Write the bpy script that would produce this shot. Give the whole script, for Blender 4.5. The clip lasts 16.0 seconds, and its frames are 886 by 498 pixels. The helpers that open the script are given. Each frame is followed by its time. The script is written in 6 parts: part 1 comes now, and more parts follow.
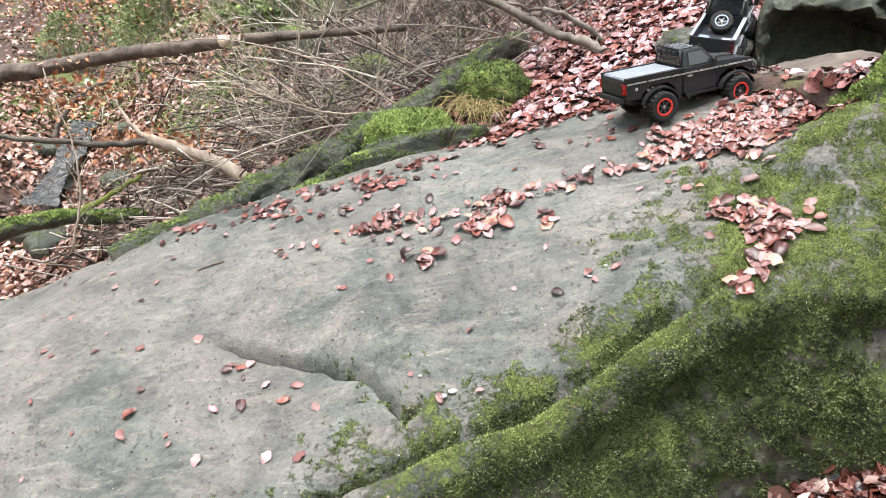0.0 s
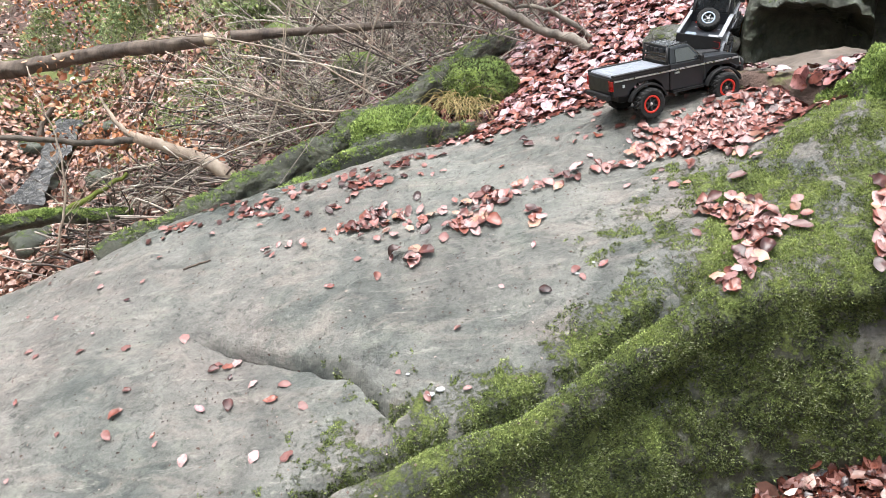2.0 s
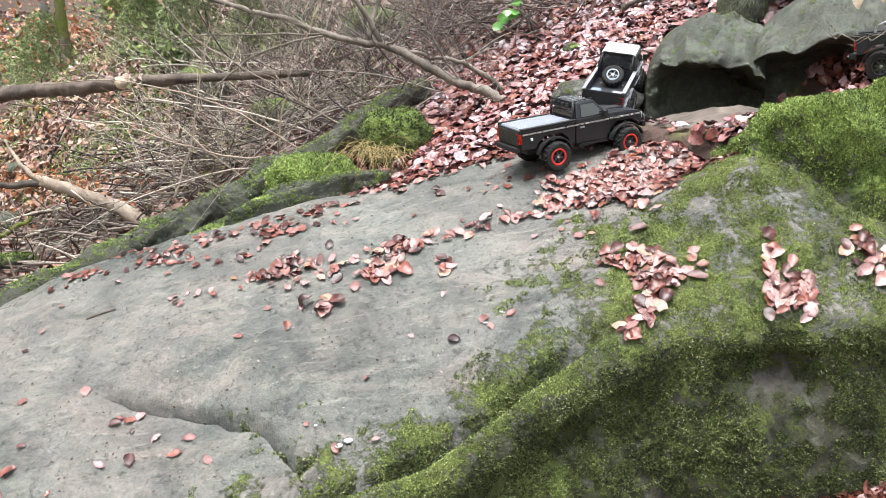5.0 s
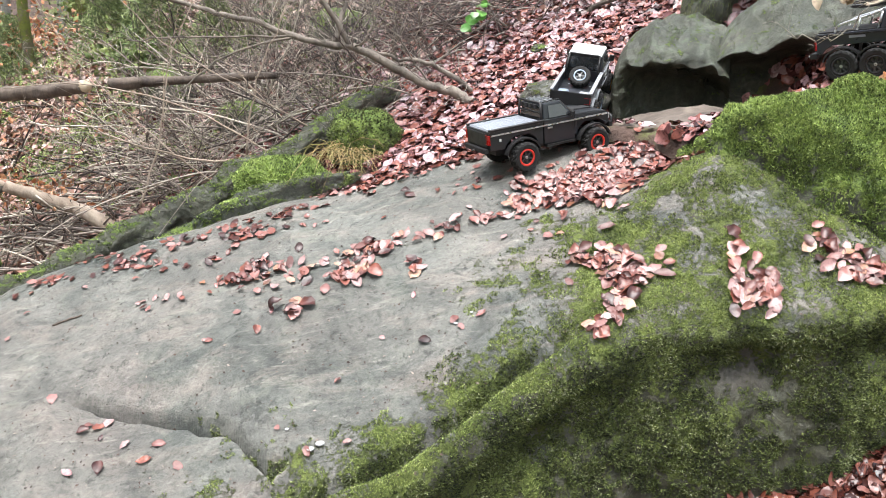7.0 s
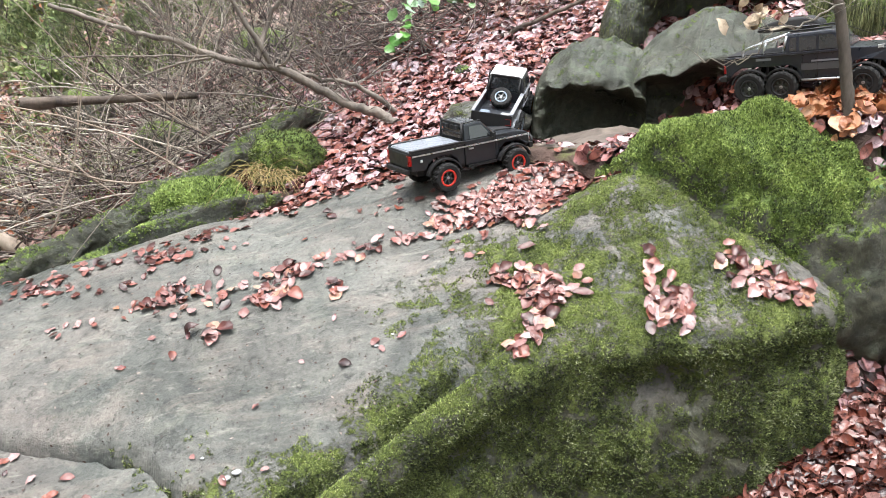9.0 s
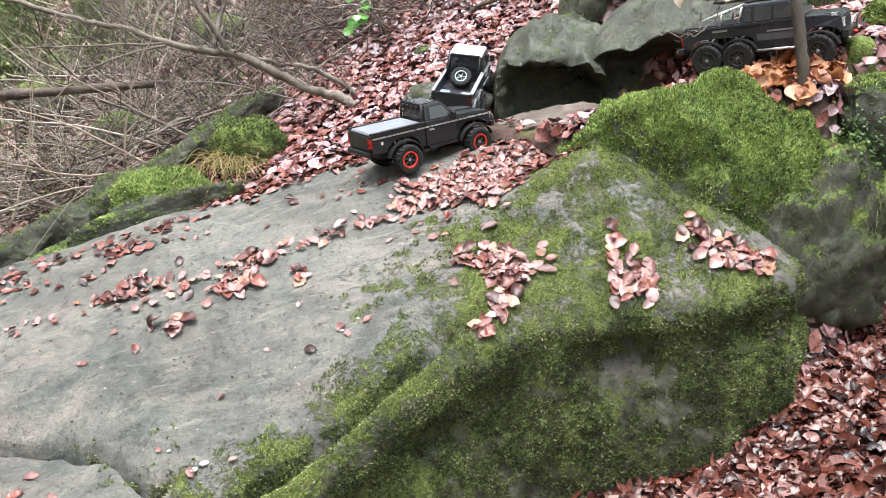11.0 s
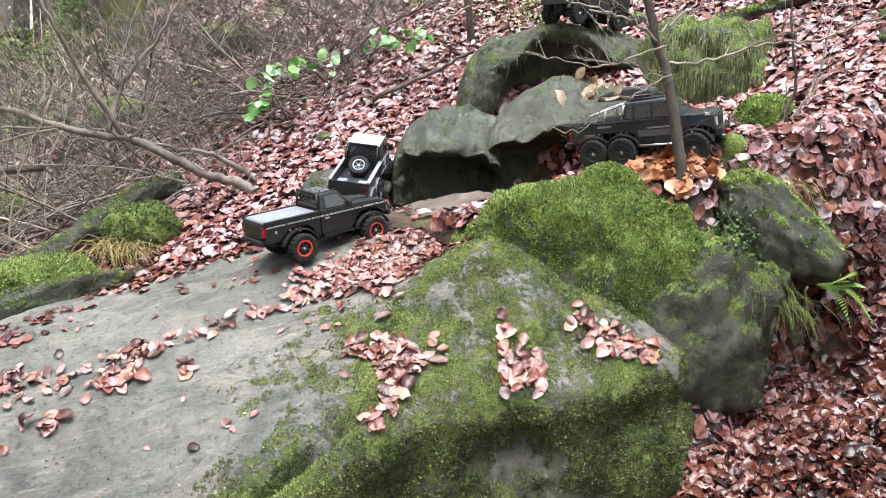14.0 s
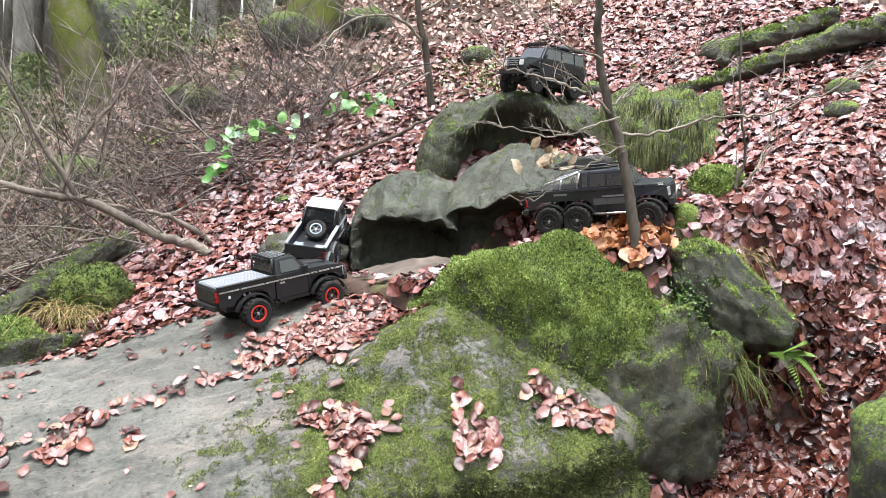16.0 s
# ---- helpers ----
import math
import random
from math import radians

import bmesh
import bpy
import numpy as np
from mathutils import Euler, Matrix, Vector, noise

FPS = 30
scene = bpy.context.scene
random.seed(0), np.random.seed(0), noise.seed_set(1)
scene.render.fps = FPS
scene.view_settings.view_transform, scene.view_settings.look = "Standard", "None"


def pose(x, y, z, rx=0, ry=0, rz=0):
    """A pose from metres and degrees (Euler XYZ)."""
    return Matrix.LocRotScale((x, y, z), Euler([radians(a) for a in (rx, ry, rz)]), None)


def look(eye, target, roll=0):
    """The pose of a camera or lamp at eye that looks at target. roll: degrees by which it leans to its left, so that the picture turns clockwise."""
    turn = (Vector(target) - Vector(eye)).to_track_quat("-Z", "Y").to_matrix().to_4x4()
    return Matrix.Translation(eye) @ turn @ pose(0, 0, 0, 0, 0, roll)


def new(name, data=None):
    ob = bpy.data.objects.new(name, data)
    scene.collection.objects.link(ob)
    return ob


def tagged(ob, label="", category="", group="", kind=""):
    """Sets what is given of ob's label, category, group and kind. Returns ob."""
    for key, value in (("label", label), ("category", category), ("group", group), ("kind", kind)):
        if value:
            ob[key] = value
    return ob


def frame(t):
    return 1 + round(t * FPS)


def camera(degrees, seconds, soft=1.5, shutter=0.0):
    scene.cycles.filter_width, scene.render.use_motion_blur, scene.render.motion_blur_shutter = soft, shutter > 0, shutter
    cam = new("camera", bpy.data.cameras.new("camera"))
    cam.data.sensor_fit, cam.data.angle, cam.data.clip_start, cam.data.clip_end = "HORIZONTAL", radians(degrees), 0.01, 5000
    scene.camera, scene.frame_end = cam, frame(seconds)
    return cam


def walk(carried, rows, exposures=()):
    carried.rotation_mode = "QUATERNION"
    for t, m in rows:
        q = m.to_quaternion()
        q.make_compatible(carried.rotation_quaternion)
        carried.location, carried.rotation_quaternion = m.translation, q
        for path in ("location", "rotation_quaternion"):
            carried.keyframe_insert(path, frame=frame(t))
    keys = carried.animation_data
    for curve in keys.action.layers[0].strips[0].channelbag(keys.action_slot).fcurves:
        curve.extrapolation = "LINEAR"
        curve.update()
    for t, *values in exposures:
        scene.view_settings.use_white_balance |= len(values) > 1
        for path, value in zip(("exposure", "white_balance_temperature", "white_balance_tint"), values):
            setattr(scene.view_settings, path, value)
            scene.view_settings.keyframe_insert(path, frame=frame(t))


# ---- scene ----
cam = camera(55.8, 16.0, soft=0.8)
METRES, EYE, TILT, LEAN, TURN = 0.38, 1.5, -19.0, -2.5, 0.0
ROWS = [
    (0.0, 0.0, 0.0, 0.0, -0.0, 0.0, -0.0),
    (0.5, 0.0066, 0.0068, -0.0003, -0.22, -0.23, 0.05),
    (1.0, 0.0038, 0.0154, -0.0016, -0.46, -0.28, 0.04),
    (1.5, 0.0012, 0.0326, -0.0022, -0.54, -0.31, 0.05),
    (2.0, 0.0192, 0.0224, 0.0028, -0.72, -0.17, 0.24),
    (2.5, 0.0257, 0.0094, 0.0052, -1.04, 0.16, 0.42),
    (3.0, 0.0289, -0.0148, 0.0234, -1.42, 0.76, 0.41),
    (3.5, 0.0607, -0.0491, 0.0509, -2.49, 1.77, 0.35),
    (4.0, 0.1056, -0.0582, 0.0691, -3.72, 2.67, 0.23),
    (6.5, 0.1638, -0.0771, 0.0798, -7.72, 2.54, 0.83),
    (7.0, 0.1706, -0.0832, 0.078, -7.78, 2.71, 1.01),
    (7.5, 0.183, -0.083, 0.0831, -7.96, 2.94, 1.01),
    (8.0, 0.2104, -0.0889, 0.1017, -8.84, 3.52, 1.09),
    (8.5, 0.2615, -0.0875, 0.1095, -10.5, 3.89, 1.43),
    (9.0, 0.3206, -0.0884, 0.105, -12.14, 3.85, 1.95),
    (11.5, 0.4401, -0.0654, 0.087, -14.15, 2.46, 4.32),
    (12.0, 0.4646, -0.0662, 0.1082, -14.69, 2.89, 4.38),
    (12.5, 0.4765, -0.081, 0.1142, -15.34, 3.73, 4.33),
    (13.0, 0.5014, -0.1223, 0.1546, -16.25, 4.98, 4.43),
    (13.5, 0.5752, -0.1585, 0.1841, -17.77, 6.24, 4.62),
    (14.0, 0.6501, -0.1703, 0.2049, -19.59, 7.38, 4.76),
    (14.5, 0.7022, -0.1947, 0.251, -21.2, 8.57, 5.33),
    (15.0, 0.7273, -0.1971, 0.2767, -22.12, 9.77, 5.46),
    (15.5, 0.7296, -0.1898, 0.29, -22.35, 10.65, 5.04),
    (16.0, 0.7194, -0.1776, 0.2876, -22.25, 11.17, 4.73),
]
walk(cam, [(t, pose(0, 0, EYE, TILT, LEAN, TURN) @ pose(METRES * x, METRES * y, METRES * z, 90 + pitch, roll, yaw)) for t, x, y, z, yaw, pitch, roll in ROWS])

# ---- sky and light: a dull winter day under bare trees ----
world = bpy.data.worlds.new("overcast_sky")
scene.world = world
world.use_nodes = True
wn, wl = world.node_tree.nodes, world.node_tree.links
sky = wn.new("ShaderNodeTexSky")
sky.sky_type, sky.sun_disc = "NISHITA", False
sky.sun_elevation, sky.sun_rotation = radians(78), radians(-119)
sky.dust_density, sky.air_density, sky.ozone_density = 1.0, 1.0, 1.5
grey = wn.new("ShaderNodeHueSaturation")
grey.inputs["Saturation"].default_value = 0.40
wl.new(sky.outputs[0], grey.inputs["Color"])
wl.new(grey.outputs[0], wn["Background"].inputs[0])
wn["Background"].inputs[1].default_value = 0.13
sun = new("sun", bpy.data.lights.new("sun", "SUN"))
sun.data.energy, sun.data.angle, sun.data.color = 2.2, radians(50), (1.0, 0.97, 0.94)
sun.matrix_world = look((-0.9, -0.5, 5.0), (0, 0, 0))
scene.view_settings.exposure = 2.0

# ---- materials ----


def mat(name, rough=0.8, metal=0.0, spec=0.4):
    m = bpy.data.materials.new(name)
    m.use_nodes = True
    b = m.node_tree.nodes["Principled BSDF"]
    b.inputs["Roughness"].default_value, b.inputs["Metallic"].default_value = rough, metal
    b.inputs["Specular IOR Level"].default_value = spec
    return m, m.node_tree, b


def node(nt, kind, **kw):
    n = nt.nodes.new("ShaderNode" + kind)
    for k, v in kw.items():
        n.inputs[k.replace("_", " ")].default_value = v
    return n


def noise_tex(nt, scale, detail=6.0, rough=0.6, coord="Object", warp=0.0, stretch=None):
    tc = nt.nodes.new("ShaderNodeTexCoord")
    n = node(nt, "TexNoise", Scale=scale, Detail=detail, Roughness=rough, Distortion=warp)
    src = tc.outputs[coord]
    if stretch:
        mp = nt.nodes.new("ShaderNodeMapping")
        mp.inputs["Scale"].default_value = stretch
        nt.links.new(src, mp.inputs[0])
        src = mp.outputs[0]
    nt.links.new(src, n.inputs["Vector"])
    return n.outputs["Fac"]


def ramp(nt, fac, *stops):
    r = nt.nodes.new("ShaderNodeValToRGB")
    els = r.color_ramp.elements
    while len(els) < len(stops):
        els.new(0.5)
    for e, (p, c) in zip(els, stops):
        e.position, e.color = p, (*c, 1) if len(c) == 3 else c
    nt.links.new(fac, r.inputs[0])
    return r.outputs[0]


def mixc(nt, fac, a, b, how="MIX"):
    m = nt.nodes.new("ShaderNodeMix")
    m.data_type, m.blend_type = "RGBA", how
    for sock, v in ((m.inputs[0], fac), (m.inputs[6], a), (m.inputs[7], b)):
        if hasattr(v, "links"):
            nt.links.new(v, sock)
        else:
            sock.default_value = v if isinstance(v, (int, float)) else (*v, 1)
    return m.outputs[2]


def math_node(nt, op, a, b=0.0, clamp=False):
    m = nt.nodes.new("ShaderNodeMath")
    m.operation, m.use_clamp = op, clamp
    for sock, v in zip(m.inputs, (a, b)):
        if hasattr(v, "links"):
            nt.links.new(v, sock)
        else:
            sock.default_value = v
    return m.outputs[0]


def bump(nt, bsdf, height, strength=0.4, dist=0.01):
    b = node(nt, "Bump", Strength=strength, Distance=dist)
    nt.links.new(height, b.inputs["Height"])
    nt.links.new(b.outputs[0], bsdf.inputs["Normal"])


def rock_material(name, light, dark, warm, moss_a, moss_b, stain=0.3):
    """Damp sandstone; the mesh attribute "moss" says how much moss grows there."""
    m, nt, b = mat(name, 0.6, spec=0.5)
    big = noise_tex(nt, 2.6, 7, 0.68, warp=0.8)
    streak = noise_tex(nt, 3.0, 6, 0.65, warp=0.8, stretch=(1.0, 3.2, 3.0))
    grain = noise_tex(nt, 70.0, 6, 0.7)
    pits = noise_tex(nt, 24.0, 8, 0.7, warp=0.4)
    base = mixc(nt, ramp(nt, big, (0.35, (0, 0, 0)), (0.68, (1, 1, 1))), dark, light)
    base = mixc(nt, math_node(nt, "MULTIPLY", ramp(nt, streak, (0.5, (0, 0, 0)), (0.72, (1, 1, 1))), 0.6), base, warm)
    lichen = noise_tex(nt, 11.0, 7, 0.75, warp=1.0)
    base = mixc(nt, ramp(nt, lichen, (0.60, (0, 0, 0)), (0.70, (0.55, 0.55, 0.55))), base, (light[0] * 1.5, light[1] * 1.5, light[2] * 1.45))
    base = mixc(nt, ramp(nt, lichen, (0.28, (0.6, 0.6, 0.6)), (0.40, (0, 0, 0))), base, dark)
    scuff = noise_tex(nt, 5.0, 9, 0.75, warp=0.35, stretch=(0.7, 6.0, 5.0))
    base = mixc(nt, ramp(nt, scuff, (0.56, (0, 0, 0)), (0.66, (0.6, 0.6, 0.6))), base, (light[0] * 1.7, light[1] * 1.66, light[2] * 1.6))
    base = mixc(nt, ramp(nt, noise_tex(nt, 1.1, 4, 0.6, warp=0.5), (0.42, (0, 0, 0)), (0.62, (0.55, 0.55, 0.55))), base, mixc(nt, 0.5, base, (warm[0], warm[1] * 0.95, warm[2])))
    base = mixc(nt, ramp(nt, pits, (0.33, (0.8, 0.8, 0.8)), (0.44, (0, 0, 0))), base, (dark[0] * 0.45, dark[1] * 0.45, dark[2] * 0.42))
    base = mixc(nt, 0.75, base, ramp(nt, grain, (0.3, (0.35, 0.35, 0.35)), (0.7, (0.75, 0.75, 0.75))), "OVERLAY")
    at = nt.nodes.new("ShaderNodeAttribute")
    at.attribute_name = "moss"
    # Dark algae film; on overhangs and the slab face it also paints shade.
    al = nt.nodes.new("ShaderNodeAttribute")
    al.attribute_name = "algae_shade"
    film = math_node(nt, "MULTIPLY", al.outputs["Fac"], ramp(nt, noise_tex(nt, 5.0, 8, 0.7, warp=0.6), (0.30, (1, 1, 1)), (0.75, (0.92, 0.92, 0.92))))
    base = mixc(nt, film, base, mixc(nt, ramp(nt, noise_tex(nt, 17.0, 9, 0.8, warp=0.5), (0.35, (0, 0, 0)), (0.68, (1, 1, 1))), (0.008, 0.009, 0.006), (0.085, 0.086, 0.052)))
    blotch = noise_tex(nt, 7.5, 10, 0.72, warp=1.2)
    base = mixc(nt, ramp(nt, blotch, (0.38, (stain, stain, stain)), (0.47, (0, 0, 0))), base, (dark[0] * 0.5, dark[1] * 0.55, dark[2] * 0.5))
    base = mixc(nt, ramp(nt, blotch, (0.55, (0, 0, 0)), (0.63, (stain, stain, stain))), base, (light[0] * 1.45, light[1] * 1.5, light[2] * 1.35))
    speck = noise_tex(nt, 34.0, 9, 0.8, warp=0.8)
    base = mixc(nt, ramp(nt, speck, (0.36, (0.7, 0.7, 0.7)), (0.43, (0, 0, 0))), base, (dark[0] * 0.5, dark[1] * 0.5, dark[2] * 0.45))
    base = mixc(nt, ramp(nt, speck, (0.60, (0, 0, 0)), (0.66, (0.6, 0.6, 0.6))), base, (light[0] * 1.7, light[1] * 1.7, light[2] * 1.55))
    clump = noise_tex(nt, 13.0, 8, 0.75, warp=0.5)
    grit = noise_tex(nt, 62.0, 5, 0.7, warp=0.3)
    fine = noise_tex(nt, 110.0, 4, 0.75)
    lim = math_node(nt, "ADD", at.outputs["Fac"], math_node(nt, "MULTIPLY", math_node(nt, "SUBTRACT", clump, 0.5), 2.6))
    lim = math_node(nt, "ADD", lim, math_node(nt, "MULTIPLY", math_node(nt, "SUBTRACT", grit, 0.5), 1.4))
    mask = ramp(nt, lim, (0.50, (0, 0, 0)), (0.74, (1, 1, 1)))
    mossc = mixc(nt, ramp(nt, noise_tex(nt, 7.0, 6, 0.7), (0.3, (0, 0, 0)), (0.7, (1, 1, 1))), moss_a, moss_b)
    mossc = mixc(nt, ramp(nt, fine, (0.34, (0.85, 0.85, 0.85)), (0.60, (0, 0, 0))), mossc, (moss_a[0] * 0.25, moss_a[1] * 0.28, moss_a[2] * 0.3))
    nt.links.new(mixc(nt, mask, base, mossc), b.inputs["Base Color"])
    wet = ramp(nt, noise_tex(nt, 3.5, 5, 0.6), (0.35, (0.27, 0.27, 0.27)), (0.7, (0.56, 0.56, 0.56)))
    nt.links.new(mixc(nt, mask, wet, (0.95, 0.95, 0.95)), b.inputs["Roughness"])
    h = math_node(nt, "ADD", math_node(nt, "MULTIPLY", pits, 0.7), math_node(nt, "MULTIPLY", grain, 0.25))
    h = math_node(nt, "ADD", h, math_node(nt, "MULTIPLY", math_node(nt, "MULTIPLY", mask, 1.0), math_node(nt, "ADD", fine, 0.6)))
    h = math_node(nt, "ADD", h, math_node(nt, "MULTIPLY", math_node(nt, "ADD", blotch, speck), 0.5))
    bump(nt, b, h, 0.85, 0.02)
    return m


M_slab = rock_material("damp_grey_sandstone", (0.160, 0.163, 0.146), (0.042, 0.050, 0.046), (0.250, 0.215, 0.185), (0.080, 0.106, 0.026), (0.205, 0.250, 0.058))
M_rock = rock_material("mossy_sandstone", (0.092, 0.106, 0.082), (0.016, 0.022, 0.016), (0.125, 0.118, 0.092), (0.09, 0.145, 0.030), (0.30, 0.40, 0.085), 0.5)

M_soil, nt, b = mat("forest_soil", 0.9)
nt.links.new(mixc(nt, ramp(nt, noise_tex(nt, 3.0, 8, 0.7, coord="Object"), (0.35, (0, 0, 0)), (0.65, (1, 1, 1))), (0.038, 0.026, 0.021), (0.105, 0.066, 0.052)), b.inputs["Base Color"])
earth = b.inputs["Base Color"].links[0].from_socket
mat_moss = ramp(nt, noise_tex(nt, 0.85, 8, 0.7, warp=0.4), (0.53, (0, 0, 0)), (0.60, (1, 1, 1)))
nt.links.new(mixc(nt, mat_moss, earth, mixc(nt, noise_tex(nt, 40.0, 6, 0.75), (0.04, 0.055, 0.015), (0.17, 0.19, 0.06))), b.inputs["Base Color"])
bump(nt, b, noise_tex(nt, 30.0, 8, 0.7), 0.8, 0.03)


def leaf_material(name, stops, rough=0.45, drifts=0.0):
    m, nt, b = mat(name, rough, spec=0.5)
    g = nt.nodes.new("ShaderNodeNewGeometry")
    oi = nt.nodes.new("ShaderNodeObjectInfo")
    pick = math_node(nt, "FRACT", math_node(nt, "ADD", g.outputs["Random Per Island"], oi.outputs["Random"]))
    if drifts:
        wide = math_node(nt, "MULTIPLY", math_node(nt, "SUBTRACT", noise_tex(nt, drifts, 5, 0.65), 0.5), 1.5)
        pick = math_node(nt, "ADD", math_node(nt, "MULTIPLY", pick, 0.90), wide, True)
    c = ramp(nt, pick, *stops)
    c = mixc(nt, 0.45, c, ramp(nt, noise_tex(nt, 45.0, 5, 0.7), (0.3, (0.25, 0.25, 0.25)), (0.7, (0.72, 0.72, 0.72))), "OVERLAY")
    spots = ramp(nt, noise_tex(nt, 28.0, 6, 0.75, warp=1.0), (0.50, (0, 0, 0)), (0.66, (0.75, 0.75, 0.75)))
    c = mixc(nt, spots, c, tuple(0.45 * v for v in stops[0][1]))
    nt.links.new(c, b.inputs["Base Color"])
    bump(nt, b, noise_tex(nt, 160.0, 3, 0.6), 0.3, 0.003)
    return m


# Palest mauve stops paint in the sky's sheen on wet leaves.
M_litter = leaf_material("wet_beech_leaves", [(0.0, (0.036, 0.014, 0.014)), (0.20, (0.115, 0.038, 0.036)), (0.44, (0.24, 0.085, 0.058)), (0.64, (0.285, 0.140, 0.142)), (0.86, (0.36, 0.245, 0.262)), (1.0, (0.45, 0.37, 0.40))], 0.26, 1.7)
M_bank = leaf_material("sodden_beech_leaves", [(0.0, (0.022, 0.009, 0.008)), (0.28, (0.080, 0.022, 0.017)), (0.52, (0.19, 0.058, 0.038)), (0.78, (0.27, 0.120, 0.105)), (1.0, (0.40, 0.25, 0.24))], 0.30, 2.6)
M_pale = leaf_material("pale_wet_leaves", [(0.0, (0.07, 0.024, 0.020)), (0.25, (0.15, 0.058, 0.050)), (0.55, (0.27, 0.140, 0.128)), (0.80, (0.33, 0.205, 0.200)), (0.93, (0.38, 0.265, 0.26)), (1.0, (0.30, 0.13, 0.06))], 0.40)
M_dry = leaf_material("dry_orange_leaves", [(0.0, (0.20, 0.06, 0.022)), (0.5, (0.42, 0.165, 0.065)), (1.0, (0.50, 0.29, 0.17))], 0.45)
# Darker copy of the sodden leaves: the slab's shade painted in.
M_shaded_litter = leaf_material("shade_dark_sodden_leaves", [(0.0, (0.014, 0.006, 0.005)), (0.30, (0.050, 0.014, 0.011)), (0.56, (0.120, 0.036, 0.022)), (0.82, (0.185, 0.078, 0.064)), (1.0, (0.32, 0.20, 0.185))], 0.24, 2.6)
M_rust = leaf_material("rust_brown_leaves", [(0.0, (0.06, 0.024, 0.015)), (0.35, (0.19, 0.078, 0.045)), (0.75, (0.34, 0.180, 0.120)), (1.0, (0.48, 0.33, 0.27))], 0.35, 1.5)
# Paler than the near litter.
M_farleaf = leaf_material("pale_brown_leaves", [(0.0, (0.10, 0.045, 0.032)), (0.5, (0.38, 0.22, 0.18)), (0.85, (0.52, 0.36, 0.31)), (1.0, (0.64, 0.51, 0.46))], 0.38)
# The pale blue-green end stands in for sky reflected on glossy leaves.
M_green = leaf_material("bramble_leaves", [(0.0, (0.07, 0.20, 0.035)), (0.4, (0.15, 0.34, 0.07)), (0.7, (0.28, 0.44, 0.26)), (1.0, (0.46, 0.58, 0.52))], 0.28)
M_tuft = leaf_material("moss_tufts", [(0.0, (0.022, 0.036, 0.012)), (0.32, (0.145, 0.215, 0.052)), (0.72, (0.37, 0.49, 0.125)), (1.0, (0.60, 0.69, 0.28))], 0.85, 7.0)
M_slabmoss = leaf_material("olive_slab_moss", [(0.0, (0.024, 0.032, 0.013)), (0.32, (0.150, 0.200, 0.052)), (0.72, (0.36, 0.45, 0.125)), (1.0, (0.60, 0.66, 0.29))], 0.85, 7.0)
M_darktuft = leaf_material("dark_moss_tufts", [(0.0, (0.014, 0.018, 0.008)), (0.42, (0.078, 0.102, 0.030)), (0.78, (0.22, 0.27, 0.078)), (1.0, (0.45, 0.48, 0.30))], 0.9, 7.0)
M_straw = leaf_material("dead_grass", [(0.0, (0.22, 0.16, 0.07)), (0.6, (0.42, 0.32, 0.14)), (1.0, (0.30, 0.30, 0.10))], 0.8)
M_grass = leaf_material("green_grass", [(0.0, (0.06, 0.10, 0.02)), (0.6, (0.14, 0.19, 0.04)), (1.0, (0.30, 0.27, 0.10))], 0.7)
M_twig = leaf_material("bare_twigs", [(0.0, (0.03, 0.022, 0.018)), (0.3, (0.085, 0.065, 0.055)), (0.6, (0.26, 0.22, 0.185)), (0.85, (0.47, 0.43, 0.36)), (1.0, (0.62, 0.57, 0.47))], 0.75)
M_darktwig = leaf_material("dark_bramble_stems", [(0.0, (0.025, 0.018, 0.016)), (0.4, (0.065, 0.048, 0.042)), (0.75, (0.16, 0.13, 0.115)), (1.0, (0.40, 0.36, 0.31))], 0.7)


def bark_material(name, a, c, moss=0.0):
    m, nt, b = mat(name, 0.85)
    col = mixc(nt, ramp(nt, noise_tex(nt, 9.0, 8, 0.7, stretch=(1, 1, 0.35)), (0.35, (0, 0, 0)), (0.65, (1, 1, 1))), a, c)
    if moss:
        mk = ramp(nt, noise_tex(nt, 5.0, 8, 0.7), (0.75 - moss * 0.5, (0, 0, 0)), (0.85 - moss * 0.5, (1, 1, 1)))
        col = mixc(nt, mk, col, mixc(nt, noise_tex(nt, 60.0, 5, 0.7), (0.04, 0.06, 0.010), (0.17, 0.19, 0.03)))
    nt.links.new(col, b.inputs["Base Color"])
    bump(nt, b, noise_tex(nt, 40.0, 8, 0.75, stretch=(1, 1, 0.4)), 0.7, 0.012)
    return m


M_bark = bark_material("grey_bark", (0.040, 0.034, 0.028), (0.125, 0.105, 0.085))
M_branch = bark_material("grey_branch_bark", (0.085, 0.073, 0.062), (0.25, 0.215, 0.18))
M_barkmoss = bark_material("mossy_bark", (0.07, 0.065, 0.04), (0.17, 0.15, 0.10), 0.62)
M_logmoss = bark_material("moss_grown_log", (0.05, 0.04, 0.03), (0.14, 0.11, 0.08), 0.85)
M_deadwood = bark_material("bleached_deadwood", (0.22, 0.17, 0.13), (0.42, 0.35, 0.28))
M_darkwood = bark_material("dark_fallen_wood", (0.045, 0.035, 0.03), (0.16, 0.125, 0.10))
# Lighter bark for distant trunks: haze put into the colour.
M_hazebark = bark_material("haze_paled_bark", (0.13, 0.13, 0.115), (0.27, 0.265, 0.24), 0.3)
M_cut, nt, b = mat("sawn_wood", 0.7)
nt.links.new(ramp(nt, noise_tex(nt, 40.0, 4, 0.6), (0.3, (0.45, 0.34, 0.22)), (0.7, (0.68, 0.56, 0.42))), b.inputs["Base Color"])
M_sand, nt, b = mat("trodden_sandstone", 0.75)
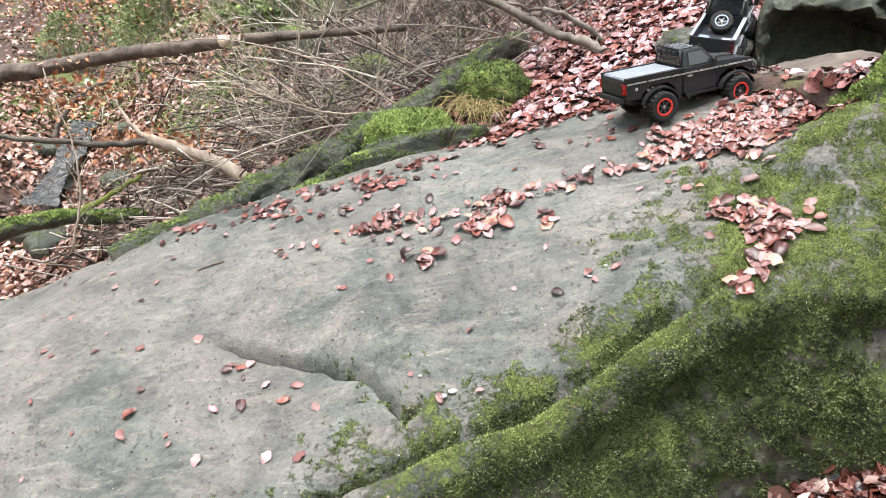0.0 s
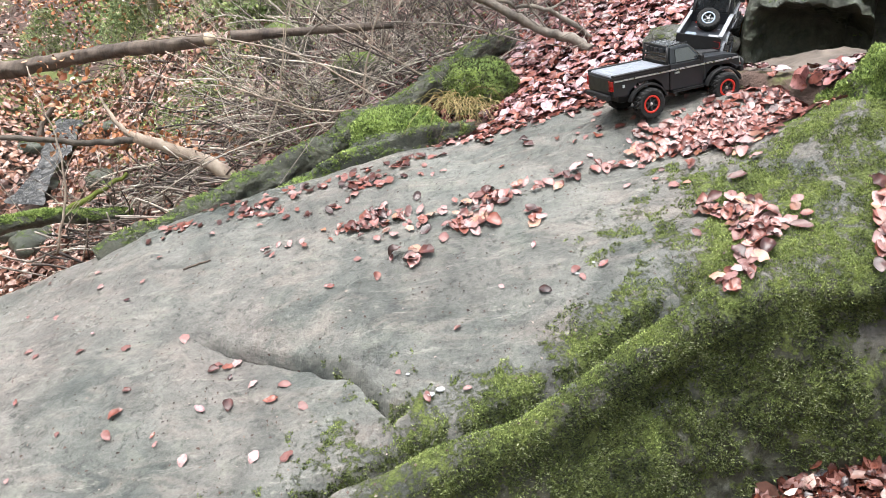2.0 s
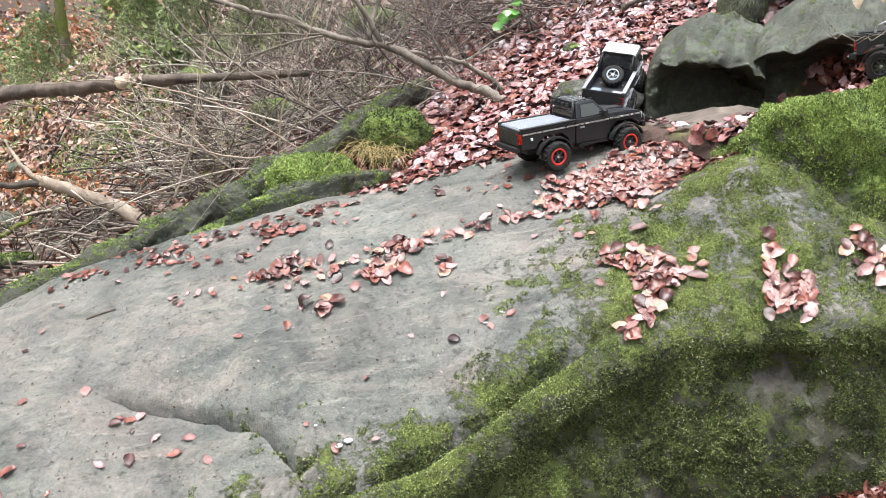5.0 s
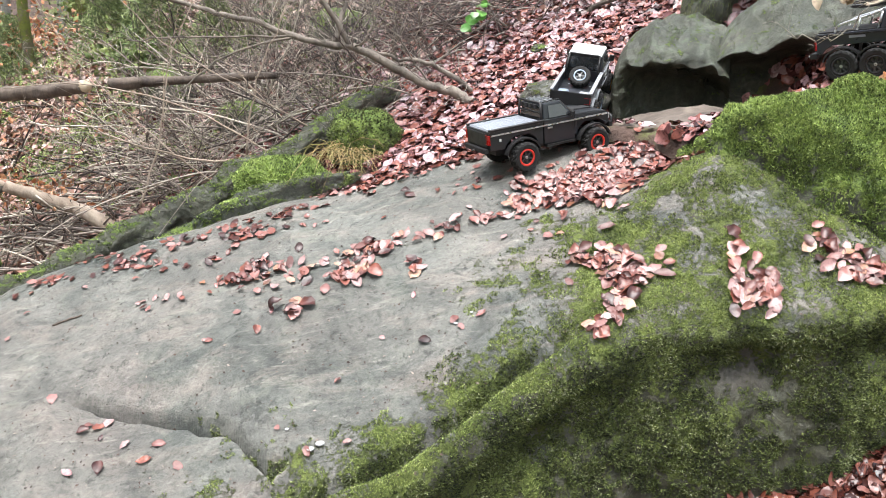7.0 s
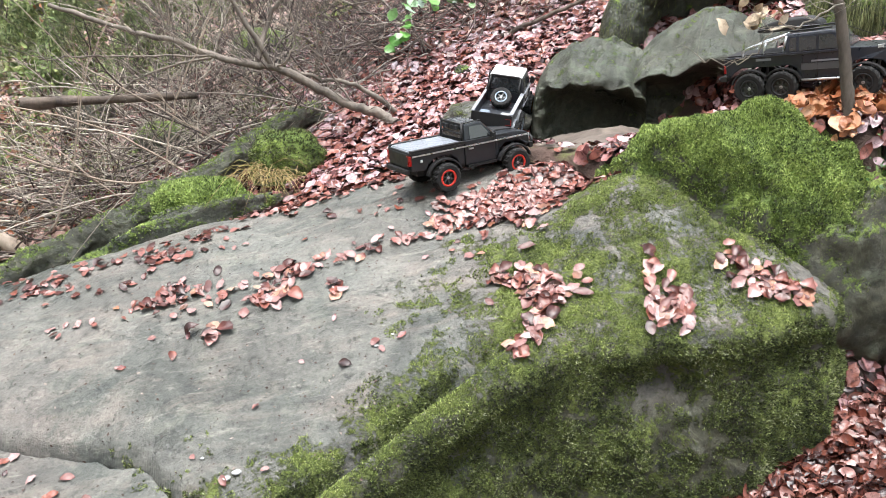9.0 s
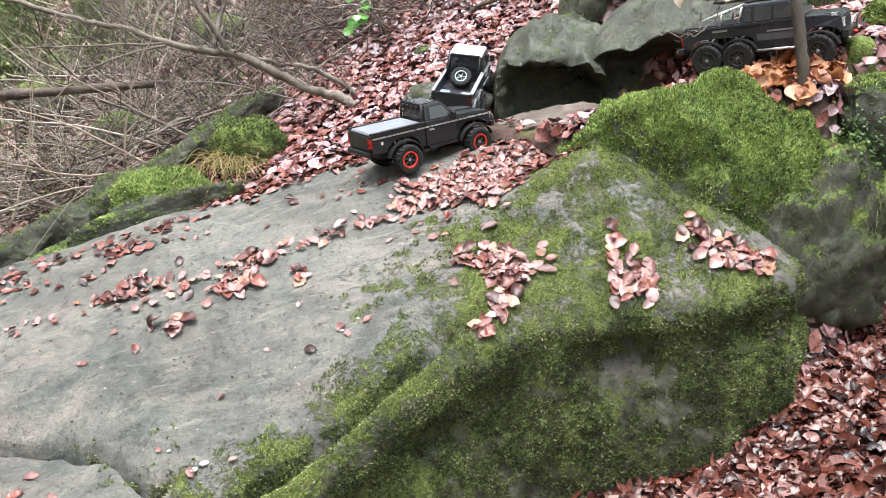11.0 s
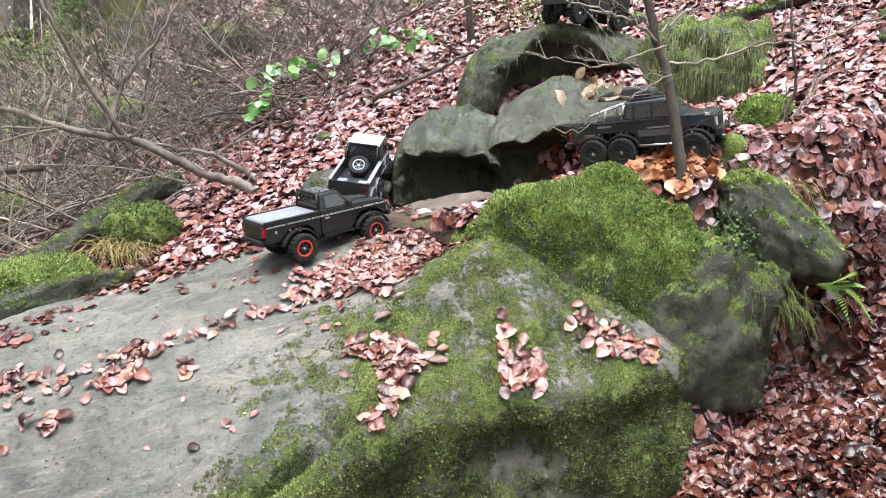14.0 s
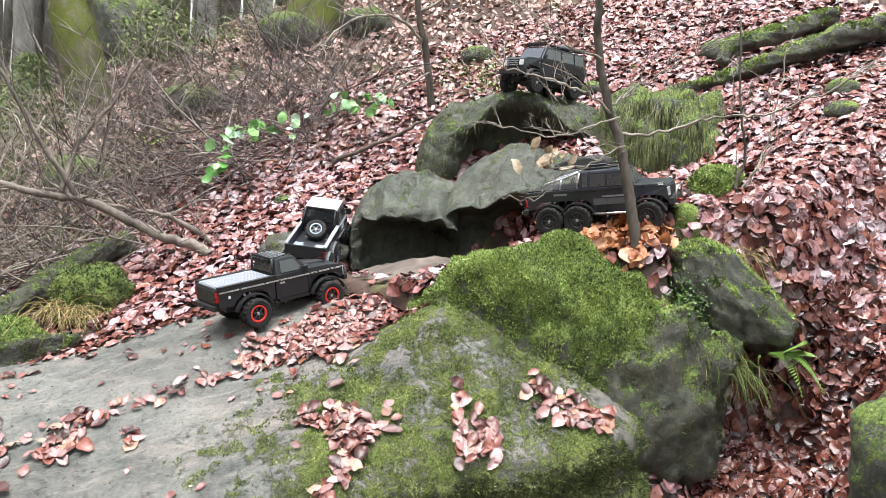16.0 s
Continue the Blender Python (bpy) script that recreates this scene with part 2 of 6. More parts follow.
nt.links.new(ramp(nt, noise_tex(nt, 6.0, 8, 0.65, warp=0.5), (0.35, (0.045, 0.037, 0.030)), (0.65, (0.165, 0.135, 0.112))), b.inputs["Base Color"])
bump(nt, b, noise_tex(nt, 25.0, 8, 0.7), 0.5, 0.01)
M_water, nt, b = mat("stream_water", 0.06, spec=0.5)
b.inputs["Base Color"].default_value = (0.025, 0.025, 0.024, 1)
bump(nt, b, noise_tex(nt, 14.0, 5, 0.6, warp=0.8), 0.8, 0.03)

# Mist and trunk streaks are painted; the emission only brightens the distance.
M_haze_glow, nt, b = mat("glowing_painted_mist", 1.0, spec=0.0)
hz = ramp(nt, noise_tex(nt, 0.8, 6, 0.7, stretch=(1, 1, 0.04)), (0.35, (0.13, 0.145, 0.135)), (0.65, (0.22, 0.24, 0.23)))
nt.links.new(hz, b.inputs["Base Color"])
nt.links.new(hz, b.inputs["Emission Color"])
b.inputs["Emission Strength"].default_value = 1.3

M_limb = bark_material("lichen_grey_twigs", (0.13, 0.115, 0.095), (0.36, 0.33, 0.28))

# ---- mesh helpers ----
rng = np.random.default_rng(7)


def mesh_ob(name, verts, faces, material, smooth=True):
    me = bpy.data.meshes.new(name)
    me.from_pydata([tuple(v) for v in verts] if not isinstance(verts, list) else verts, [], faces)
    me.materials.append(material)
    if smooth:
        me.shade_smooth()
    return new(name, me)


def part(name, bm, material, parent, label="", smooth=False):
    me = bpy.data.meshes.new(name)
    bm.to_mesh(me)
    bm.free()
    me.materials.append(material)
    if smooth:
        me.shade_smooth()
    ob = new(name, me)
    ob.parent = parent
    if label:
        tagged(ob, label)
    return ob


def big_mesh(name, verts, tris, material, smooth=False):
    """A mesh of triangles from arrays, quick for large counts."""
    me = bpy.data.meshes.new(name)
    verts, tris = np.asarray(verts, np.float32), np.asarray(tris, np.int32)
    me.vertices.add(len(verts))
    me.vertices.foreach_set("co", verts.ravel())
    me.loops.add(tris.size)
    me.loops.foreach_set("vertex_index", tris.ravel())
    me.polygons.add(len(tris))
    me.polygons.foreach_set("loop_start", np.arange(0, tris.size, 3, dtype=np.int32))
    me.update(calc_edges=True)
    me.materials.append(material)
    if smooth:
        me.shade_smooth()
    return new(name, me)


def smooth01(a, b, v):
    t = (v - a) / (b - a)
    t = 0.0 if t < 0 else 1.0 if t > 1 else t
    return t * t * (3 - 2 * t)


def lerp_at(x, xs, ys):
    """Straight-line interpolation in a short table."""
    if x <= xs[0]:
        return ys[0]
    for x0, x1, y0, y1 in zip(xs, xs[1:], ys, ys[1:]):
        if x <= x1:
            return y0 + (y1 - y0) * (x - x0) / (x1 - x0)
    return ys[-1]


def fbm(x, y, z=0.0, octaves=4):
    return noise.fractal(Vector((x, y, z)), 1.0, 2.0, octaves)


# ---- the lie of the land ----
def stream_x(y):
    return -3.2 - 0.14 * (y - 7.0) + 0.2 * math.sin(1.1 * y)


def hill(x, y):
    """A hillside that rises to the right and to the back, with a bank in front of the boulders and a stream at its foot."""
    yy = max(y, 2.2)
    z = -0.38 + 0.47 * max(x, 0.2 * x - 2.6) + 0.22 * yy
    if x < 0.3 and y < 3.0:
        z += 0.33 * (0.3 - x) * (1 - smooth01(2.2, 3.0, y))
    notch = 0.26 * smooth01(1.4, 1.6, x) * smooth01(2.36, 2.15, x) + 0.24 * smooth01(2.42, 2.58, x) * smooth01(3.0, 2.85, x)
    z -= 0.93 * (1 - smooth01(2.42, 2.78, y - notch + 0.06 * math.sin(5 * x))) * (smooth01(-0.5, 1.0, x) * 0.75 + 0.25) * (1 - 0.45 * smooth01(2.95, 3.5, x))
    z += 0.20 * (min(max(y, 5.2), 7.5) - 5.2) - 0.15 * max(y - 9.0, 0) + 0.30 * max(-x - 7.0, 0) - 0.25 * max(x - 6.0, 0)
    z -= 0.50 * math.exp(-((x - 1.78) / 0.26) ** 2 - ((y - 4.10) / 0.30) ** 2) + 0.44 * math.exp(-((x - 2.10) / 0.24) ** 2 - ((y - 3.76) / 0.26) ** 2)
    z -= 0.30 * math.exp(-((x - stream_x(y)) / 0.55) ** 2) + 0.17 * math.exp(-((x - 3.12) / 0.32) ** 2 - ((y - 3.5) / 0.28) ** 2)
    z -= 0.26 * math.exp(-((x - 2.32) / 0.30) ** 2 - ((y - 4.28) / 0.20) ** 2)
    z += 0.05 * fbm(0.9 * x, 0.9 * y) + 0.012 * fbm(6 * x, 6 * y, 3.0) + 0.25 * fbm(0.17 * x, 0.17 * y, 9.0) * smooth01(5, 14, math.hypot(x, y))
    return z


def ground_height(x, y):
    """The hillside, pressed down beneath the rock slab."""
    z = hill(x, y)
    if -3.2 < x < 2.29:
        f, b = slab_bounds(x)
        if f - 0.3 < y < b + 0.1:
            under = slab_top(x, y) - 0.10
            k = smooth01(f - 0.02, f + 0.05, y) * smooth01(b + 0.06, b - 0.06, y)
            z = z + (min(z, under) - z) * k
    return z


def build_ground():
    n = 320
    u = np.linspace(-1, 1, n)
    xs, ys = 1.2 + 0.7 * np.sinh(5.6 * u), 3.8 + 0.7 * np.sinh(5.6 * u)
    verts = [(x, y, ground_height(x, y)) for y in ys for x in xs]
    faces = [(j * n + i, j * n + i + 1, (j + 1) * n + i + 1, (j + 1) * n + i) for j in range(n - 1) for i in range(n - 1)]
    return tagged(mesh_ob("ground", verts, faces, M_soil), "reddish brown woodland soil on a steep leaf-strewn slope", "ground", kind="structure")


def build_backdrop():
    """The misty wood far off, all round: a painted, glowing ring, tall to block low skylight."""
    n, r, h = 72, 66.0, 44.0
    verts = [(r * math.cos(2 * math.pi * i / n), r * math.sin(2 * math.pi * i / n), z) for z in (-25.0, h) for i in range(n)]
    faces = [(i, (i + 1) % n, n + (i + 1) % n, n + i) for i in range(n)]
    return tagged(mesh_ob("backdrop", verts, faces, M_haze_glow), "glowing backdrop painted as pale misty woodland in the far distance", "backdrop", kind="structure")


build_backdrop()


# ---- the sloping sandstone slab ----
EDGE_X = (-3.2, -3.0, -2.6, -2.2, -0.6, 0.0, 0.35, 0.64, 0.9, 1.2, 1.5, 1.85, 2.14, 2.29)
EDGE_FRONT = (2.4, 2.05, 1.78, 1.72, 1.98, 2.11, 2.22, 2.36, 2.45, 2.51, 2.45, 2.36, 2.40, 2.57)
EDGE_BACK = (2.9, 3.3, 3.6, 3.75, 3.95, 3.98, 3.98, 3.98, 3.95, 3.85, 3.55, 2.86, 2.72, 2.64)


def slab_top(x, y):
    z = -0.70 + 0.30 * x + 0.368 * y
    z += 0.18 * math.exp(-((x - 1.60) / 0.32) ** 2 - ((y - 3.02) / 0.26) ** 2)
    z -= 0.055 * smooth01(2.75, 2.3, y) + 0.09 * smooth01(3.5, 4.0, y)
    z -= 0.185 * smooth01(1.85, 2.4, x) ** 1.5
    z -= 0.14 * smooth01(-0.9, -2.1, x) * smooth01(3.0, 3.8, y)
    z -= 0.05 * math.exp(-((y - 3.32 - 0.05 * (x - 1)) / 0.10) ** 2) * smooth01(0.4, 1.3, x)
    # the step beside the mossy lip
    g = lerp_at(x, (-0.75, -0.05, 0.35, 0.66, 0.95, 1.2), (2.10, 2.26, 2.34, 2.49, 2.60, 2.67))
    d = y - g
    fade = smooth01(-0.9, -0.3, x) * smooth01(1.15, 0.75, x)
    z -= fade * (0.075 * math.exp(-(d / 0.032) ** 2) + 0.045 * smooth01(-0.06, 0.0, d) * math.exp(-max(d, 0) / 0.16))
    # the crack
    c = lerp_at(x, (-0.82, -0.70, -0.49, -0.36, -0.23, -0.16, -0.06), (2.915, 2.865, 2.77, 2.695, 2.615, 2.545, 2.42))
    if -0.9 < x < 0.02:
        d = y - c + 0.012 * fbm(12 * x, 3.0)
        f = smooth01(-0.88, -0.62, x) * smooth01(0.02, -0.10, x)
        z -= f * (0.20 * math.exp(-(d / (0.016 + 0.006 * fbm(9 * x, 1.0))) ** 2) + (0.032 + 0.042 * smooth01(-0.1, -0.45, x)) * (math.exp(-(d / 0.13) ** 2) if d > 0 else math.exp(-(d / 0.42) ** 2)))
    z += 0.020 * fbm(1.6 * x, 1.6 * y, 1.0) + 0.010 * fbm(5 * x, 8 * y, 2.0) + 0.0018 * fbm(26 * x, 30 * y, 2.0, 2)
    return z


def slab_bounds(x):
    return (float(lerp_at(x, EDGE_X, EDGE_FRONT)) + 0.03 * fbm(2.2 * x, 5.0), float(lerp_at(x, EDGE_X, EDGE_BACK)) + 0.02 * fbm(3 * x, 8.0))


def slab_height(x, y):
    """Top of the slab with its rounded rim."""
    f, b = slab_bounds(x)
    rim = 0.10 - 0.05 * smooth01(1.2, 1.9, x)
    z = slab_top(x, y)
    d = min(y - f, 0.7 * (b - y))
    if d < rim:
        k = 1 - max(d, 0) / rim
        z -= (0.085 - 0.04 * smooth01(0.8, 1.4, x)) * (1 - math.sqrt(max(1 - k * k, 0)))
    return z


def slab_moss(x, y):
    f, b = slab_bounds(x)
    d = y - f
    m = 0.72 * smooth01(0.46, 0.10, d) * smooth01(-1.0, 0.1, x)
    m = max(m, 0.66 * smooth01(0.35, 1.15, x - 0.55 * (y - 2.9)) * smooth01(3.35, 2.9, y - 0.1 * x))
    m = max(m, 0.5 * math.exp(-((x + 0.05) / 0.35) ** 2 - ((y - 2.4) / 0.16) ** 2))
    m += 0.36 * fbm(5 * x, 5 * y, 6.0, 4) * (m > 0.12)
    m *= 1 - 0.5 * smooth01(1.9, 2.15, x)
    return m


def build_slab():
    xs = np.concatenate([np.linspace(-3.2, -1.7, 50), np.linspace(-1.68, 1.4, 380), np.linspace(1.41, 2.285, 150)])
    face_rows, top_rows, back_rows = 64, 250, 8
    verts, moss = [], []
    for x in xs:
        f, b = slab_bounds(x)
        zf = slab_height(x, f)
        low = min(ground_height(x, f - 0.02) - 0.12, zf - 0.2)
        for i in range(face_rows):
            k = i / face_rows
            z = low + (zf - low) * k
            out = 0.06 * (1 - k) - (0.055 + 0.03 * smooth01(0.7, 1.3, x)) * (0.6 + 0.9 * fbm(3 * x, 2.0, 5.0)) * math.exp(-((k - 0.80) / 0.14) ** 2) * smooth01(1.0, 0.94, k) + 0.02 * math.sin(math.pi * k)
            y = f - out + 0.035 * fbm(2.5 * x, 3 * z, 11.0) * math.sin(math.pi * k) + (0.016 * fbm(11 * x, 7 * z, 12.0) + 0.008 * fbm(34 * x, 26 * z, 13.0, 3)) * math.sin(math.pi * k)
            verts.append((x + 0.02 * smooth01(2.0, 2.29, x) * math.sin(math.pi * k), y, z))
            moss.append(0.54 + 0.08 * k + 0.45 * fbm(2.2 * x, 3.2 * z, 4.0) + 0.25 * smooth01(0.86, 1.0, k))
        for i in range(top_rows):
            y = f + (b - f) * (i / (top_rows - 1)) ** 1.25
            verts.append((x, y, slab_height(x, y)))
            moss.append(slab_moss(x, y))
        zb = slab_height(x, b)
        for i in range(1, back_rows + 1):
            verts.append((x, b + 0.02 * i / back_rows, zb - 0.5 * i / back_rows))
            moss.append(0.7)
    m = face_rows + top_rows + back_rows
    faces = [(i * m + j, (i + 1) * m + j, (i + 1) * m + j + 1, i * m + j + 1) for i in range(len(xs) - 1) for j in range(m - 1)]
    faces.append(tuple((len(xs) - 1) * m + j for j in range(m)))
    ob = mesh_ob("rock_slab", verts, faces, M_slab)
    ob.data.attributes.new("moss", "FLOAT", "POINT").data.foreach_set("value", np.array(moss, np.float32))
    # Steep front face darkened: algae tone plus the dimness of that side.
    algae_shade = [smooth01(0.07, -0.01, v[1] - slab_bounds(v[0])[0] - 0.02 * fbm(9 * v[0], 9 * v[2])) * smooth01(-1.6, -0.3, v[0]) for v in verts]
    ob.data.attributes.new("algae_shade", "FLOAT", "POINT").data.foreach_set("value", np.array(algae_shade, np.float32))
    return tagged(ob, "large sloping slab of damp grey sandstone with a crack and a mossy lip", "rock")


build_ground()
slab = build_slab()


# ---- boulders ----
def boulder(name, centre, radii, turn, label, seed, material=None, moss=0.6, power=2.6, rough=0.10, undercut=0.0, sink=0.0, category="boulder", detail=5, tilt=(0, 0), top_moss=0.35, facets=0, algae_shade=0.3, cut=0.02, rise=0.0):
    """A weathered block: a rounded box pushed about by noise; undercut draws its foot in."""
    bm = bmesh.new()
    bmesh.ops.create_icosphere(bm, subdivisions=detail, radius=1.0)
    rx, ry, rz = radii
    m = pose(*centre, tilt[0], tilt[1], turn)
    pick = random.Random(seed)
    cuts = [(Vector((pick.gauss(0, 1), pick.gauss(0, 1), pick.gauss(0, 0.8))).normalized(), pick.uniform(0.72, 0.95)) for _ in range(facets)]
    vals = []
    for v in bm.verts:
        p = v.co.normalized()
        r = (abs(p.x) ** power + abs(p.y) ** power + abs(p.z) ** power) ** (-1 / power)
        q = p * r
        for n, d in cuts:
            over = q.dot(n) - d
            if over > 0:
                q = q - n * (0.85 * over)
        q = Vector((q.x * rx, q.y * ry, q.z * rz))
        s = seed * 7.3
        k = 1 + rough * fbm(1.5 * p.x + s, 1.5 * p.y, 1.5 * p.z) + 0.5 * rough * fbm(4 * p.x + s, 4 * p.y, 4 * p.z) + 0.28 * rough * fbm(14 * p.x + s, 14 * p.y, 14 * p.z)
        if q.y < 0:
            q.y *= 1 - undercut * smooth01(cut + 0.06, cut - 0.10, p.z + 0.14 * fbm(2 * p.x + s, 2 * p.y, 0.0)) * smooth01(0.97, 0.75, abs(p.x))
        q = q * k
        v.co = m @ q
    bm.normal_update()
    inv = m.inverted()
    for v in bm.verts:
        vals.append(moss + top_moss * v.normal.z + rise * (inv @ v.co).z / rz)
    me = bpy.data.meshes.new(name)
    bm.to_mesh(me)
    bm.free()
    me.materials.append(material or M_rock)
    me.shade_smooth()
    ob = new(name, me)
    me.attributes.new("moss", "FLOAT", "POINT").data.foreach_set("value", np.array(vals, np.float32))
    me.attributes.new("algae_shade", "FLOAT", "POINT").data.foreach_set("value", np.full(len(vals), algae_shade, np.float32))
    return tagged(ob, label, category)


moss_boulder = boulder("mossy_boulder", (2.11, 3.04, 0.75), (0.64, 0.36, 0.60), -28, "big rounded boulder thickly grown with bright green moss", 1, moss=0.28, top_moss=0.42, rise=0.72, power=2.3, rough=0.13, facets=5, algae_shade=0.75, undercut=0.42, cut=0.0, tilt=(0, 14))
peak_boulder = boulder("pointed_boulder", (2.735, 2.66, 1.185), (0.31, 0.19, 0.15), -23, "wedge-shaped rock with a moss cap beside the fern", 2, moss=0.10, top_moss=0.85, power=3.6, rough=0.12, tilt=(8, 40), facets=5, algae_shade=0.7)


def overhang_rock(name, base, turn, half, deep, high, label, seed, lip, hollow, power=2.4, crown=((-1, 1), (1, 1)), material=None, moss=0.1, top_moss=0.3, algae_shade=0.4, rough=1.0, streaks=0.0, back=0.0):
    """A rock swept along its length from a section with a brow and a hollow under it; lip and hollow are tables along the length."""
    nu, nv = 120, 84
    full = [(-0.80, -0.25), (-0.92, 0.1), (-1.0, 0.35), (-0.97, 0.55), (-0.86, 0.74), (-0.62, 0.90), (-0.25, 0.98), (0.2, 1.0), (0.7, 0.88), (1.0, 0.4), (0.95, -0.25)]
    cave = [(back - 0.08, -0.25), (back, 0.15), (back - 0.05, 0.66), (0.5 * back - 0.44, 0.88), (-0.92, 0.95), (-1.0, 1.10), (-0.25, 0.98), (0.2, 1.0), (0.7, 0.88), (1.0, 0.4), (0.95, -0.25)]
    xl, yl = zip(*lip)
    xh, yh = zip(*hollow)
    xc, yc = zip(*crown)
    m = pose(*base, 0, 0, turn)
    verts = []
    for i in range(nu + 1):
        u = math.sin(math.pi * (i / nu - 0.5))
        e = max(1 - abs(u) ** power, 0) ** (1 / power)
        h, top, k = lerp_at(u, xh, yh) * (0.92 + 0.3 * fbm(2.0 * u, seed, 4.0, 2)), lerp_at(u, xl, yl) * (1 + 0.17 * fbm(2.2 * u, seed, 1.0, 2)), lerp_at(u, xc, yc) * (1 + 0.06 * fbm(3 * u, seed, 2.0, 2))
        h = min(max(h, 0.0), 1.0)
        h = h * h * (3 - 2 * h)
        ctrl = []
        for j, ((y0, z0), (y1, z1)) in enumerate(zip(full, cave)):
            if j < 6:
                z1 = z1 * top if z1 > 0 else z1
            ctrl.append((y0 + (y1 - y0) * h, z0 + (z1 - z0) * h, 0.0))
        p = np.array(ctrl)
        p = np.vstack([2 * p[0] - p[1], p, 2 * p[-1] - p[-2]])
        for j in range(nv):
            f = j / (nv - 1) * (len(ctrl) - 1)
            q = min(int(f), len(ctrl) - 2)
            t = f - q
            A, B, C, D = p[q], p[q + 1], p[q + 2], p[q + 3]
            y, z, _ = 0.5 * (2 * B + (C - A) * t + (2 * A - 5 * B + 4 * C - D) * t * t + (3 * B - A - 3 * C + D) * t ** 3)
            X, Y, Z = u * half, y * deep * (0.25 + 0.75 * e), z * high * k * (e ** 0.8 if z > 0 else 1.0)
            s = seed * 5.7
            n = rough * (0.045 * fbm(3.2 * X + s, 3.2 * Y, 3.2 * Z) + 0.020 * fbm(9 * X + s, 9 * Y, 14 * Z) + 0.008 * fbm(30 * X + s, 30 * Y, 40 * Z))
            n += streaks * fbm(26 * X + s, 4 * Y, 2.5 * Z)
            verts.append(m @ Vector((X + 0.4 * n, Y - n, Z + 0.7 * n)))
    faces = [(i * nv + j, (i + 1) * nv + j, (i + 1) * nv + j + 1, i * nv + j + 1) for i in range(nu) for j in range(nv - 1)]
    ob = mesh_ob(name, verts, faces, material or M_rock)
    me = ob.data
    no = np.empty(len(verts) * 3)
    me.vertices.foreach_get("normal", no)
    up = no[2::3]
    me.attributes.new("moss", "FLOAT", "POINT").data.foreach_set("value", (moss + top_moss * up).astype(np.float32))
    # Film thickens on down-facing rock: shade under the brow painted into colour.
    me.attributes.new("algae_shade", "FLOAT", "POINT").data.foreach_set("value", (algae_shade * np.clip(0.75 - 0.6 * up, 0, 1)).astype(np.float32))
    return tagged(ob, label, "boulder")


low_boulder = overhang_rock("overhanging_boulder", (1.84, 4.17, 1.16), -23, 0.30, 0.27, 0.46, "grey-green overhanging rock with a dark hollow beneath", 3, ((-1, 0.42), (-0.4, 0.5), (0.3, 0.5), (1, 0.45)), ((-1, 0), (-0.85, 0.3), (-0.5, 1), (0.9, 1), (1, 1)), 2.6, ((-1, 0.8), (-0.2, 0.95), (0.3, 1.0), (1, 1.05)), moss=0.14, top_moss=0.30, algae_shade=0.75)
low_boulder2 = overhang_rock("overhanging_boulder", (2.50, 3.86, 1.27), -24, 0.56, 0.30, 0.50, "smooth grey-green whaleback rock leaning over a dark hollow", 4, ((-1, 0.5), (-0.5, 0.52), (0.2, 0.42), (1, 0.25)), ((-1, 1), (-0.9, 1), (0.1, 1), (0.75, 0)), 2.5, ((-1, 0.9), (-0.45, 1.04), (0.2, 0.95), (1, 0.8)), moss=0.12, top_moss=0.26, algae_shade=0.7)
top_boulder = overhang_rock("upper_boulder", (2.72, 4.60, 1.50), -23, 0.66, 0.42, 0.64, "high domed rock with a deep dark hollow in front", 5, ((-1, 0.45), (-0.72, 0.5), (-0.3, 0.80), (0.05, 0.86), (0.4, 0.62), (1, 0.4)), ((-1, 0), (-0.72, 0), (-0.5, 0.9), (0.45, 0.9), (0.72, 0.2), (1, 0)), 2.3, moss=0.33, top_moss=0.22, algae_shade=0.65, back=-0.25)
block_boulder = overhang_rock("block_boulder", (3.19, 3.88, 1.52), -22, 0.35, 0.30, 0.64, "upright rock face streaked with hanging moss", 6, ((-1, 0.3), (1, 0.3)), ((-1, 0), (0.3, 0), (0.65, 0.7), (1, 0.8)), 6.0, ((-1, 1.0), (1, 1.03)), moss=0.62, top_moss=0.12, algae_shade=0.7, streaks=0.022)
foot_rock = boulder("bare_grey_boulder", (2.42, 2.76, 0.72), (0.33, 0.25, 0.42), -25, "rough dark rock with grey lichen stains below the mossy boulder", 17, moss=0.22, top_moss=0.62, power=2.8, rough=0.26, facets=8, algae_shade=1.0)
ledge_rock = boulder("mossy_ledge_rock", (-0.12, 4.30, 0.60), (0.25, 0.16, 0.17), 12, "small bright green moss-covered rock beside the slab", 7, moss=0.9, rough=0.15, detail=4)
ledge_rock2 = boulder("mossy_ledge_rock", (0.30, 4.55, 0.84), (0.20, 0.14, 0.16), 20, "dark mossy rock behind the dead grass", 8, moss=0.8, rough=0.15, detail=4)
rim_rock = boulder("mossy_rim_rock", (-0.25, 4.06, 0.50), (0.50, 0.09, 0.13), 12, "long low stone with pale green moss along the slab", 9, moss=0.40, top_moss=0.3, rough=0.3, detail=5, tilt=(0, -17), facets=6)
half_stone = boulder("half_buried_stone", (1.35, 4.36, 1.12), (0.24, 0.28, 0.12), -20, "flat grey stone half sunk in red leaves, moss on one side", 10, M_slab, moss=0.4, top_moss=0.1, rough=0.12, detail=4)
path_rock = boulder("trodden_rock", (1.60, 3.73, 1.03), (0.36, 0.28, 0.075), 0, "bare sandy brown rock worn by feet between the boulders", 11, M_sand, moss=0.0, top_moss=0, rough=0.16, detail=5, category="rock", tilt=(8, -20), facets=4, power=2.4)
small_stone = boulder("small_stone", (1.38, 5.02, 1.36), (0.09, 0.07, 0.045), 10, "small grey-green stone among red leaves", 12, moss=0.35, detail=3, category="stone")
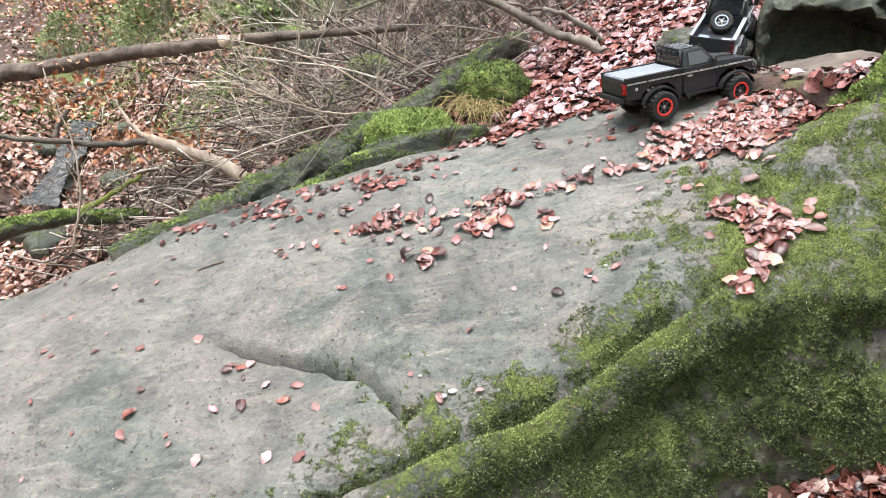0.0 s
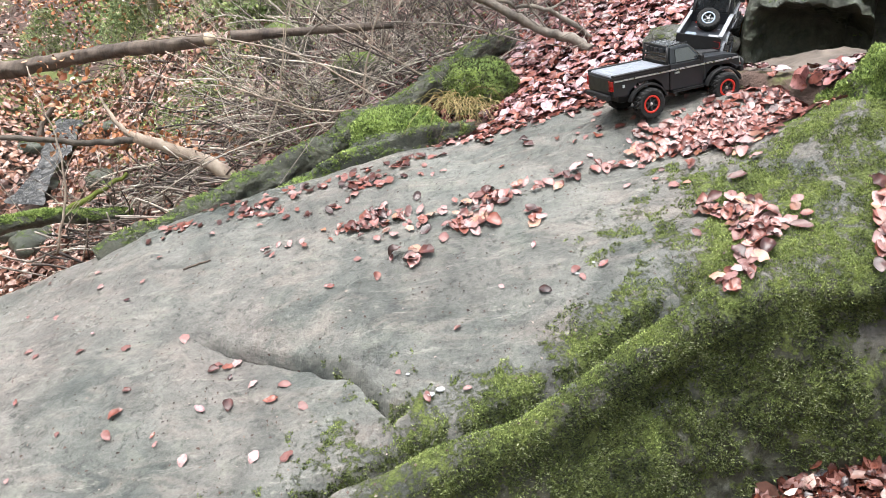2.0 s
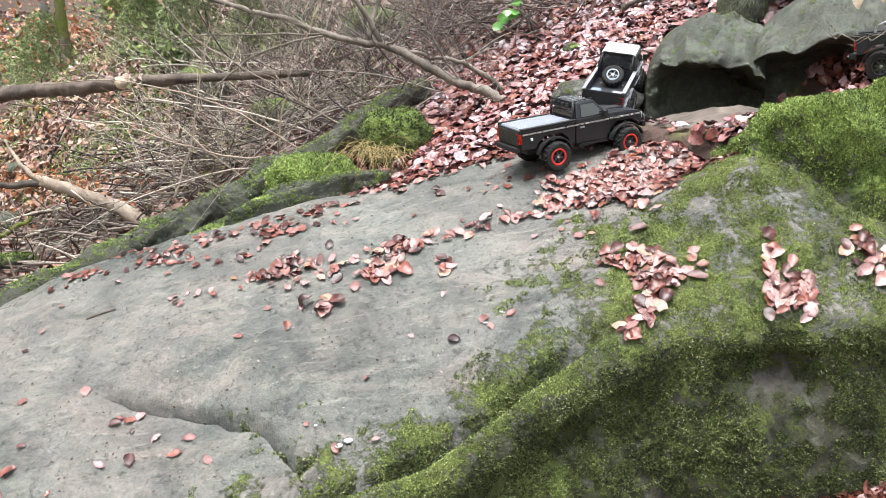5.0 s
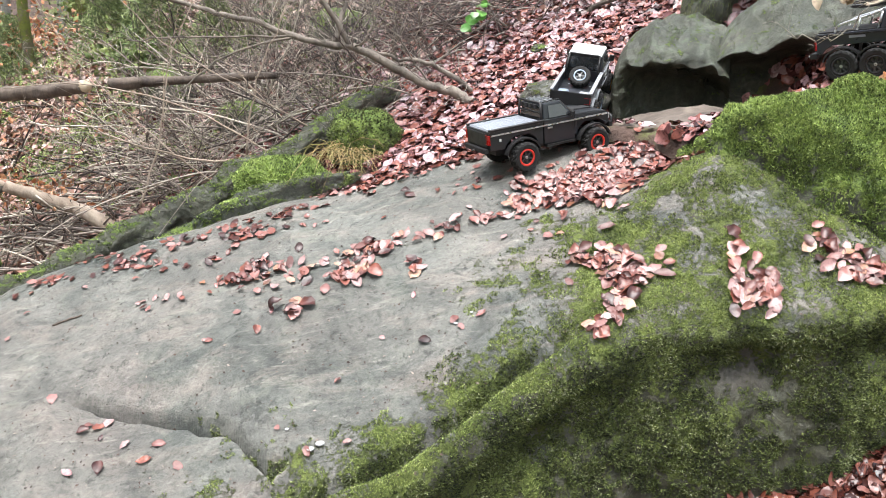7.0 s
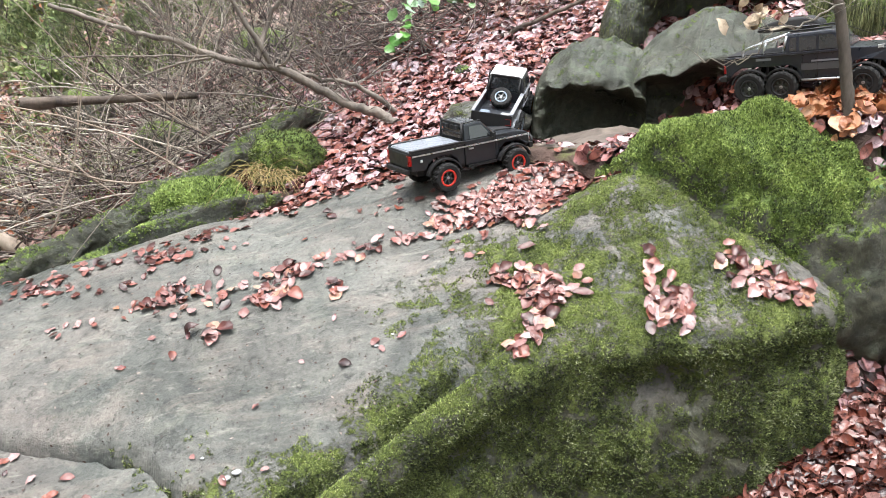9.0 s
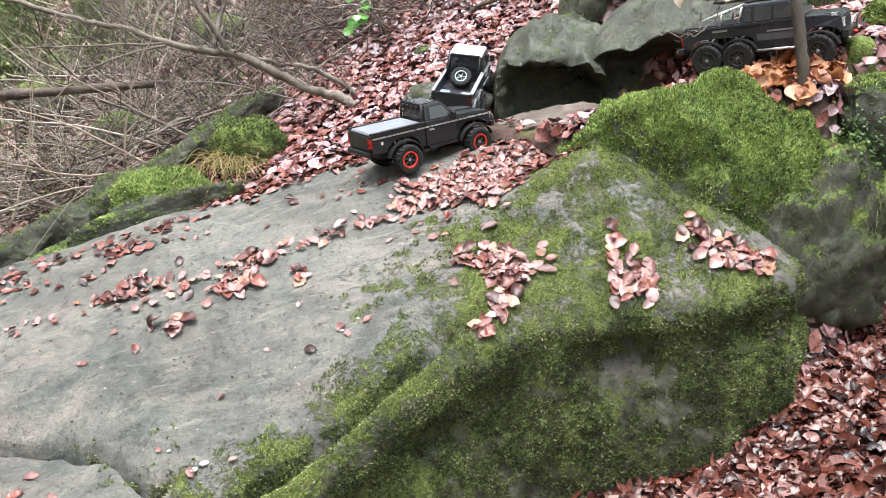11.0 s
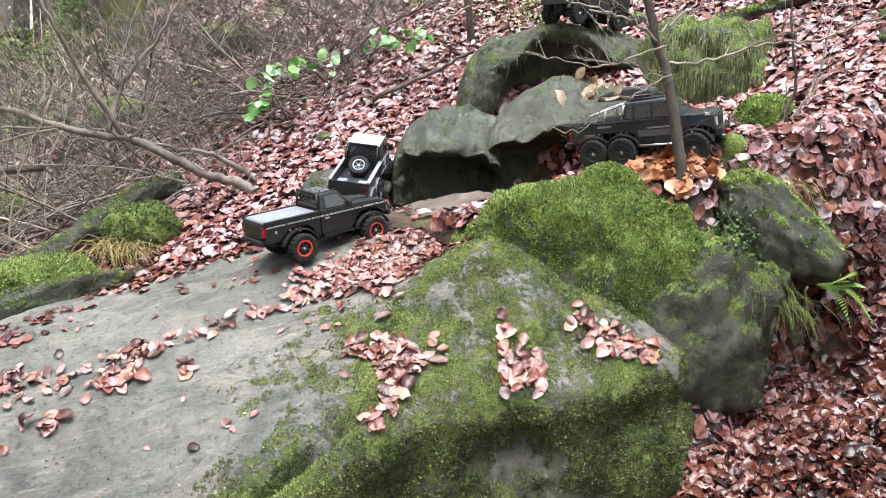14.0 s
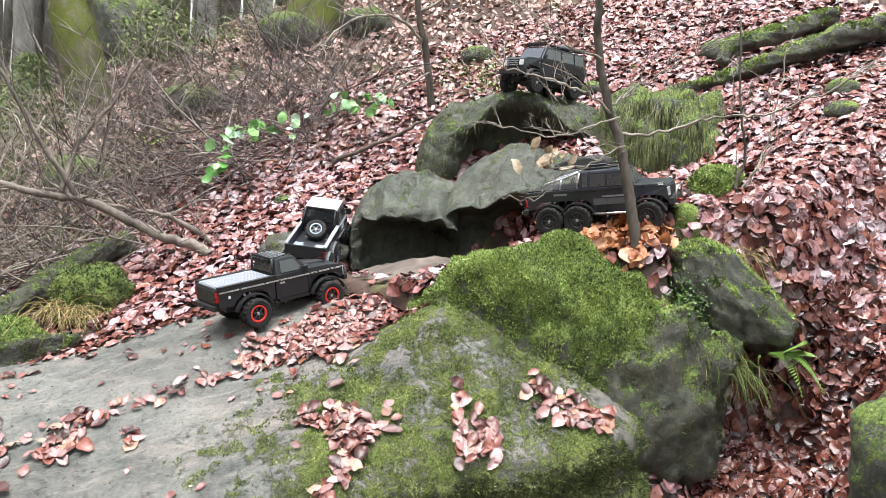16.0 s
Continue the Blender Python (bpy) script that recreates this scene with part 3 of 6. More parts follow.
moss_ball = boulder("moss_cushion_stone", (2.93, 3.05, 1.64), (0.13, 0.11, 0.12), 0, "round stone wrapped in bright green moss on the leafy slope", 13, moss=1.1, rough=0.12, detail=4, category="stone")
moss_ball2 = boulder("moss_cushion_stone", (2.70, 2.98, 1.51), (0.07, 0.06, 0.07), 0, "fist-sized mossy stone on the leafy slope", 14, moss=0.9, rough=0.12, detail=3, category="stone")
near_rock = boulder("near_mossy_rock", (2.96, 1.98, 0.72), (0.20, 0.16, 0.28), 20, "mossy grey rock at the foot of the leafy bank", 15, moss=0.5, top_moss=0.4, rough=0.14, detail=4)
far_rock = boulder("far_mossy_boulder", (0.62, 10.9, 2.85), (0.50, 0.5, 0.50), 10, "distant grey boulder capped with yellow-green moss", 16, moss=0.25, top_moss=0.8, rough=0.12, detail=4)
for n, (x, y, r) in enumerate(((-0.4, 5.6, 0.16), (0.2, 6.2, 0.2), (-1.0, 6.4, 0.22), (1.0, 6.9, 0.2), (3.7, 3.1, 0.07), (3.95, 3.35, 0.08), (3.35, 4.9, 0.08), (2.9, 5.2, 0.07), (4.1, 4.5, 0.11), (3.0, 6.0, 0.10), (1.9, 7.6, 0.25), (2.5, 7.4, 0.2))):
    boulder("field_stone", (x, y, hill(x, y) + 0.25 * r), (r * 1.3, r, r * 0.8), 40 * n, "grey stone with moss patches sunk in the leaf litter", 20 + n, moss=0.45, top_moss=0.4, rough=0.15, detail=3, category="stone")


def build_stream():
    n, w = 40, 0.13
    ys = np.linspace(6.1, 7.2, n)
    verts, faces = [], []
    for y in ys:
        c = stream_x(y)
        z = -0.38 + 0.47 * max(c, 0.2 * c - 2.6) + 0.22 * y - 0.15 * max(y - 9.0, 0) + 0.20 * (min(max(y, 5.2), 7.5) - 5.2) - 0.12
        for k in range(7):
            verts.append((c + w * (0.75 + 0.7 * fbm(3 * y, 4.0)) * (k / 3 - 1), y, z + 0.012 * fbm(5 * c + k, 5 * y, 2.0)))
    faces = [(i * 7 + k, i * 7 + k + 1, (i + 1) * 7 + k + 1, (i + 1) * 7 + k) for i in range(n - 1) for k in range(6)]
    return tagged(mesh_ob("stream", verts, faces, M_water), "shallow woodland stream glinting between leaves and logs", "water", kind="structure")


build_stream()


# ---- leaves: many small curled blades gathered in one mesh ----
def leaf_template(fine=True):
    if fine == "mid":
        v = [(-.5, 0, 0), (-.22, -.29, .03), (-.25, 0, 0), (-.22, .29, -.03), (.2, -.31, -.03), (.17, 0, 0), (.2, .31, .03), (.55, 0, 0)]
        return np.array(v, float), np.array([(0, 2, 1), (0, 3, 2), (1, 2, 5), (1, 5, 4), (2, 3, 6), (2, 6, 5), (4, 5, 7), (5, 6, 7)])
    if fine:
        rows = ((-.40, .17), (-.24, .30), (-.02, .375), (.2, .335), (.39, .19))
        v, t = [(-.5, 0, 0)], []
        for k, (u, w) in enumerate(rows):
            z = 0.018 * (-1) ** k
            v += [(u + 0.03, -w, z), (u, 0, 0), (u + 0.03, w, -z)]
        v.append((.56, 0, 0))
        for k in range(len(rows) - 1):
            a = 1 + 3 * k
            t += [(a, a + 1, a + 4), (a, a + 4, a + 3), (a + 1, a + 2, a + 5), (a + 1, a + 5, a + 4)]
        e = len(v) - 1
        t += [(0, 2, 1), (0, 3, 2), (e - 3, e - 2, e), (e - 2, e - 1, e)]
        v, t = np.array(v, float), np.array(t)
    else:
        v = np.array([(-.5, 0, 0), (0, -.35, 0.06), (.5, 0, 0), (0, .35, 0.06)], float)
        t = np.array([(0, 2, 1), (0, 3, 2)])
    return v, t


def normal_of(height, x, y, e=0.03):
    n = np.array((height(x - e, y) - height(x + e, y), height(x, y - e) - height(x, y + e), 2 * e))
    return n / np.linalg.norm(n)


def leaf_mesh(name, spots, normals, material, size=(0.05, 0.085), tilt=0.35, lift=(0.0, 0.02), curl=0.5, fine=True, tpl=None, width=0.86):
    """spots, normals: n x 3. Each blade lies near the surface, turned, tipped and curled at random."""
    v, t = tpl or leaf_template(fine)
    n = len(spots)
    s = rng.uniform(*size, n)[:, None, None]
    P = np.repeat(v[None], n, 0)
    c1, c2 = rng.normal(0, curl, (n, 1)), rng.normal(0, curl * 0.7, (n, 1))
    fold = rng.uniform(0, curl * 0.7, (n, 1))
    P[:, :, 2] += rng.normal(0, 0.04 * (curl > 0), P.shape[:2])
    P[:, :, 1] += rng.normal(0, 0.02 * (curl > 0), P.shape[:2])
    P[:, :, 2] += c1 * P[:, :, 1] ** 2 * 1.6 + c2 * (P[:, :, 0] ** 2 - 0.08) + fold * np.abs(P[:, :, 1])
    P[:, :, 1] *= width * rng.uniform(0.8, 1.15, (n, 1))
    N = normals + rng.normal(0, tilt, (n, 3))
    N /= np.linalg.norm(N, axis=1)[:, None]
    a = rng.normal(size=(n, 3))
    X = a - (a * N).sum(1)[:, None] * N
    X /= np.linalg.norm(X, axis=1)[:, None]
    Y = np.cross(N, X)
    R = np.stack([X, Y, N], 2)
    W = np.einsum("nij,nkj->nki", R, P * s) + spots[:, None, :] + (normals * rng.uniform(*lift, (n, 1)))[:, None, :]
    T = t[None] + (np.arange(n) * len(v))[:, None, None]
    return big_mesh(name, W.reshape(-1, 3), T.reshape(-1, 3), material)


def spots_on(height, pts):
    S = np.array([(x, y, height(x, y)) for x, y in pts])
    N = np.array([normal_of(height, x, y) for x, y in pts])
    return S, N


def band(points, n, spread):
    """n random plan spots along a line of plan points."""
    p = np.array(points, float)
    seg = np.linalg.norm(np.diff(p, axis=0), axis=1)
    i = rng.choice(len(seg), n, p=seg / seg.sum())
    k = rng.random((n, 1))
    return p[i] + (p[i + 1] - p[i]) * k + rng.normal(0, spread, (n, 2))


def on_slab(pts):
    out = []
    for x, y in pts:
        if -3.1 < x < 2.27:
            f, b = slab_bounds(x)
            if f + 0.03 < y < b - 0.01:
                out.append((float(x), float(y)))
    return out


def off_slab(x, y):
    if -3.2 < x < 2.29:
        f, b = slab_bounds(x)
        return not (f - 0.03 < y < b + 0.02)
    return True


# leaf litter on the slope
def slope_litter():
    pts = []
    while len(pts) < 44000:
        x, y = rng.uniform(-1.2, 5.2), rng.uniform(1.6, 6.4)
        if not off_slab(x, y) or (x < 1.2 and y < 3.4):
            continue
        dens = 1.0 if x > 0.3 + 0.25 * (y - 4) else 0.5
        if math.hypot(x - 3.05, (y - 2.42) * 1.3) < 0.20:
            dens = 0.15
        if math.hypot((x - 1.64) / 0.29, (y - 3.80) / 0.30) < 1 or math.hypot((x - 2.0) / 0.28, (y - 3.9) / 0.28) < 1:
            dens = 0.06
        if fbm(1.3 * x, 1.3 * y, 21.0) < -0.35:
            dens *= 0.45
        if rng.random() < dens:
            pts.append((x, y))
    bank = [p for p in pts if p[1] < 2.45 - 0.2 * smooth01(2.5, 3.0, p[0])]
    low = set(bank)
    pts = [p for p in pts if p not in low]
    for _ in range(9000):
        x, y = rng.uniform(2.75, 4.4), rng.uniform(2.2, 3.1)
        if math.hypot(x - 3.05, (y - 2.42) * 1.3) > 0.20:
            pts.append((x, y))
    def bare(x, y):
        return math.hypot((x - 3.15) / 0.16, (y - 2.48) / 0.08) < 1 or math.hypot((x - 2.72) / 0.28, (y - 2.46) / 0.07) < 1

    pts = [p for p in pts if not bare(*p) or rng.random() < 0.85]
    bank += [(rng.uniform(2.55, 3.4), rng.uniform(2.25, 2.6)) for _ in range(1500)]
    more = len(bank) + 6500
    while len(bank) < more:
        x, y = rng.uniform(1.3, 4.4), rng.uniform(1.3, 2.7)
        if y < 2.4 - 0.2 * smooth01(2.5, 3.0, x) + 0.08 * rng.normal() and off_slab(x, y):
            bank.append((x, y))
    S, N = spots_on(ground_height, bank)
    ob = leaf_mesh("bank_leaf_litter", S, N, M_shaded_litter, (0.035, 0.085), 0.34, (0.0, 0.035), 0.62)
    tagged(ob, "sodden red beech leaves below the slab, darkened for its shade", "leaf litter", kind="stuff")
    S, N = spots_on(ground_height, pts)
    ob = leaf_mesh("leaf_litter", S, N, M_litter, (0.040, 0.086), 0.22, (0.0, 0.030), 0.42)
    tagged(ob, "deep litter of wet red-brown beech leaves on the slope", "leaf litter", kind="stuff")
    far = []
    while len(far) < 26000:
        x, y = rng.uniform(-9, 12), rng.uniform(3.8, 17)
        if (x > -1 and y < 6.2 and x < 5) or not off_slab(x, y) or (abs(x - stream_x(y)) < 0.14 and 5.9 < y < 7.4):
            continue
        if rng.random() < (0.9 if fbm(0.6 * x, 0.6 * y, 5.0) > -0.15 else 0.6):
            far.append((x, y))
    while len(far) < 38000:
        x, y = rng.uniform(-3.2, 5.5), rng.uniform(5.4, 9.5)
        if abs(x - stream_x(y)) > 0.14 or not 5.9 < y < 7.4:
            far.append((x, y))
    while len(far) < 43000:
        x, y = rng.uniform(-3.6, -0.9), rng.uniform(3.7, 5.8)
        if off_slab(x, y):
            far.append((x, y))
    while len(far) < 61000:
        x, y = rng.normal(0.5, 4.2), rng.normal(0.5, 2.6)
        if off_slab(x, y) and y < 3.7 and not (x > 1.5 and y > 1.4):
            far.append((x, y))
    rust = []
    while len(rust) < 9000:
        x, y = rng.uniform(-4.4, -1.2), rng.uniform(4.2, 8.2)
        if off_slab(x, y) and not (abs(x - stream_x(y)) < 0.10 and 6.1 < y < 7.2):
            rust.append((x, y))
    S, N = spots_on(ground_height, rust)
    tagged(leaf_mesh("stream_leaf_litter", S, N, M_rust, (0.04, 0.085), 0.35, (0.0, 0.05), 0.5, "mid"), "rust-brown beech leaves along the stream", "leaf litter", kind="stuff")
    S, N = spots_on(ground_height, far)
    ob = leaf_mesh("far_leaf_litter", S, N, M_farleaf, (0.04, 0.085), 0.45, (0.0, 0.05), 0.7, "mid")
    tagged(ob, "pale brown leaf litter on the far woodland floor", "leaf litter", kind="stuff")
    dry = [(rng.uniform(2.12, 2.6), rng.uniform(2.78, 3.12)) for _ in range(420)]
    S, N = spots_on(ground_height, dry)
    ob = leaf_mesh("dry_leaf_drift", S, N, M_dry, (0.05, 0.085), 0.6, (0.01, 0.05), 0.6)
    tagged(ob, "drift of bright orange beech leaves between rock and tree", "leaf litter", kind="stuff")


slope_litter()

# bands of leaves that lie in the hollows of the slab
def drifts(points, heaps, spread, size, tight=0.042):
    """Leaves washed together into small overlapping heaps along a line."""
    out = []
    for x, y in band(points, heaps, spread):
        n = int(rng.integers(*size))
        r = tight * math.sqrt(n / 8)
        out.append(np.array((x, y)) + rng.normal(size=(n, 2)) * (1.7 * r, 0.75 * r))
    return np.concatenate(out)


strip = on_slab(np.concatenate([
    drifts([(1.85, 3.30), (1.55, 3.36), (1.34, 3.35), (1.10, 3.33)], 40, 0.06, (6, 20)),
    drifts([(1.16, 3.33), (0.73, 3.33), (0.5, 3.28), (0.13, 3.26), (-0.04, 3.25), (-0.3, 3.30)], 22, 0.035, (2, 12)),
    drifts([(-1.1, 3.62), (-0.5, 3.62), (-0.17, 3.62), (-0.06, 3.69), (0.1, 3.78), (0.5, 3.88)], 22, 0.06, (2, 10)),
    drifts([(0.1, 3.88), (0.6, 3.94), (1.1, 3.90), (1.5, 3.62), (1.75, 3.3)], 52, 0.05, (6, 20)),
    drifts([(1.5, 3.60), (1.25, 3.48), (0.95, 3.43)], 14, 0.06, (4, 14)),
    drifts([(1.0, 3.5), (0.4, 3.5), (-0.5, 3.45)], 16, 0.12, (1, 5))]))
leaf_kinds = []
for k in range(12):
    src = leaf_mesh("leaf", np.zeros((1, 3)), np.array([[0, 0, 1.0]]), (M_pale, M_bank, M_rust, M_pale, M_bank, M_pale)[k % 6], (0.06, 0.062), 0.03, (0.0, 0.001), (0.2, 0.35, 0.5, 0.8)[k % 4])
    leaf_kinds.append(src.data)
    bpy.data.objects.remove(src)


def leaf_heap(name, pts, size, label, lift=0.022):
    """A drift of leaves, each blade a piece of its own."""
    root = new(name)
    root.location = (*pts[0], slab_height(*pts[0]))
    for x, y in pts:
        n = Vector(normal_of(slab_height, x, y))
        k = rng.uniform(*size) / 0.061
        ob = new("leaf", leaf_kinds[rng.integers(12)])
        ob.parent = root
        spot = Vector((x, y, slab_height(x, y))) + n * rng.uniform(0.004, lift) - root.location
        ob.matrix_basis = Matrix.Translation(spot) @ n.to_track_quat("Z", "Y").to_matrix().to_4x4() @ pose(0, 0, 0, rng.normal(0, 8), rng.normal(0, 8), rng.uniform(0, 360)) @ Matrix.Diagonal((k, k * rng.uniform(0.8, 1.15), k, 1))
    return tagged(root, label, "leaf litter")


near_strip = [p for p in strip if -0.3 < p[0] < 1.3 and p[1] < 3.36][:290]
taken = set(near_strip)
S, N = spots_on(slab_height, [p for p in strip if p not in taken])
tagged(leaf_mesh("leaf_strip", S, N, M_bank, (0.028, 0.062), 0.15, (0.003, 0.014), 0.45), "streaks of wet red leaves caught in the hollows of the slab", "leaf litter", kind="stuff")
leaf_heap("leaf_drift", near_strip, (0.035, 0.068), "streak of wet red and pink leaves behind the mossy hump", 0.018)
for line, n, w in (([(1.07, 2.90), (1.15, 2.78), (1.24, 2.72)], 84, 0.045), ([(1.15, 2.74), (1.12, 2.64), (1.0, 2.54)], 40, 0.02), ([(1.57, 2.70), (1.55, 2.60), (1.59, 2.54), (1.50, 2.52)], 52, 0.032), ([(1.85, 2.66), (1.90, 2.56), (2.0, 2.50), (2.05, 2.46)], 70, 0.036),
                   ([(-0.06, 3.02), (0.02, 3.07)], 9, 0.02), ([(0.5, 3.13), (0.42, 3.10)], 7, 0.03), ([(0.1, 3.12), (0.3, 3.16)], 18, 0.03)):
    leaf_heap("leaf_heap", on_slab([tuple(p) for p in band(line, n, w)]), (0.042, 0.075), "small heap of pale pink beech leaves on the rock")

# single leaves that can be told apart
SINGLE = [(0.96, 3.07), (0.56, 2.77), (-0.33, 2.97), (-0.15, 2.96), (-0.4, 2.36), (-0.75, 2.4), (-1.05, 2.54), (-0.68, 2.77), (-0.73, 2.75), (-0.37, 2.53), (-0.57, 2.67), (-0.45, 2.64), (-0.74, 2.59), (-0.64, 2.6), (-1.1, 2.92), (-0.87, 2.9), (-1.35, 3.35), (0.65, 2.76), (0.45, 2.71), (-0.92, 2.27), (-0.51, 2.37), (0.05, 2.42), (-0.49, 2.58), (-1.04, 2.61), (1.31, 2.80), (-0.65, 2.79), (-0.62, 2.82)]
extra = on_slab([(rng.uniform(-1.7, 0.6), rng.uniform(2.2, 3.75)) for _ in range(48)] + [(rng.uniform(0.5, 1.2), rng.uniform(3.05, 3.7)) for _ in range(30)])
kinds = [leaf_mesh("fallen_leaf", np.zeros((1, 3)), np.array([[0, 0, 1.0]]), m, (0.06, 0.062), 0.02, (0.0, 0.001), c) for m, c in ((M_pale, 0.4), (M_pale, 0.7), (M_litter, 0.5), (M_bank, 0.8), (M_pale, 0.25))]
for i, (x, y) in enumerate(SINGLE + extra):
    src = kinds[i % len(kinds)]
    s = (0.80 if i < len(SINGLE) else 0.50) * rng.uniform(0.8, 1.2)
    n = Vector(normal_of(slab_height, x, y))
    q = n.to_track_quat("Z", "Y").to_matrix().to_4x4()
    mw = Matrix.Translation(Vector((x, y, slab_height(x, y))) + n * 0.006) @ q @ pose(0, 0, 0, rng.uniform(-12, 12), rng.uniform(-12, 12), rng.uniform(0, 360)) @ Matrix.Diagonal((s, s, s, 1))
    ob = src if i < len(kinds) else new("fallen_leaf", src.data)
    ob.matrix_world = mw
    tagged(ob, "single curled beech leaf, pinkish brown, lying on wet rock", "leaf", "leaves on the slab")


# ---- tubes for wood ----
class Tubes:
    def __init__(self):
        self.v, self.t, self.n = [], [], 0

    def add(self, pts, radii, sides=5, wobble=0.0, lumps=0.0):
        pts = np.asarray(pts, float)
        m = len(pts)
        d = np.gradient(pts, axis=0)
        d /= np.linalg.norm(d, axis=1)[:, None] + 1e-9
        ref = np.array((0.31, 0.17, 0.93)) if abs(d[0, 2]) < 0.9 else np.array((1.0, 0.2, 0.1))
        a = np.cross(d, ref)
        a /= np.linalg.norm(a, axis=1)[:, None] + 1e-9
        b = np.cross(d, a)
        ang = np.linspace(0, 2 * math.pi, sides, endpoint=False)
        r = np.asarray(radii, float)[:, None, None] * (1 + wobble * rng.normal(size=(m, sides, 1)))
        if lumps:
            r = r * (1 + lumps * np.array([[[fbm(7 * p[0] + 2 * math.cos(a), 7 * p[1] + 2 * math.sin(a), 7 * p[2], 3)] for a in np.linspace(0, 2 * math.pi, sides, endpoint=False)] for p in pts]))
        ring = pts[:, None, :] + r * (a[:, None, :] * np.cos(ang)[None, :, None] + b[:, None, :] * np.sin(ang)[None, :, None])
        self.v.append(ring.reshape(-1, 3))
        i, j = np.meshgrid(np.arange(m - 1), np.arange(sides), indexing="ij")
        p, q = self.n + i * sides + j, self.n + i * sides + (j + 1) % sides
        self.t.append(np.stack([p, q, q + sides], 2).reshape(-1, 3))
        self.t.append(np.stack([p, q + sides, p + sides], 2).reshape(-1, 3))
        for base, flip in ((self.n, True), (self.n + (m - 1) * sides, False)):
            f = np.array([(base, base + k, base + k + 1) for k in range(1, sides - 1)])
            self.t.append(f[:, ::-1] if flip else f)
        self.n += m * sides

    def make(self, name, material, smooth=True):
        return big_mesh(name, np.concatenate(self.v), np.concatenate(self.t), material, smooth)


def bend(pts, steps=6, jitter=0.0):
    """A smooth line through a few points (Catmull-Rom), with a little unevenness."""
    p = np.asarray(pts, float)
    p = np.vstack([2 * p[0] - p[1], p, 2 * p[-1] - p[-2]])
    out = []
    for i in range(1, len(p) - 2):
        for t in np.linspace(0, 1, steps, endpoint=False):
            a, b, c, d = p[i - 1], p[i], p[i + 1], p[i + 2]
            out.append(0.5 * (2 * b + (c - a) * t + (2 * a - 5 * b + 4 * c - d) * t * t + (3 * b - a - 3 * c + d) * t ** 3))
    out.append(p[-2])
    out = np.array(out)
    return out + rng.normal(0, jitter, out.shape) if jitter else out


def twigs_from(tubes, line, count, length, radius, up=0.4, depth=2):
    """Side twigs that fork off a line."""
    for _ in range(count):
        i = rng.integers(1, len(line) - 1)
        d = line[min(i + 1, len(line) - 1)] - line[i - 1]
        d /= np.linalg.norm(d) + 1e-9
        w = rng.normal(size=3)
        w[2] = abs(w[2]) * 0.6 + up
        w = 0.7 * d + 0.8 * w / np.linalg.norm(w)
        w /= np.linalg.norm(w)
        ln = length * rng.uniform(0.4, 1.2)
        side = rng.normal(0, 0.22, 3)
        pts = [line[i] + w * ln * k + side * ln * k * k + rng.normal(0, 0.02 * ln, 3) for k in (0, .25, .5, .75, 1)]
        tubes.add(bend(pts, 3), np.linspace(radius, radius * 0.35, 13), 4)
        if depth > 1:
            twigs_from(tubes, np.array(pts), 2, ln * 0.5, radius * 0.6, up * 0.5, depth - 1)


def limb(name, pts, r0, r1, material, label, category, sides=8, wobble=0.06, jitter=0.004, twigs=0, tlen=0.3, trad=0.003, parent=None, lumps=0.0):
    line = bend(pts, 24 if lumps else 6, jitter)
    tb = Tubes()
    tb.add(line, np.linspace(r0, r1, len(line)), sides, wobble, lumps)
    ob = tb.make(name, material)
    if twigs:
        tb = Tubes()
        twigs_from(tb, line, twigs, tlen, trad)
        spray = tb.make("twig_spray", material)
        spray.parent = ob
        tagged(spray, "spray of fine bare twigs", kind="stuff")
    if parent:
        ob.parent = parent
        return ob
    return tagged(ob, label, category)


# ---- fallen wood on the stream side ----
BRANCH = [(0.9, 4.59, 1.06), (0.79, 4.63, 1.12), (0.65, 4.68, 1.15), (0.47, 4.74, 1.22), (0.23, 4.81, 1.32), (0.12, 4.86, 1.32), (-0.08, 4.9, 1.35), (-0.34, 4.93, 1.42), (-0.59, 5.0, 1.46), (-1.0, 5.1, 1.56)]
hanging = limb("fallen_branch", BRANCH, 0.030, 0.012, M_branch, "long bare grey branch hanging over the leafy slope", "branch", twigs=22, tlen=0.4)
for pts, r in (([(0.92, 4.75, 1.12), (0.68, 4.78, 1.25), (0.44, 4.8, 1.28), (0.23, 4.81, 1.32)], 0.014), ([(0.22, 4.81, 1.32), (0.09, 4.81, 1.5), (-0.05, 4.81, 1.72), (-0.15, 4.79, 1.91), (-0.3, 4.8, 2.2)], 0.014),
               ([(0.12, 4.86, 1.32), (0.19, 4.97, 1.59), (0.29, 4.96, 1.74), (0.4, 4.95, 1.91), (0.5, 4.95, 2.1)], 0.013), ([(0.23, 4.81, 1.32), (0.27, 4.67, 1.36), (0.32, 4.67, 1.49), (0.25, 4.68, 1.75)], 0.006),
               ([(-0.08, 4.9, 1.35), (-0.4, 4.75, 1.34), (-0.75, 4.7, 1.31), (-0.96, 4.68, 1.28)], 0.006), ([(0.65, 4.68, 1.15), (0.5, 4.66, 1.35), (0.44, 4.66, 1.45), (0.41, 4.67, 1.8)], 0.005),
               ([(-0.1, 4.97, 1.35), (-0.48, 4.94, 1.22), (-0.78, 4.87, 0.97), (-0.96, 4.83, 0.86)], 0.006)):
    limb("side_branch", pts, r * 1.25, r * 0.5, M_branch, "", "", sides=6, twigs=7, tlen=0.3, parent=hanging)
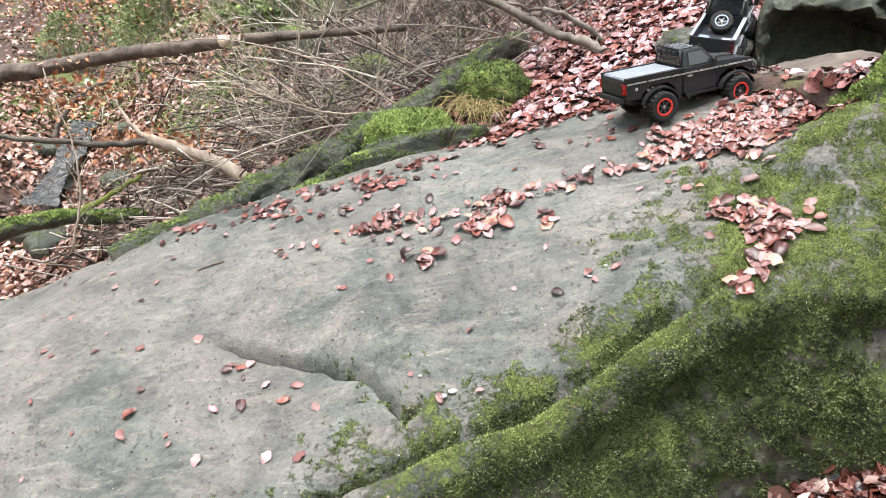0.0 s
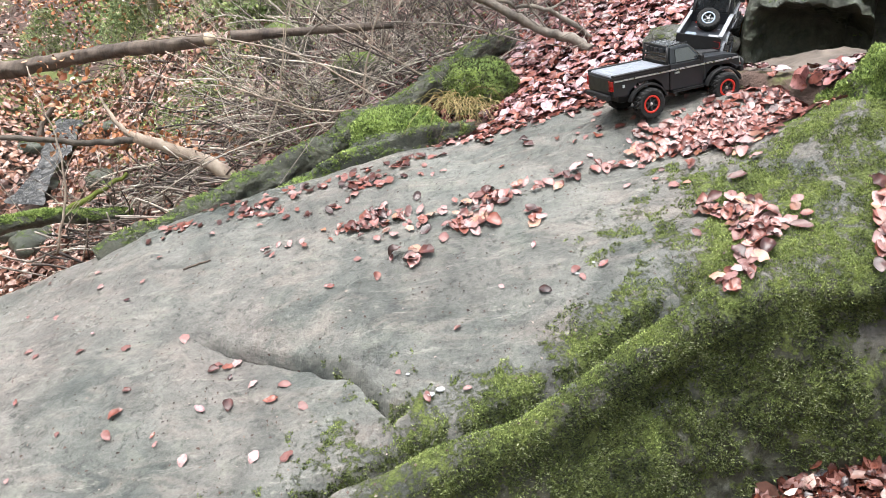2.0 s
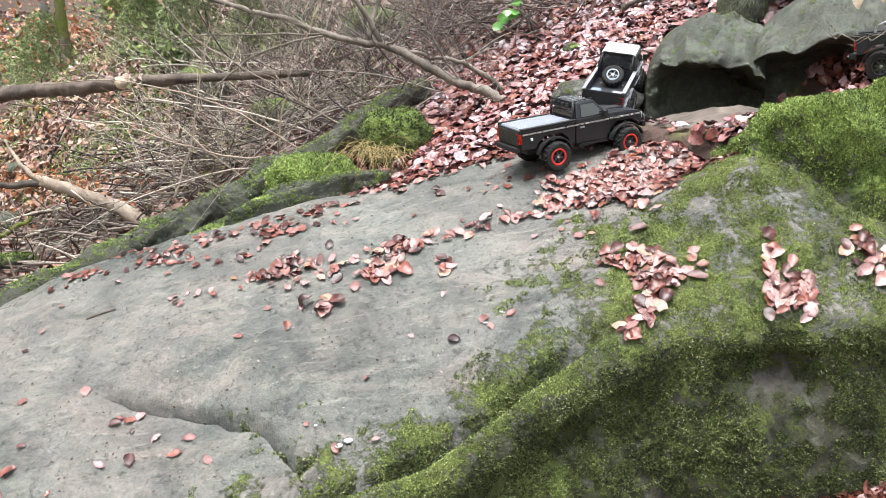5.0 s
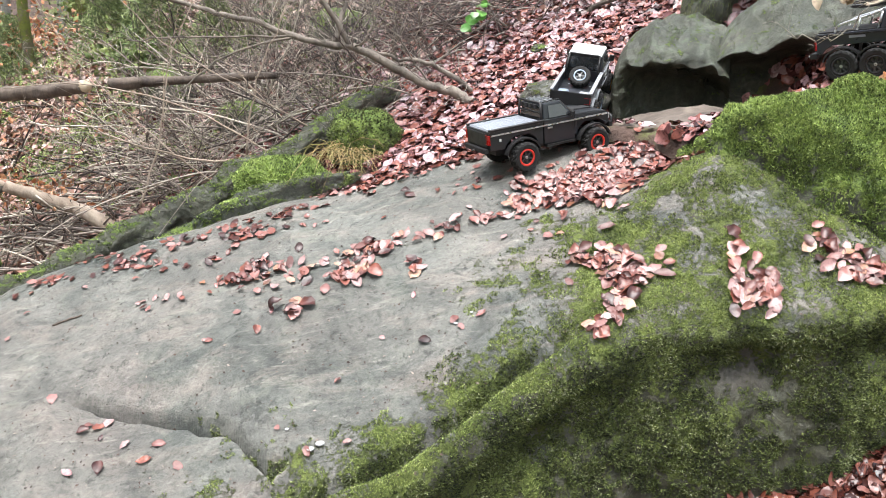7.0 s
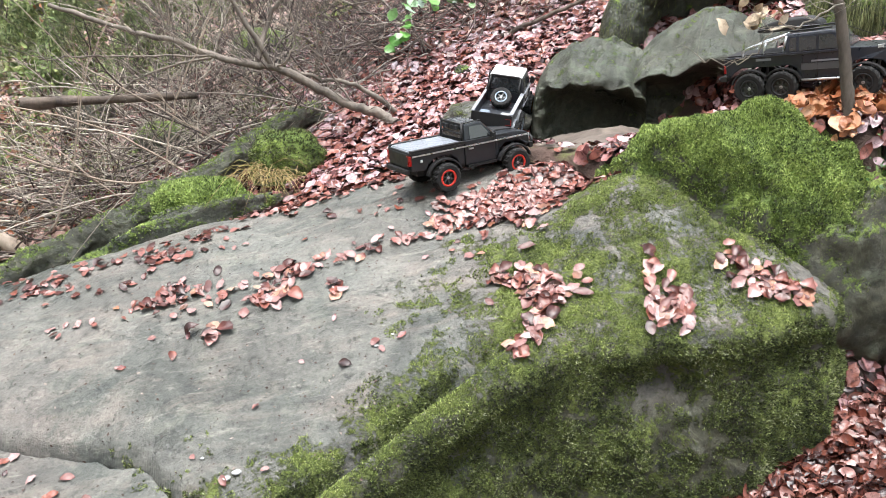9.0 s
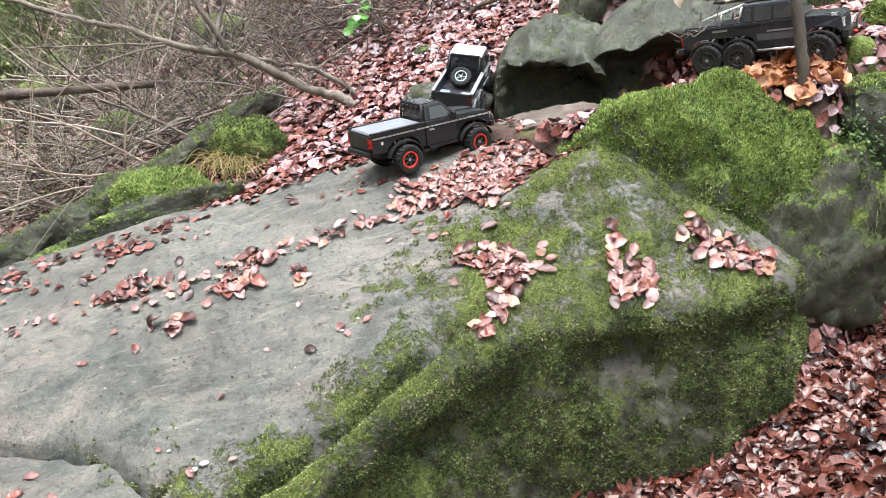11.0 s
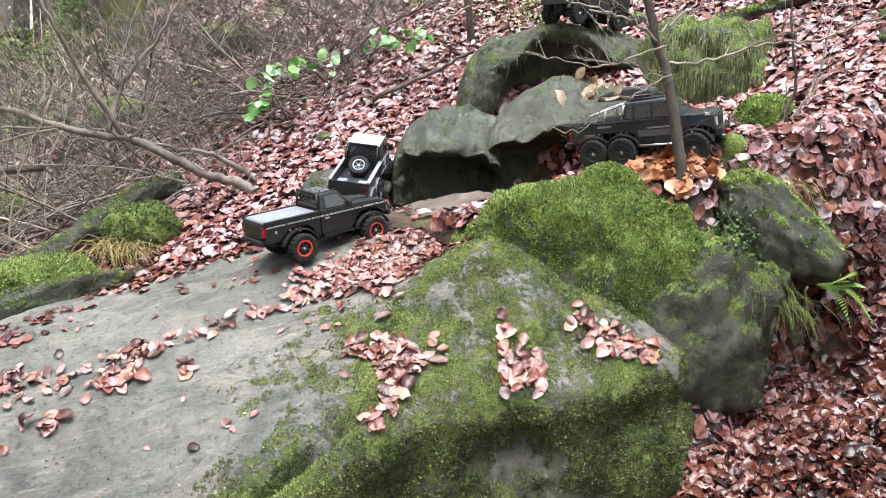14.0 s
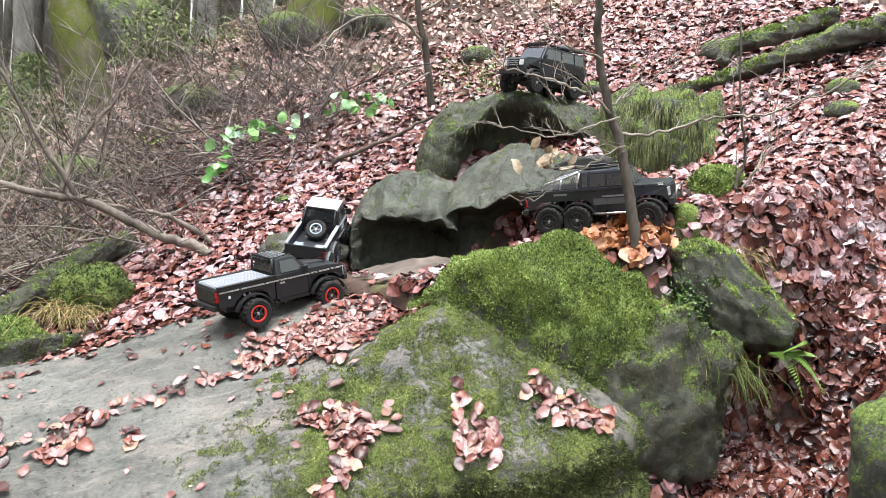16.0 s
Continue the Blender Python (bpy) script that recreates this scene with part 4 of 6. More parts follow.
big_log = limb("fallen_log", [(-1.19, 4.71, 1.03), (-1.49, 4.95, 0.96), (-1.93, 5.33, 0.87), (-2.43, 5.71, 0.75), (-2.86, 6.0, 0.64), (-3.18, 6.17, 0.58), (-4.2, 6.8, 0.3)], 0.035, 0.062, M_darkwood, "long dark fallen trunk with a pale sawn end", "log", sides=16, wobble=0.02, jitter=0, lumps=0.3)
tb = Tubes()
tb.add([(-1.178, 4.700, 1.033), (-1.20, 4.72, 1.029)], [0.034, 0.034], 14)
sawn = tb.make("sawn_end", M_cut, False)
sawn.parent = big_log
limb("broken_log", [(-1.1, 4.85, 1.03), (-0.85, 4.90, 1.06), (-0.55, 4.95, 1.09), (-0.2, 5.05, 1.12)], 0.032, 0.02, M_darkwood, "dark broken piece of trunk lying in the brush", "log", sides=12, wobble=0.03, jitter=0, lumps=0.35)
pale = limb("bleached_log", [(-1.72, 4.97, 0.41), (-1.5, 4.96, 0.35), (-1.26, 4.95, 0.27), (-1.06, 4.9, 0.14)], 0.035, 0.045, M_deadwood, "pale barkless log on the bank", "log", sides=10)
limb("snag", [(-1.70, 4.97, 0.40), (-1.82, 4.98, 0.48), (-1.94, 5.07, 0.62)], 0.022, 0.008, M_deadwood, "", "", parent=pale)
limb("snag", [(-1.70, 4.97, 0.40), (-1.92, 4.92, 0.38), (-2.2, 4.81, 0.41), (-2.6, 4.65, 0.46)], 0.022, 0.014, M_bark, "", "", parent=pale)
mosslog = limb("mossy_log", [(-2.9, 4.3, -0.12), (-2.53, 4.5, -0.07), (-2.31, 4.63, -0.04), (-2.12, 4.73, -0.02), (-1.91, 4.81, -0.04), (-1.74, 4.88, -0.03)], 0.06, 0.035, M_logmoss, "rotten log thick with yellow-green moss by the stream", "log", sides=20, wobble=0.03, jitter=0, lumps=0.4)
limb("stub", [(-2.12, 4.73, -0.02), (-1.95, 4.83, 0.08), (-1.77, 4.93, 0.2)], 0.022, 0.012, M_logmoss, "", "", parent=mosslog)
root_log = limb("mossy_root_log", [(-1.5, 3.75, 0.05), (-1.04, 4.02, 0.26), (-0.96, 4.1, 0.30), (-0.7, 4.2, 0.43), (-0.51, 4.3, 0.53), (-0.37, 4.4, 0.63), (-0.18, 4.52, 0.70), (-0.02, 4.65, 0.80), (0.25, 4.95, 0.97), (0.5, 5.2, 1.05)], 0.09, 0.06, M_barkmoss, "thick mossy root lying along the edge of the slab", "log", sides=24, wobble=0.03, jitter=0, lumps=0.45)
limb("dark_branch", [(1.1, 5.4, 1.38), (1.56, 5.32, 1.55), (1.74, 5.27, 1.65), (1.94, 5.21, 1.75), (2.14, 5.14, 1.87), (2.3, 5.07, 1.98)], 0.018, 0.01, M_darkwood, "dark branch lying along the edge of the brush", "branch", twigs=10, tlen=0.25)
limb("dark_branch", [(-2.35, 5.1, 0.35), (-2.3, 5.15, 0.5), (-2.15, 5.2, 0.66), (-2.05, 5.25, 0.7)], 0.02, 0.01, M_darkwood, "dark crooked branch standing out of the leaves", "branch")
hill_log = limb("mossy_fallen_log", [(3.40, 4.12, 2.20), (3.67, 4.0, 2.30), (3.86, 3.93, 2.40), (4.12, 3.82, 2.52), (4.4, 3.7, 2.64), (5.2, 3.5, 2.95)], 0.03, 0.085, M_logmoss, "moss-grown fallen trunk lying up the slope", "log", sides=20, wobble=0.03, jitter=0, lumps=0.45)
hill_log2 = limb("mossy_fallen_log", [(3.75, 4.1, 2.42), (3.86, 4.15, 2.55), (4.1, 4.2, 2.62), (4.7, 4.2, 2.85)], 0.035, 0.06, M_logmoss, "broken mossy limb beside the fallen trunk", "log", sides=18, wobble=0.03, jitter=0, lumps=0.5)
limb("pale_twig", [(-0.98, 3.305, 0.222), (-0.92, 3.315, 0.246), (-0.87, 3.32, 0.262)], 0.005, 0.003, M_darkwood, "short dark twig lying on the slab", "twig", sides=5, jitter=0.001)


# ---- standing trees ----
def tree(name, trunk_pts, r0, r1, material, label, limbs=(), twigs=12, tlen=0.4, sides=12):
    """A tapered trunk with bare limbs."""
    root = new(name)
    root.location = trunk_pts[0]
    inv = Matrix.Translation(-Vector(trunk_pts[0]))
    base = [np.array(trunk_pts[0]) - (0, 0, 0.12)] + [np.array(p) for p in trunk_pts]
    line = bend(base, 8, 0.002)
    tb = Tubes()
    rad = np.linspace(r0, r1, len(line))
    rad[:6] *= np.linspace(1.5, 1.0, 6)
    tb.add(line, rad, sides, 0.03)
    ob = tb.make("trunk", material)
    ob.data.transform(inv)
    ob.parent = root
    for pts, r in limbs:
        tb = Tubes()
        ln = bend(pts, 6, 0.006)
        tb.add(ln, np.linspace(r, r * 0.35, len(ln)), 6, 0.05)
        ob = tb.make("limb", M_limb)
        ob.data.transform(inv)
        ob.parent = root
        tb = Tubes()
        twigs_from(tb, ln, twigs, tlen, max(r * 0.4, 0.0018))
        ob = tb.make("twig_spray", M_limb)
        ob.data.transform(inv)
        ob.parent = root
        tagged(ob, "spray of fine bare twigs", kind="stuff")
    return tagged(root, label, "tree")


tree("young_beech", [(2.37, 2.82, 1.24), (2.34, 2.84, 1.45), (2.30, 2.87, 1.65), (2.26, 2.90, 1.82), (2.21, 2.93, 1.95), (2.14, 2.94, 2.19), (2.11, 2.92, 2.36), (2.08, 2.95, 2.9), (2.1, 3.0, 3.6)], 0.027, 0.012, M_bark, "slim grey young beech growing between the mossy rocks", [
    ([(2.27, 2.95, 1.84), (2.44, 2.83, 1.87), (2.59, 2.71, 1.94), (2.71, 2.59, 1.96), (2.85, 2.45, 2.05), (2.98, 2.28, 2.17)], 0.007),
    ([(2.21, 2.90, 1.93), (2.09, 2.94, 2.0), (1.96, 3.01, 2.04), (1.81, 3.08, 2.07), (1.69, 3.12, 2.2)], 0.006),
    ([(2.22, 2.88, 1.91), (2.06, 2.91, 1.83), (1.93, 2.99, 1.81), (1.74, 3.09, 1.85)], 0.0045),
    ([(2.27, 2.86, 1.80), (2.1, 2.87, 1.70), (2.01, 2.89, 1.68), (1.94, 2.93, 1.56), (1.78, 3.01, 1.55)], 0.004),
    ([(2.15, 2.92, 2.14), (2.0, 2.96, 2.18), (1.91, 3.0, 2.26), (1.77, 3.05, 2.33)], 0.005),
    ([(2.22, 2.94, 1.95), (2.37, 2.99, 2.04), (2.5, 2.88, 2.16), (2.65, 2.73, 2.28)], 0.005)], 13, 0.24)
tree("sapling", [(2.93, 2.88, 1.40), (2.92, 2.93, 1.67), (2.95, 2.92, 1.8), (2.89, 2.93, 2.05), (2.86, 2.95, 2.4)], 0.011, 0.004, M_bark, "thin forked sapling on the leafy slope", [([(2.92, 2.92, 1.62), (2.99, 2.88, 1.78), (3.03, 2.86, 2.0), (3.05, 2.85, 2.3)], 0.007)], 8, 0.25, 7)
tree("mossy_beech", [(0.24, 7.67, 1.80), (0.20, 7.68, 2.1), (0.10, 7.72, 2.5), (0.03, 7.8, 2.9), (-0.05, 7.9, 3.6), (-0.1, 8.0, 5.5)], 0.20, 0.15, M_barkmoss, "leaning mossy beech trunk on the far bank", [([(0.05, 7.75, 2.7), (0.5, 7.5, 3.0), (1.1, 7.3, 3.1), (1.7, 7.2, 3.4)], 0.03), ([(0.0, 7.8, 3.0), (-0.5, 7.6, 3.2), (-1.0, 7.5, 3.2)], 0.03)], sides=18)
tree("sapling", [(2.50, 5.55, 1.85), (2.47, 5.54, 2.03), (2.39, 5.53, 2.41), (2.28, 5.51, 2.78), (2.2, 5.5, 3.4)], 0.035, 0.018, M_bark, "slender grey sapling behind the boulders", [([(2.36, 5.53, 2.5), (2.1, 5.4, 2.62), (1.8, 5.3, 2.55), (1.5, 5.2, 2.3)], 0.012), ([(2.3, 5.5, 2.7), (2.6, 5.4, 2.9), (2.9, 5.3, 3.0)], 0.012), ([(2.42, 5.5, 2.3), (2.2, 5.3, 2.2), (1.9, 5.1, 2.05)], 0.008)], 10, 0.4, 8)
tree("mossy_stump_tree", [(2.05, 7.7, 2.3), (2.08, 7.7, 2.8), (2.15, 7.75, 3.4), (2.2, 7.8, 4.5)], 0.3, 0.22, M_barkmoss, "broad old trunk with ivy and moss on the far bank", [], sides=16)
for x, y, r, mt in ((-5.33, 12.87, 0.12, M_hazebark), (-3.85, 11.32, 0.07, M_hazebark), (-2.69, 8.54, 0.06, M_barkmoss), (-3.95, 12.38, 0.07, M_hazebark), (-3.5, 12.41, 0.07, M_hazebark), (-2.5, 9.58, 0.11, M_barkmoss), (-1.54, 7.82, 0.10, M_barkmoss), (1.5, 10.8, 0.14, M_hazebark), (2.5, 12.6, 0.16, M_hazebark), (-0.4, 9.8, 0.12, M_hazebark), (-1.2, 11.6, 0.13, M_hazebark), (4.2, 7.8, 0.13, M_barkmoss), (3.6, 9.2, 0.12, M_hazebark), (5.6, 8.6, 0.15, M_hazebark)):
    z, dx, dy = hill(x, y), rng.normal(0, 0.12), rng.normal(0, 0.12)
    tree("forest_tree", [(x, y, z), (x + 0.2 * dx, y, z + 0.6), (x + dx, y + dy, z + 2.5), (x + 2 * dx, y + 2 * dy, z + 6), (x + 3 * dx, y + 3 * dy, z + 11)], r, r * 0.6, mt, "tall straight woodland trunk, greenish grey bark", [], sides=10)


def far_woods():
    tb = Tubes()
    for _ in range(420):
        a, d = rng.uniform(-2.9, 1.9), rng.uniform(15, 60)
        x, y = d * math.sin(a * 0.55), d * math.cos(a * 0.55)
        r, z = rng.uniform(0.08, 0.26), hill(x, y)
        lx, ly = rng.normal(0, 0.35, 2)
        tb.add([(x, y, z - 0.5), (x + 0.3 * lx, y, z + 4), (x + lx, y + ly, z + 16)], [r * 1.1, r, r * 0.6], 6)
    return tagged(tb.make("far_woods", M_hazebark), "bare trunks of the distant wood, paled to suggest haze", "trees", kind="stuff")


far_woods()


# ---- thicket of bare twigs ----
def thicket():
    pale, dark = Tubes(), Tubes()
    for n in range(2350):
        x, y = (rng.uniform(-2.4, 2.3), rng.uniform(4.5, 8.0)) if n < 1650 else (rng.uniform(-0.9, 2.2), rng.uniform(4.9, 6.8))
        if y < 4.75 + 0.42 * max(x + 0.2, 0) or (x > 1.0 and y < 5.35):
            continue
        if (x < -0.9 and rng.random() < 0.55) or (y > 5.9 and rng.random() < 0.5):
            continue
        tb = dark if x > 0.35 + 0.3 * rng.normal() else pale
        z = hill(x, y)
        ln = rng.uniform(0.35, 1.3) * (0.6 if x < -0.9 else 1.0)
        a = rng.uniform(0, 2 * math.pi)
        up = rng.uniform(0.25, 1.0)
        d = np.array((math.cos(a) - 0.45, math.sin(a) * 0.7, up))
        d /= np.linalg.norm(d)
        sag = rng.uniform(-0.15, 0.45)
        side = rng.normal(0, 0.18, 3)
        pts = [np.array((x, y, z - 0.02)) + d * ln * k + side * ln * k * k - np.array((0, 0, sag * ln * k * k)) + rng.normal(0, 0.012, 3) for k in (0, .2, .4, .6, .8, 1)]
        r = rng.uniform(0.0016, 0.0042) if rng.random() < 0.85 else rng.uniform(0.005, 0.009)
        line = bend(pts, 2)
        tb.add(line, np.linspace(r, r * 0.35, len(line)), 4)
        twigs_from(tb, np.array(pts), 3, ln * 0.4, r * 0.55, 0.3, 2)
    for _ in range(330):
        x, y = rng.uniform(-1.4, 1.9), rng.uniform(4.7, 6.2)
        if y < 4.85 + 0.42 * max(x + 0.2, 0):
            continue
        a, ln = rng.uniform(-0.5, 0.9), rng.uniform(0.3, 0.9)
        z = hill(x, y) + rng.uniform(0.02, 0.25)
        d = np.array((math.cos(a), 0.4 * math.sin(a), 0.35 * rng.normal() + 0.2))
        pts = [np.array((x, y, z)) + d * ln * k + rng.normal(0, 0.015, 3) for k in (-.5, -.2, .2, .5)]
        r = rng.uniform(0.002, 0.007)
        (dark if x > 0.6 else pale).add(bend(pts, 3), np.linspace(r, r * 0.5, 10), 4)
    tagged(pale.make("bare_thicket", M_twig), "tangle of bare grey-brown twigs and dead brambles", "brushwood", kind="stuff")
    tagged(dark.make("bramble_thicket", M_darktwig), "dark tangle of bramble stems beside the red leaves", "brushwood", kind="stuff")


thicket()
for pts, r in (([(-0.2, 4.5, 0.75), (-0.6, 4.55, 0.95), (-1.1, 4.6, 1.05), (-1.6, 4.7, 1.0)], 0.006), ([(-0.15, 4.45, 0.72), (-0.55, 4.4, 0.72), (-0.95, 4.35, 0.82), (-1.3, 4.3, 1.0)], 0.007), ([(-0.5, 4.4, 0.6), (-0.9, 4.5, 0.9), (-1.2, 4.55, 1.2), (-1.4, 4.6, 1.5)], 0.004),
               ([(0.05, 4.7, 0.85), (-0.3, 4.6, 1.05), (-0.75, 4.5, 1.3), (-1.1, 4.5, 1.65)], 0.005), ([(-1.9, 4.2, -0.05), (-1.85, 4.25, 0.3), (-1.9, 4.3, 0.55), (-2.0, 4.3, 0.9)], 0.008), ([(-0.9, 4.6, 0.4), (-0.8, 4.65, 0.8), (-0.75, 4.7, 1.2), (-0.6, 4.8, 1.6)], 0.006), ([(-0.35, 4.7, 0.7), (-0.3, 4.75, 1.1), (-0.15, 4.8, 1.5)], 0.007)):
    limb("dead_branch", pts, r, r * 0.4, M_deadwood, "pale bare stem arching out of the thicket", "branch", sides=5, twigs=6, tlen=0.25, trad=0.0022)


def clinging_leaves():
    """Brown leaves that still hang on the low beech twigs by the stream."""
    pts = []
    for cx, cy, cz, n, sx, sz in ((-2.1, 5.0, 0.68, 90, 0.14, 0.08), (-1.9, 5.15, 0.36, 150, 0.25, 0.06), (-1.5, 5.2, 0.34, 90, 0.2, 0.05), (-2.2, 5.6, 0.75, 30, 0.4, 0.10), (-1.8, 8.2, 1.2, 120, 0.9, 0.22), (-3.5, 9.5, 1.0, 200, 1.0, 0.3), (-2.6, 7.4, 0.7, 70, 0.6, 0.12)):
        pts.append(np.array((cx, cy, cz)) + rng.normal(size=(n, 3)) * (sx, 0.15, sz))
    P = np.concatenate(pts)
    N = rng.normal(size=P.shape)
    N /= np.linalg.norm(N, axis=1)[:, None]
    return tagged(leaf_mesh("clinging_leaves", P, N, M_dry, (0.03, 0.055), 0.3, (0, 0.01), 0.8), "withered orange leaves clinging to low beech twigs", "leaves", kind="stuff")


clinging_leaves()
tb = Tubes()
spray = bend([(2.46, 5.54, 2.0), (2.16, 5.44, 2.05), (1.91, 5.42, 2.02), (1.61, 5.4, 1.9), (1.38, 5.35, 1.82), (1.16, 5.3, 1.78), (1.02, 5.22, 1.7), (0.92, 5.08, 1.52)], 6, 0.004)
tb.add(spray, np.linspace(0.004, 0.0015, len(spray)), 5)
bramble = tagged(tb.make("bramble_spray", M_twig), "arching bramble spray with fresh green leaves", "bramble")
n = 70
P = spray[rng.integers(8, len(spray), n)] + rng.normal(0, 0.035, (n, 3))
N = rng.normal(0, 0.45, (n, 3)) + (0.0, -0.6, 0.7)
lf = leaf_mesh("bramble_leaves", P, N / np.linalg.norm(N, axis=1)[:, None], M_green, (0.05, 0.09), 0.2, (0, 0.01), 0.3, width=1.1)
lf.parent = bramble


# ---- grass, fern and moss ----
def grass_clump(name, x, y, z, n, length, material, label, spread=0.08, lean=(0, -0.5), droop=0.7, r=0.0016):
    tb = Tubes()
    for _ in range(n):
        p = np.array((x, y, z)) + rng.normal(0, spread, 3) * (1, 0.6, 0.35)
        d = np.array((rng.normal(lean[0], 0.5), rng.normal(lean[1], 0.4), rng.uniform(0.4, 1.0)))
        ln = length * rng.uniform(0.5, 1.1)
        pts = [p + d * ln * k - np.array((0, 0, droop * ln * k * k * 1.3)) for k in (0, .3, .6, .85, 1)]
        tb.add(pts, [r, r, r * 0.8, r * 0.5, r * 0.2], 3)
    return tagged(tb.make(name, material, False), label, "grass")


grass_clump("dead_grass_tuft", 0.20, 4.42, 0.78, 190, 0.28, M_straw, "tuft of straw-coloured dead grass hanging beside the slab", 0.07)
grass_clump("hanging_grass", 2.58, 2.60, 1.05, 70, 0.17, M_grass, "green grass hanging from the gap between the rocks", 0.05, (0.1, -0.7), 1.3)
grass_clump("hanging_grass", 2.66, 2.54, 0.95, 60, 0.17, M_grass, "thin grass hanging over the bank of earth", 0.05, (0.1, -0.7), 1.3)
grass_clump("dead_grass_tuft", 2.80, 2.78, 1.38, 50, 0.22, M_straw, "few dry grass blades on the pointed rock", 0.06, (0.1, -0.5), 1.0)


def fern(x, y, z):
    root = new("fern")
    root.location = (x, y, z)
    for a, ln, tip in ((-75, 0.24, -0.10), (-100, 0.20, -0.12), (-130, 0.16, 0.0), (-50, 0.15, 0.02), (-88, 0.14, 0.08)):
        d = np.array((math.cos(radians(a)), math.sin(radians(a)), 0.0))
        tb = Tubes()
        line = np.array([d * ln * k * 0.75 + np.array((0, 0, 0.5 * ln * k + (tip - 0.5 * ln) * k * k)) for k in np.linspace(0, 1, 24)])
        tb.add(line, np.linspace(0.0018, 0.0006, 24), 4)
        side = np.cross(d, (0, 0, 1.0))
        for i in range(3, 24):
            w = 0.055 * math.sin(math.pi * min(i / 23 * 0.85 + 0.18, 1)) + 0.006
            for s in (-1, 1):
                e = line[i] + side * s * w + d * 0.018 - np.array((0, 0, 0.012))
                m = (line[i] + e) / 2
                tb.v.append(np.array([line[i], m + d * 0.007, e, m - d * 0.007]))
                tb.t.append(np.array([(0, 1, 2), (0, 2, 3)]) + tb.n)
                tb.n += 4
        ob = tb.make("frond", M_fern, False)
        ob.parent = root
    return tagged(root, "small green fern on the bare earth bank", "fern")


M_sprig = leaf_material("bilberry_green", [(0.0, (0.02, 0.05, 0.012)), (0.6, (0.05, 0.11, 0.02)), (1.0, (0.11, 0.18, 0.04))], 0.5)
M_wither = leaf_material("withered_pale_leaves", [(0.0, (0.34, 0.25, 0.16)), (1.0, (0.58, 0.48, 0.36))], 0.7)
M_under = leaf_material("undergrowth_green", [(0.0, (0.05, 0.08, 0.02)), (0.5, (0.12, 0.17, 0.04)), (1.0, (0.24, 0.28, 0.09))], 0.7)
M_crumb = leaf_material("dark_crumbs", [(0.0, (0.03, 0.022, 0.018)), (0.7, (0.10, 0.06, 0.045)), (1.0, (0.35, 0.30, 0.26))], 0.7)
M_pebble, nt, b = mat("pale_pebble", 0.6)
nt.links.new(ramp(nt, noise_tex(nt, 60.0), (0.3, (0.30, 0.31, 0.32)), (0.7, (0.48, 0.48, 0.47))), b.inputs["Base Color"])
M_fern, nt, b = mat("fern_green", 0.5)
nt.links.new(ramp(nt, noise_tex(nt, 30.0), (0.3, (0.06, 0.13, 0.02)), (0.7, (0.14, 0.22, 0.04))), b.inputs["Base Color"])
fern(2.84, 2.47, 1.02)


def tufts_on(ob, count, name, material, label, size=(0.010, 0.022), limit=0.55, box=None, upright=0.5, steep=None):
    """Moss: small blades where the rock's own moss value is high, thinned by a patchy field."""
    me = ob.data
    nv = len(me.vertices)
    co, no, ms = np.empty(nv * 3), np.empty(nv * 3), np.empty(nv)
    me.vertices.foreach_get("co", co)
    me.vertices.foreach_get("normal", no)
    me.attributes["moss"].data.foreach_get("value", ms)
    me.calc_loop_triangles()
    tri = np.empty(len(me.loop_triangles) * 3, np.int32)
    me.loop_triangles.foreach_get("vertices", tri)
    tri, co, no = tri.reshape(-1, 3), co.reshape(-1, 3), no.reshape(-1, 3)
    a, b, c = co[tri[:, 0]], co[tri[:, 1]], co[tri[:, 2]]
    area = np.linalg.norm(np.cross(b - a, c - a), axis=1) * (ms[tri].mean(1) > limit - 0.5)
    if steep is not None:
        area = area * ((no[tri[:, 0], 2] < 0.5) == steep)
    if box:
        cen = (a + b + c) / 3
        area = area * ((cen[:, 0] > box[0]) & (cen[:, 0] < box[1]) & (cen[:, 1] > box[2]) & (cen[:, 1] < box[3]))
    i = rng.choice(len(tri), count, p=area / area.sum())
    u, v = rng.random((2, count, 1))
    flip = (u + v) > 1
    u, v = np.where(flip, 1 - u, u), np.where(flip, 1 - v, v)
    P = a[i] + (b[i] - a[i]) * u + (c[i] - a[i]) * v
    N, M = no[tri[i, 0]], ms[tri[i]].mean(1)
    patch = np.array([fbm(13 * p[0], 13 * p[1], 13 * p[2], 4) for p in P])
    keep = M + 0.75 * patch > limit
    P, N = P[keep], N[keep] * (1 - 0.3) + np.array((0, 0, 0.3 * upright * 2))
    # a tuft: three crossed blades
    k = np.array([(0.0, -0.22, 0), (0.0, 0.22, 0), (0.25, 0, 1.0), (-0.2, 0.1, 0), (0.15, -0.15, 0), (-0.25, 0.2, 0.8), (0.1, 0.2, 0), (-0.1, -0.2, 0), (0.0, -0.35, 0.75)], float)
    t = np.array([(0, 1, 2), (3, 4, 5), (6, 7, 8)])
    out = leaf_mesh(name, P - N * 0.003, N / np.linalg.norm(N, axis=1)[:, None], material, size, 0.45, (0, 0.002), 0.0, tpl=(k, t))
    return tagged(out, label, "moss", kind="stuff")


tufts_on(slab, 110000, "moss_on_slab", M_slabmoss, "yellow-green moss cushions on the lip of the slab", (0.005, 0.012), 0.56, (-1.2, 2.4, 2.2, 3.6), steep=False)
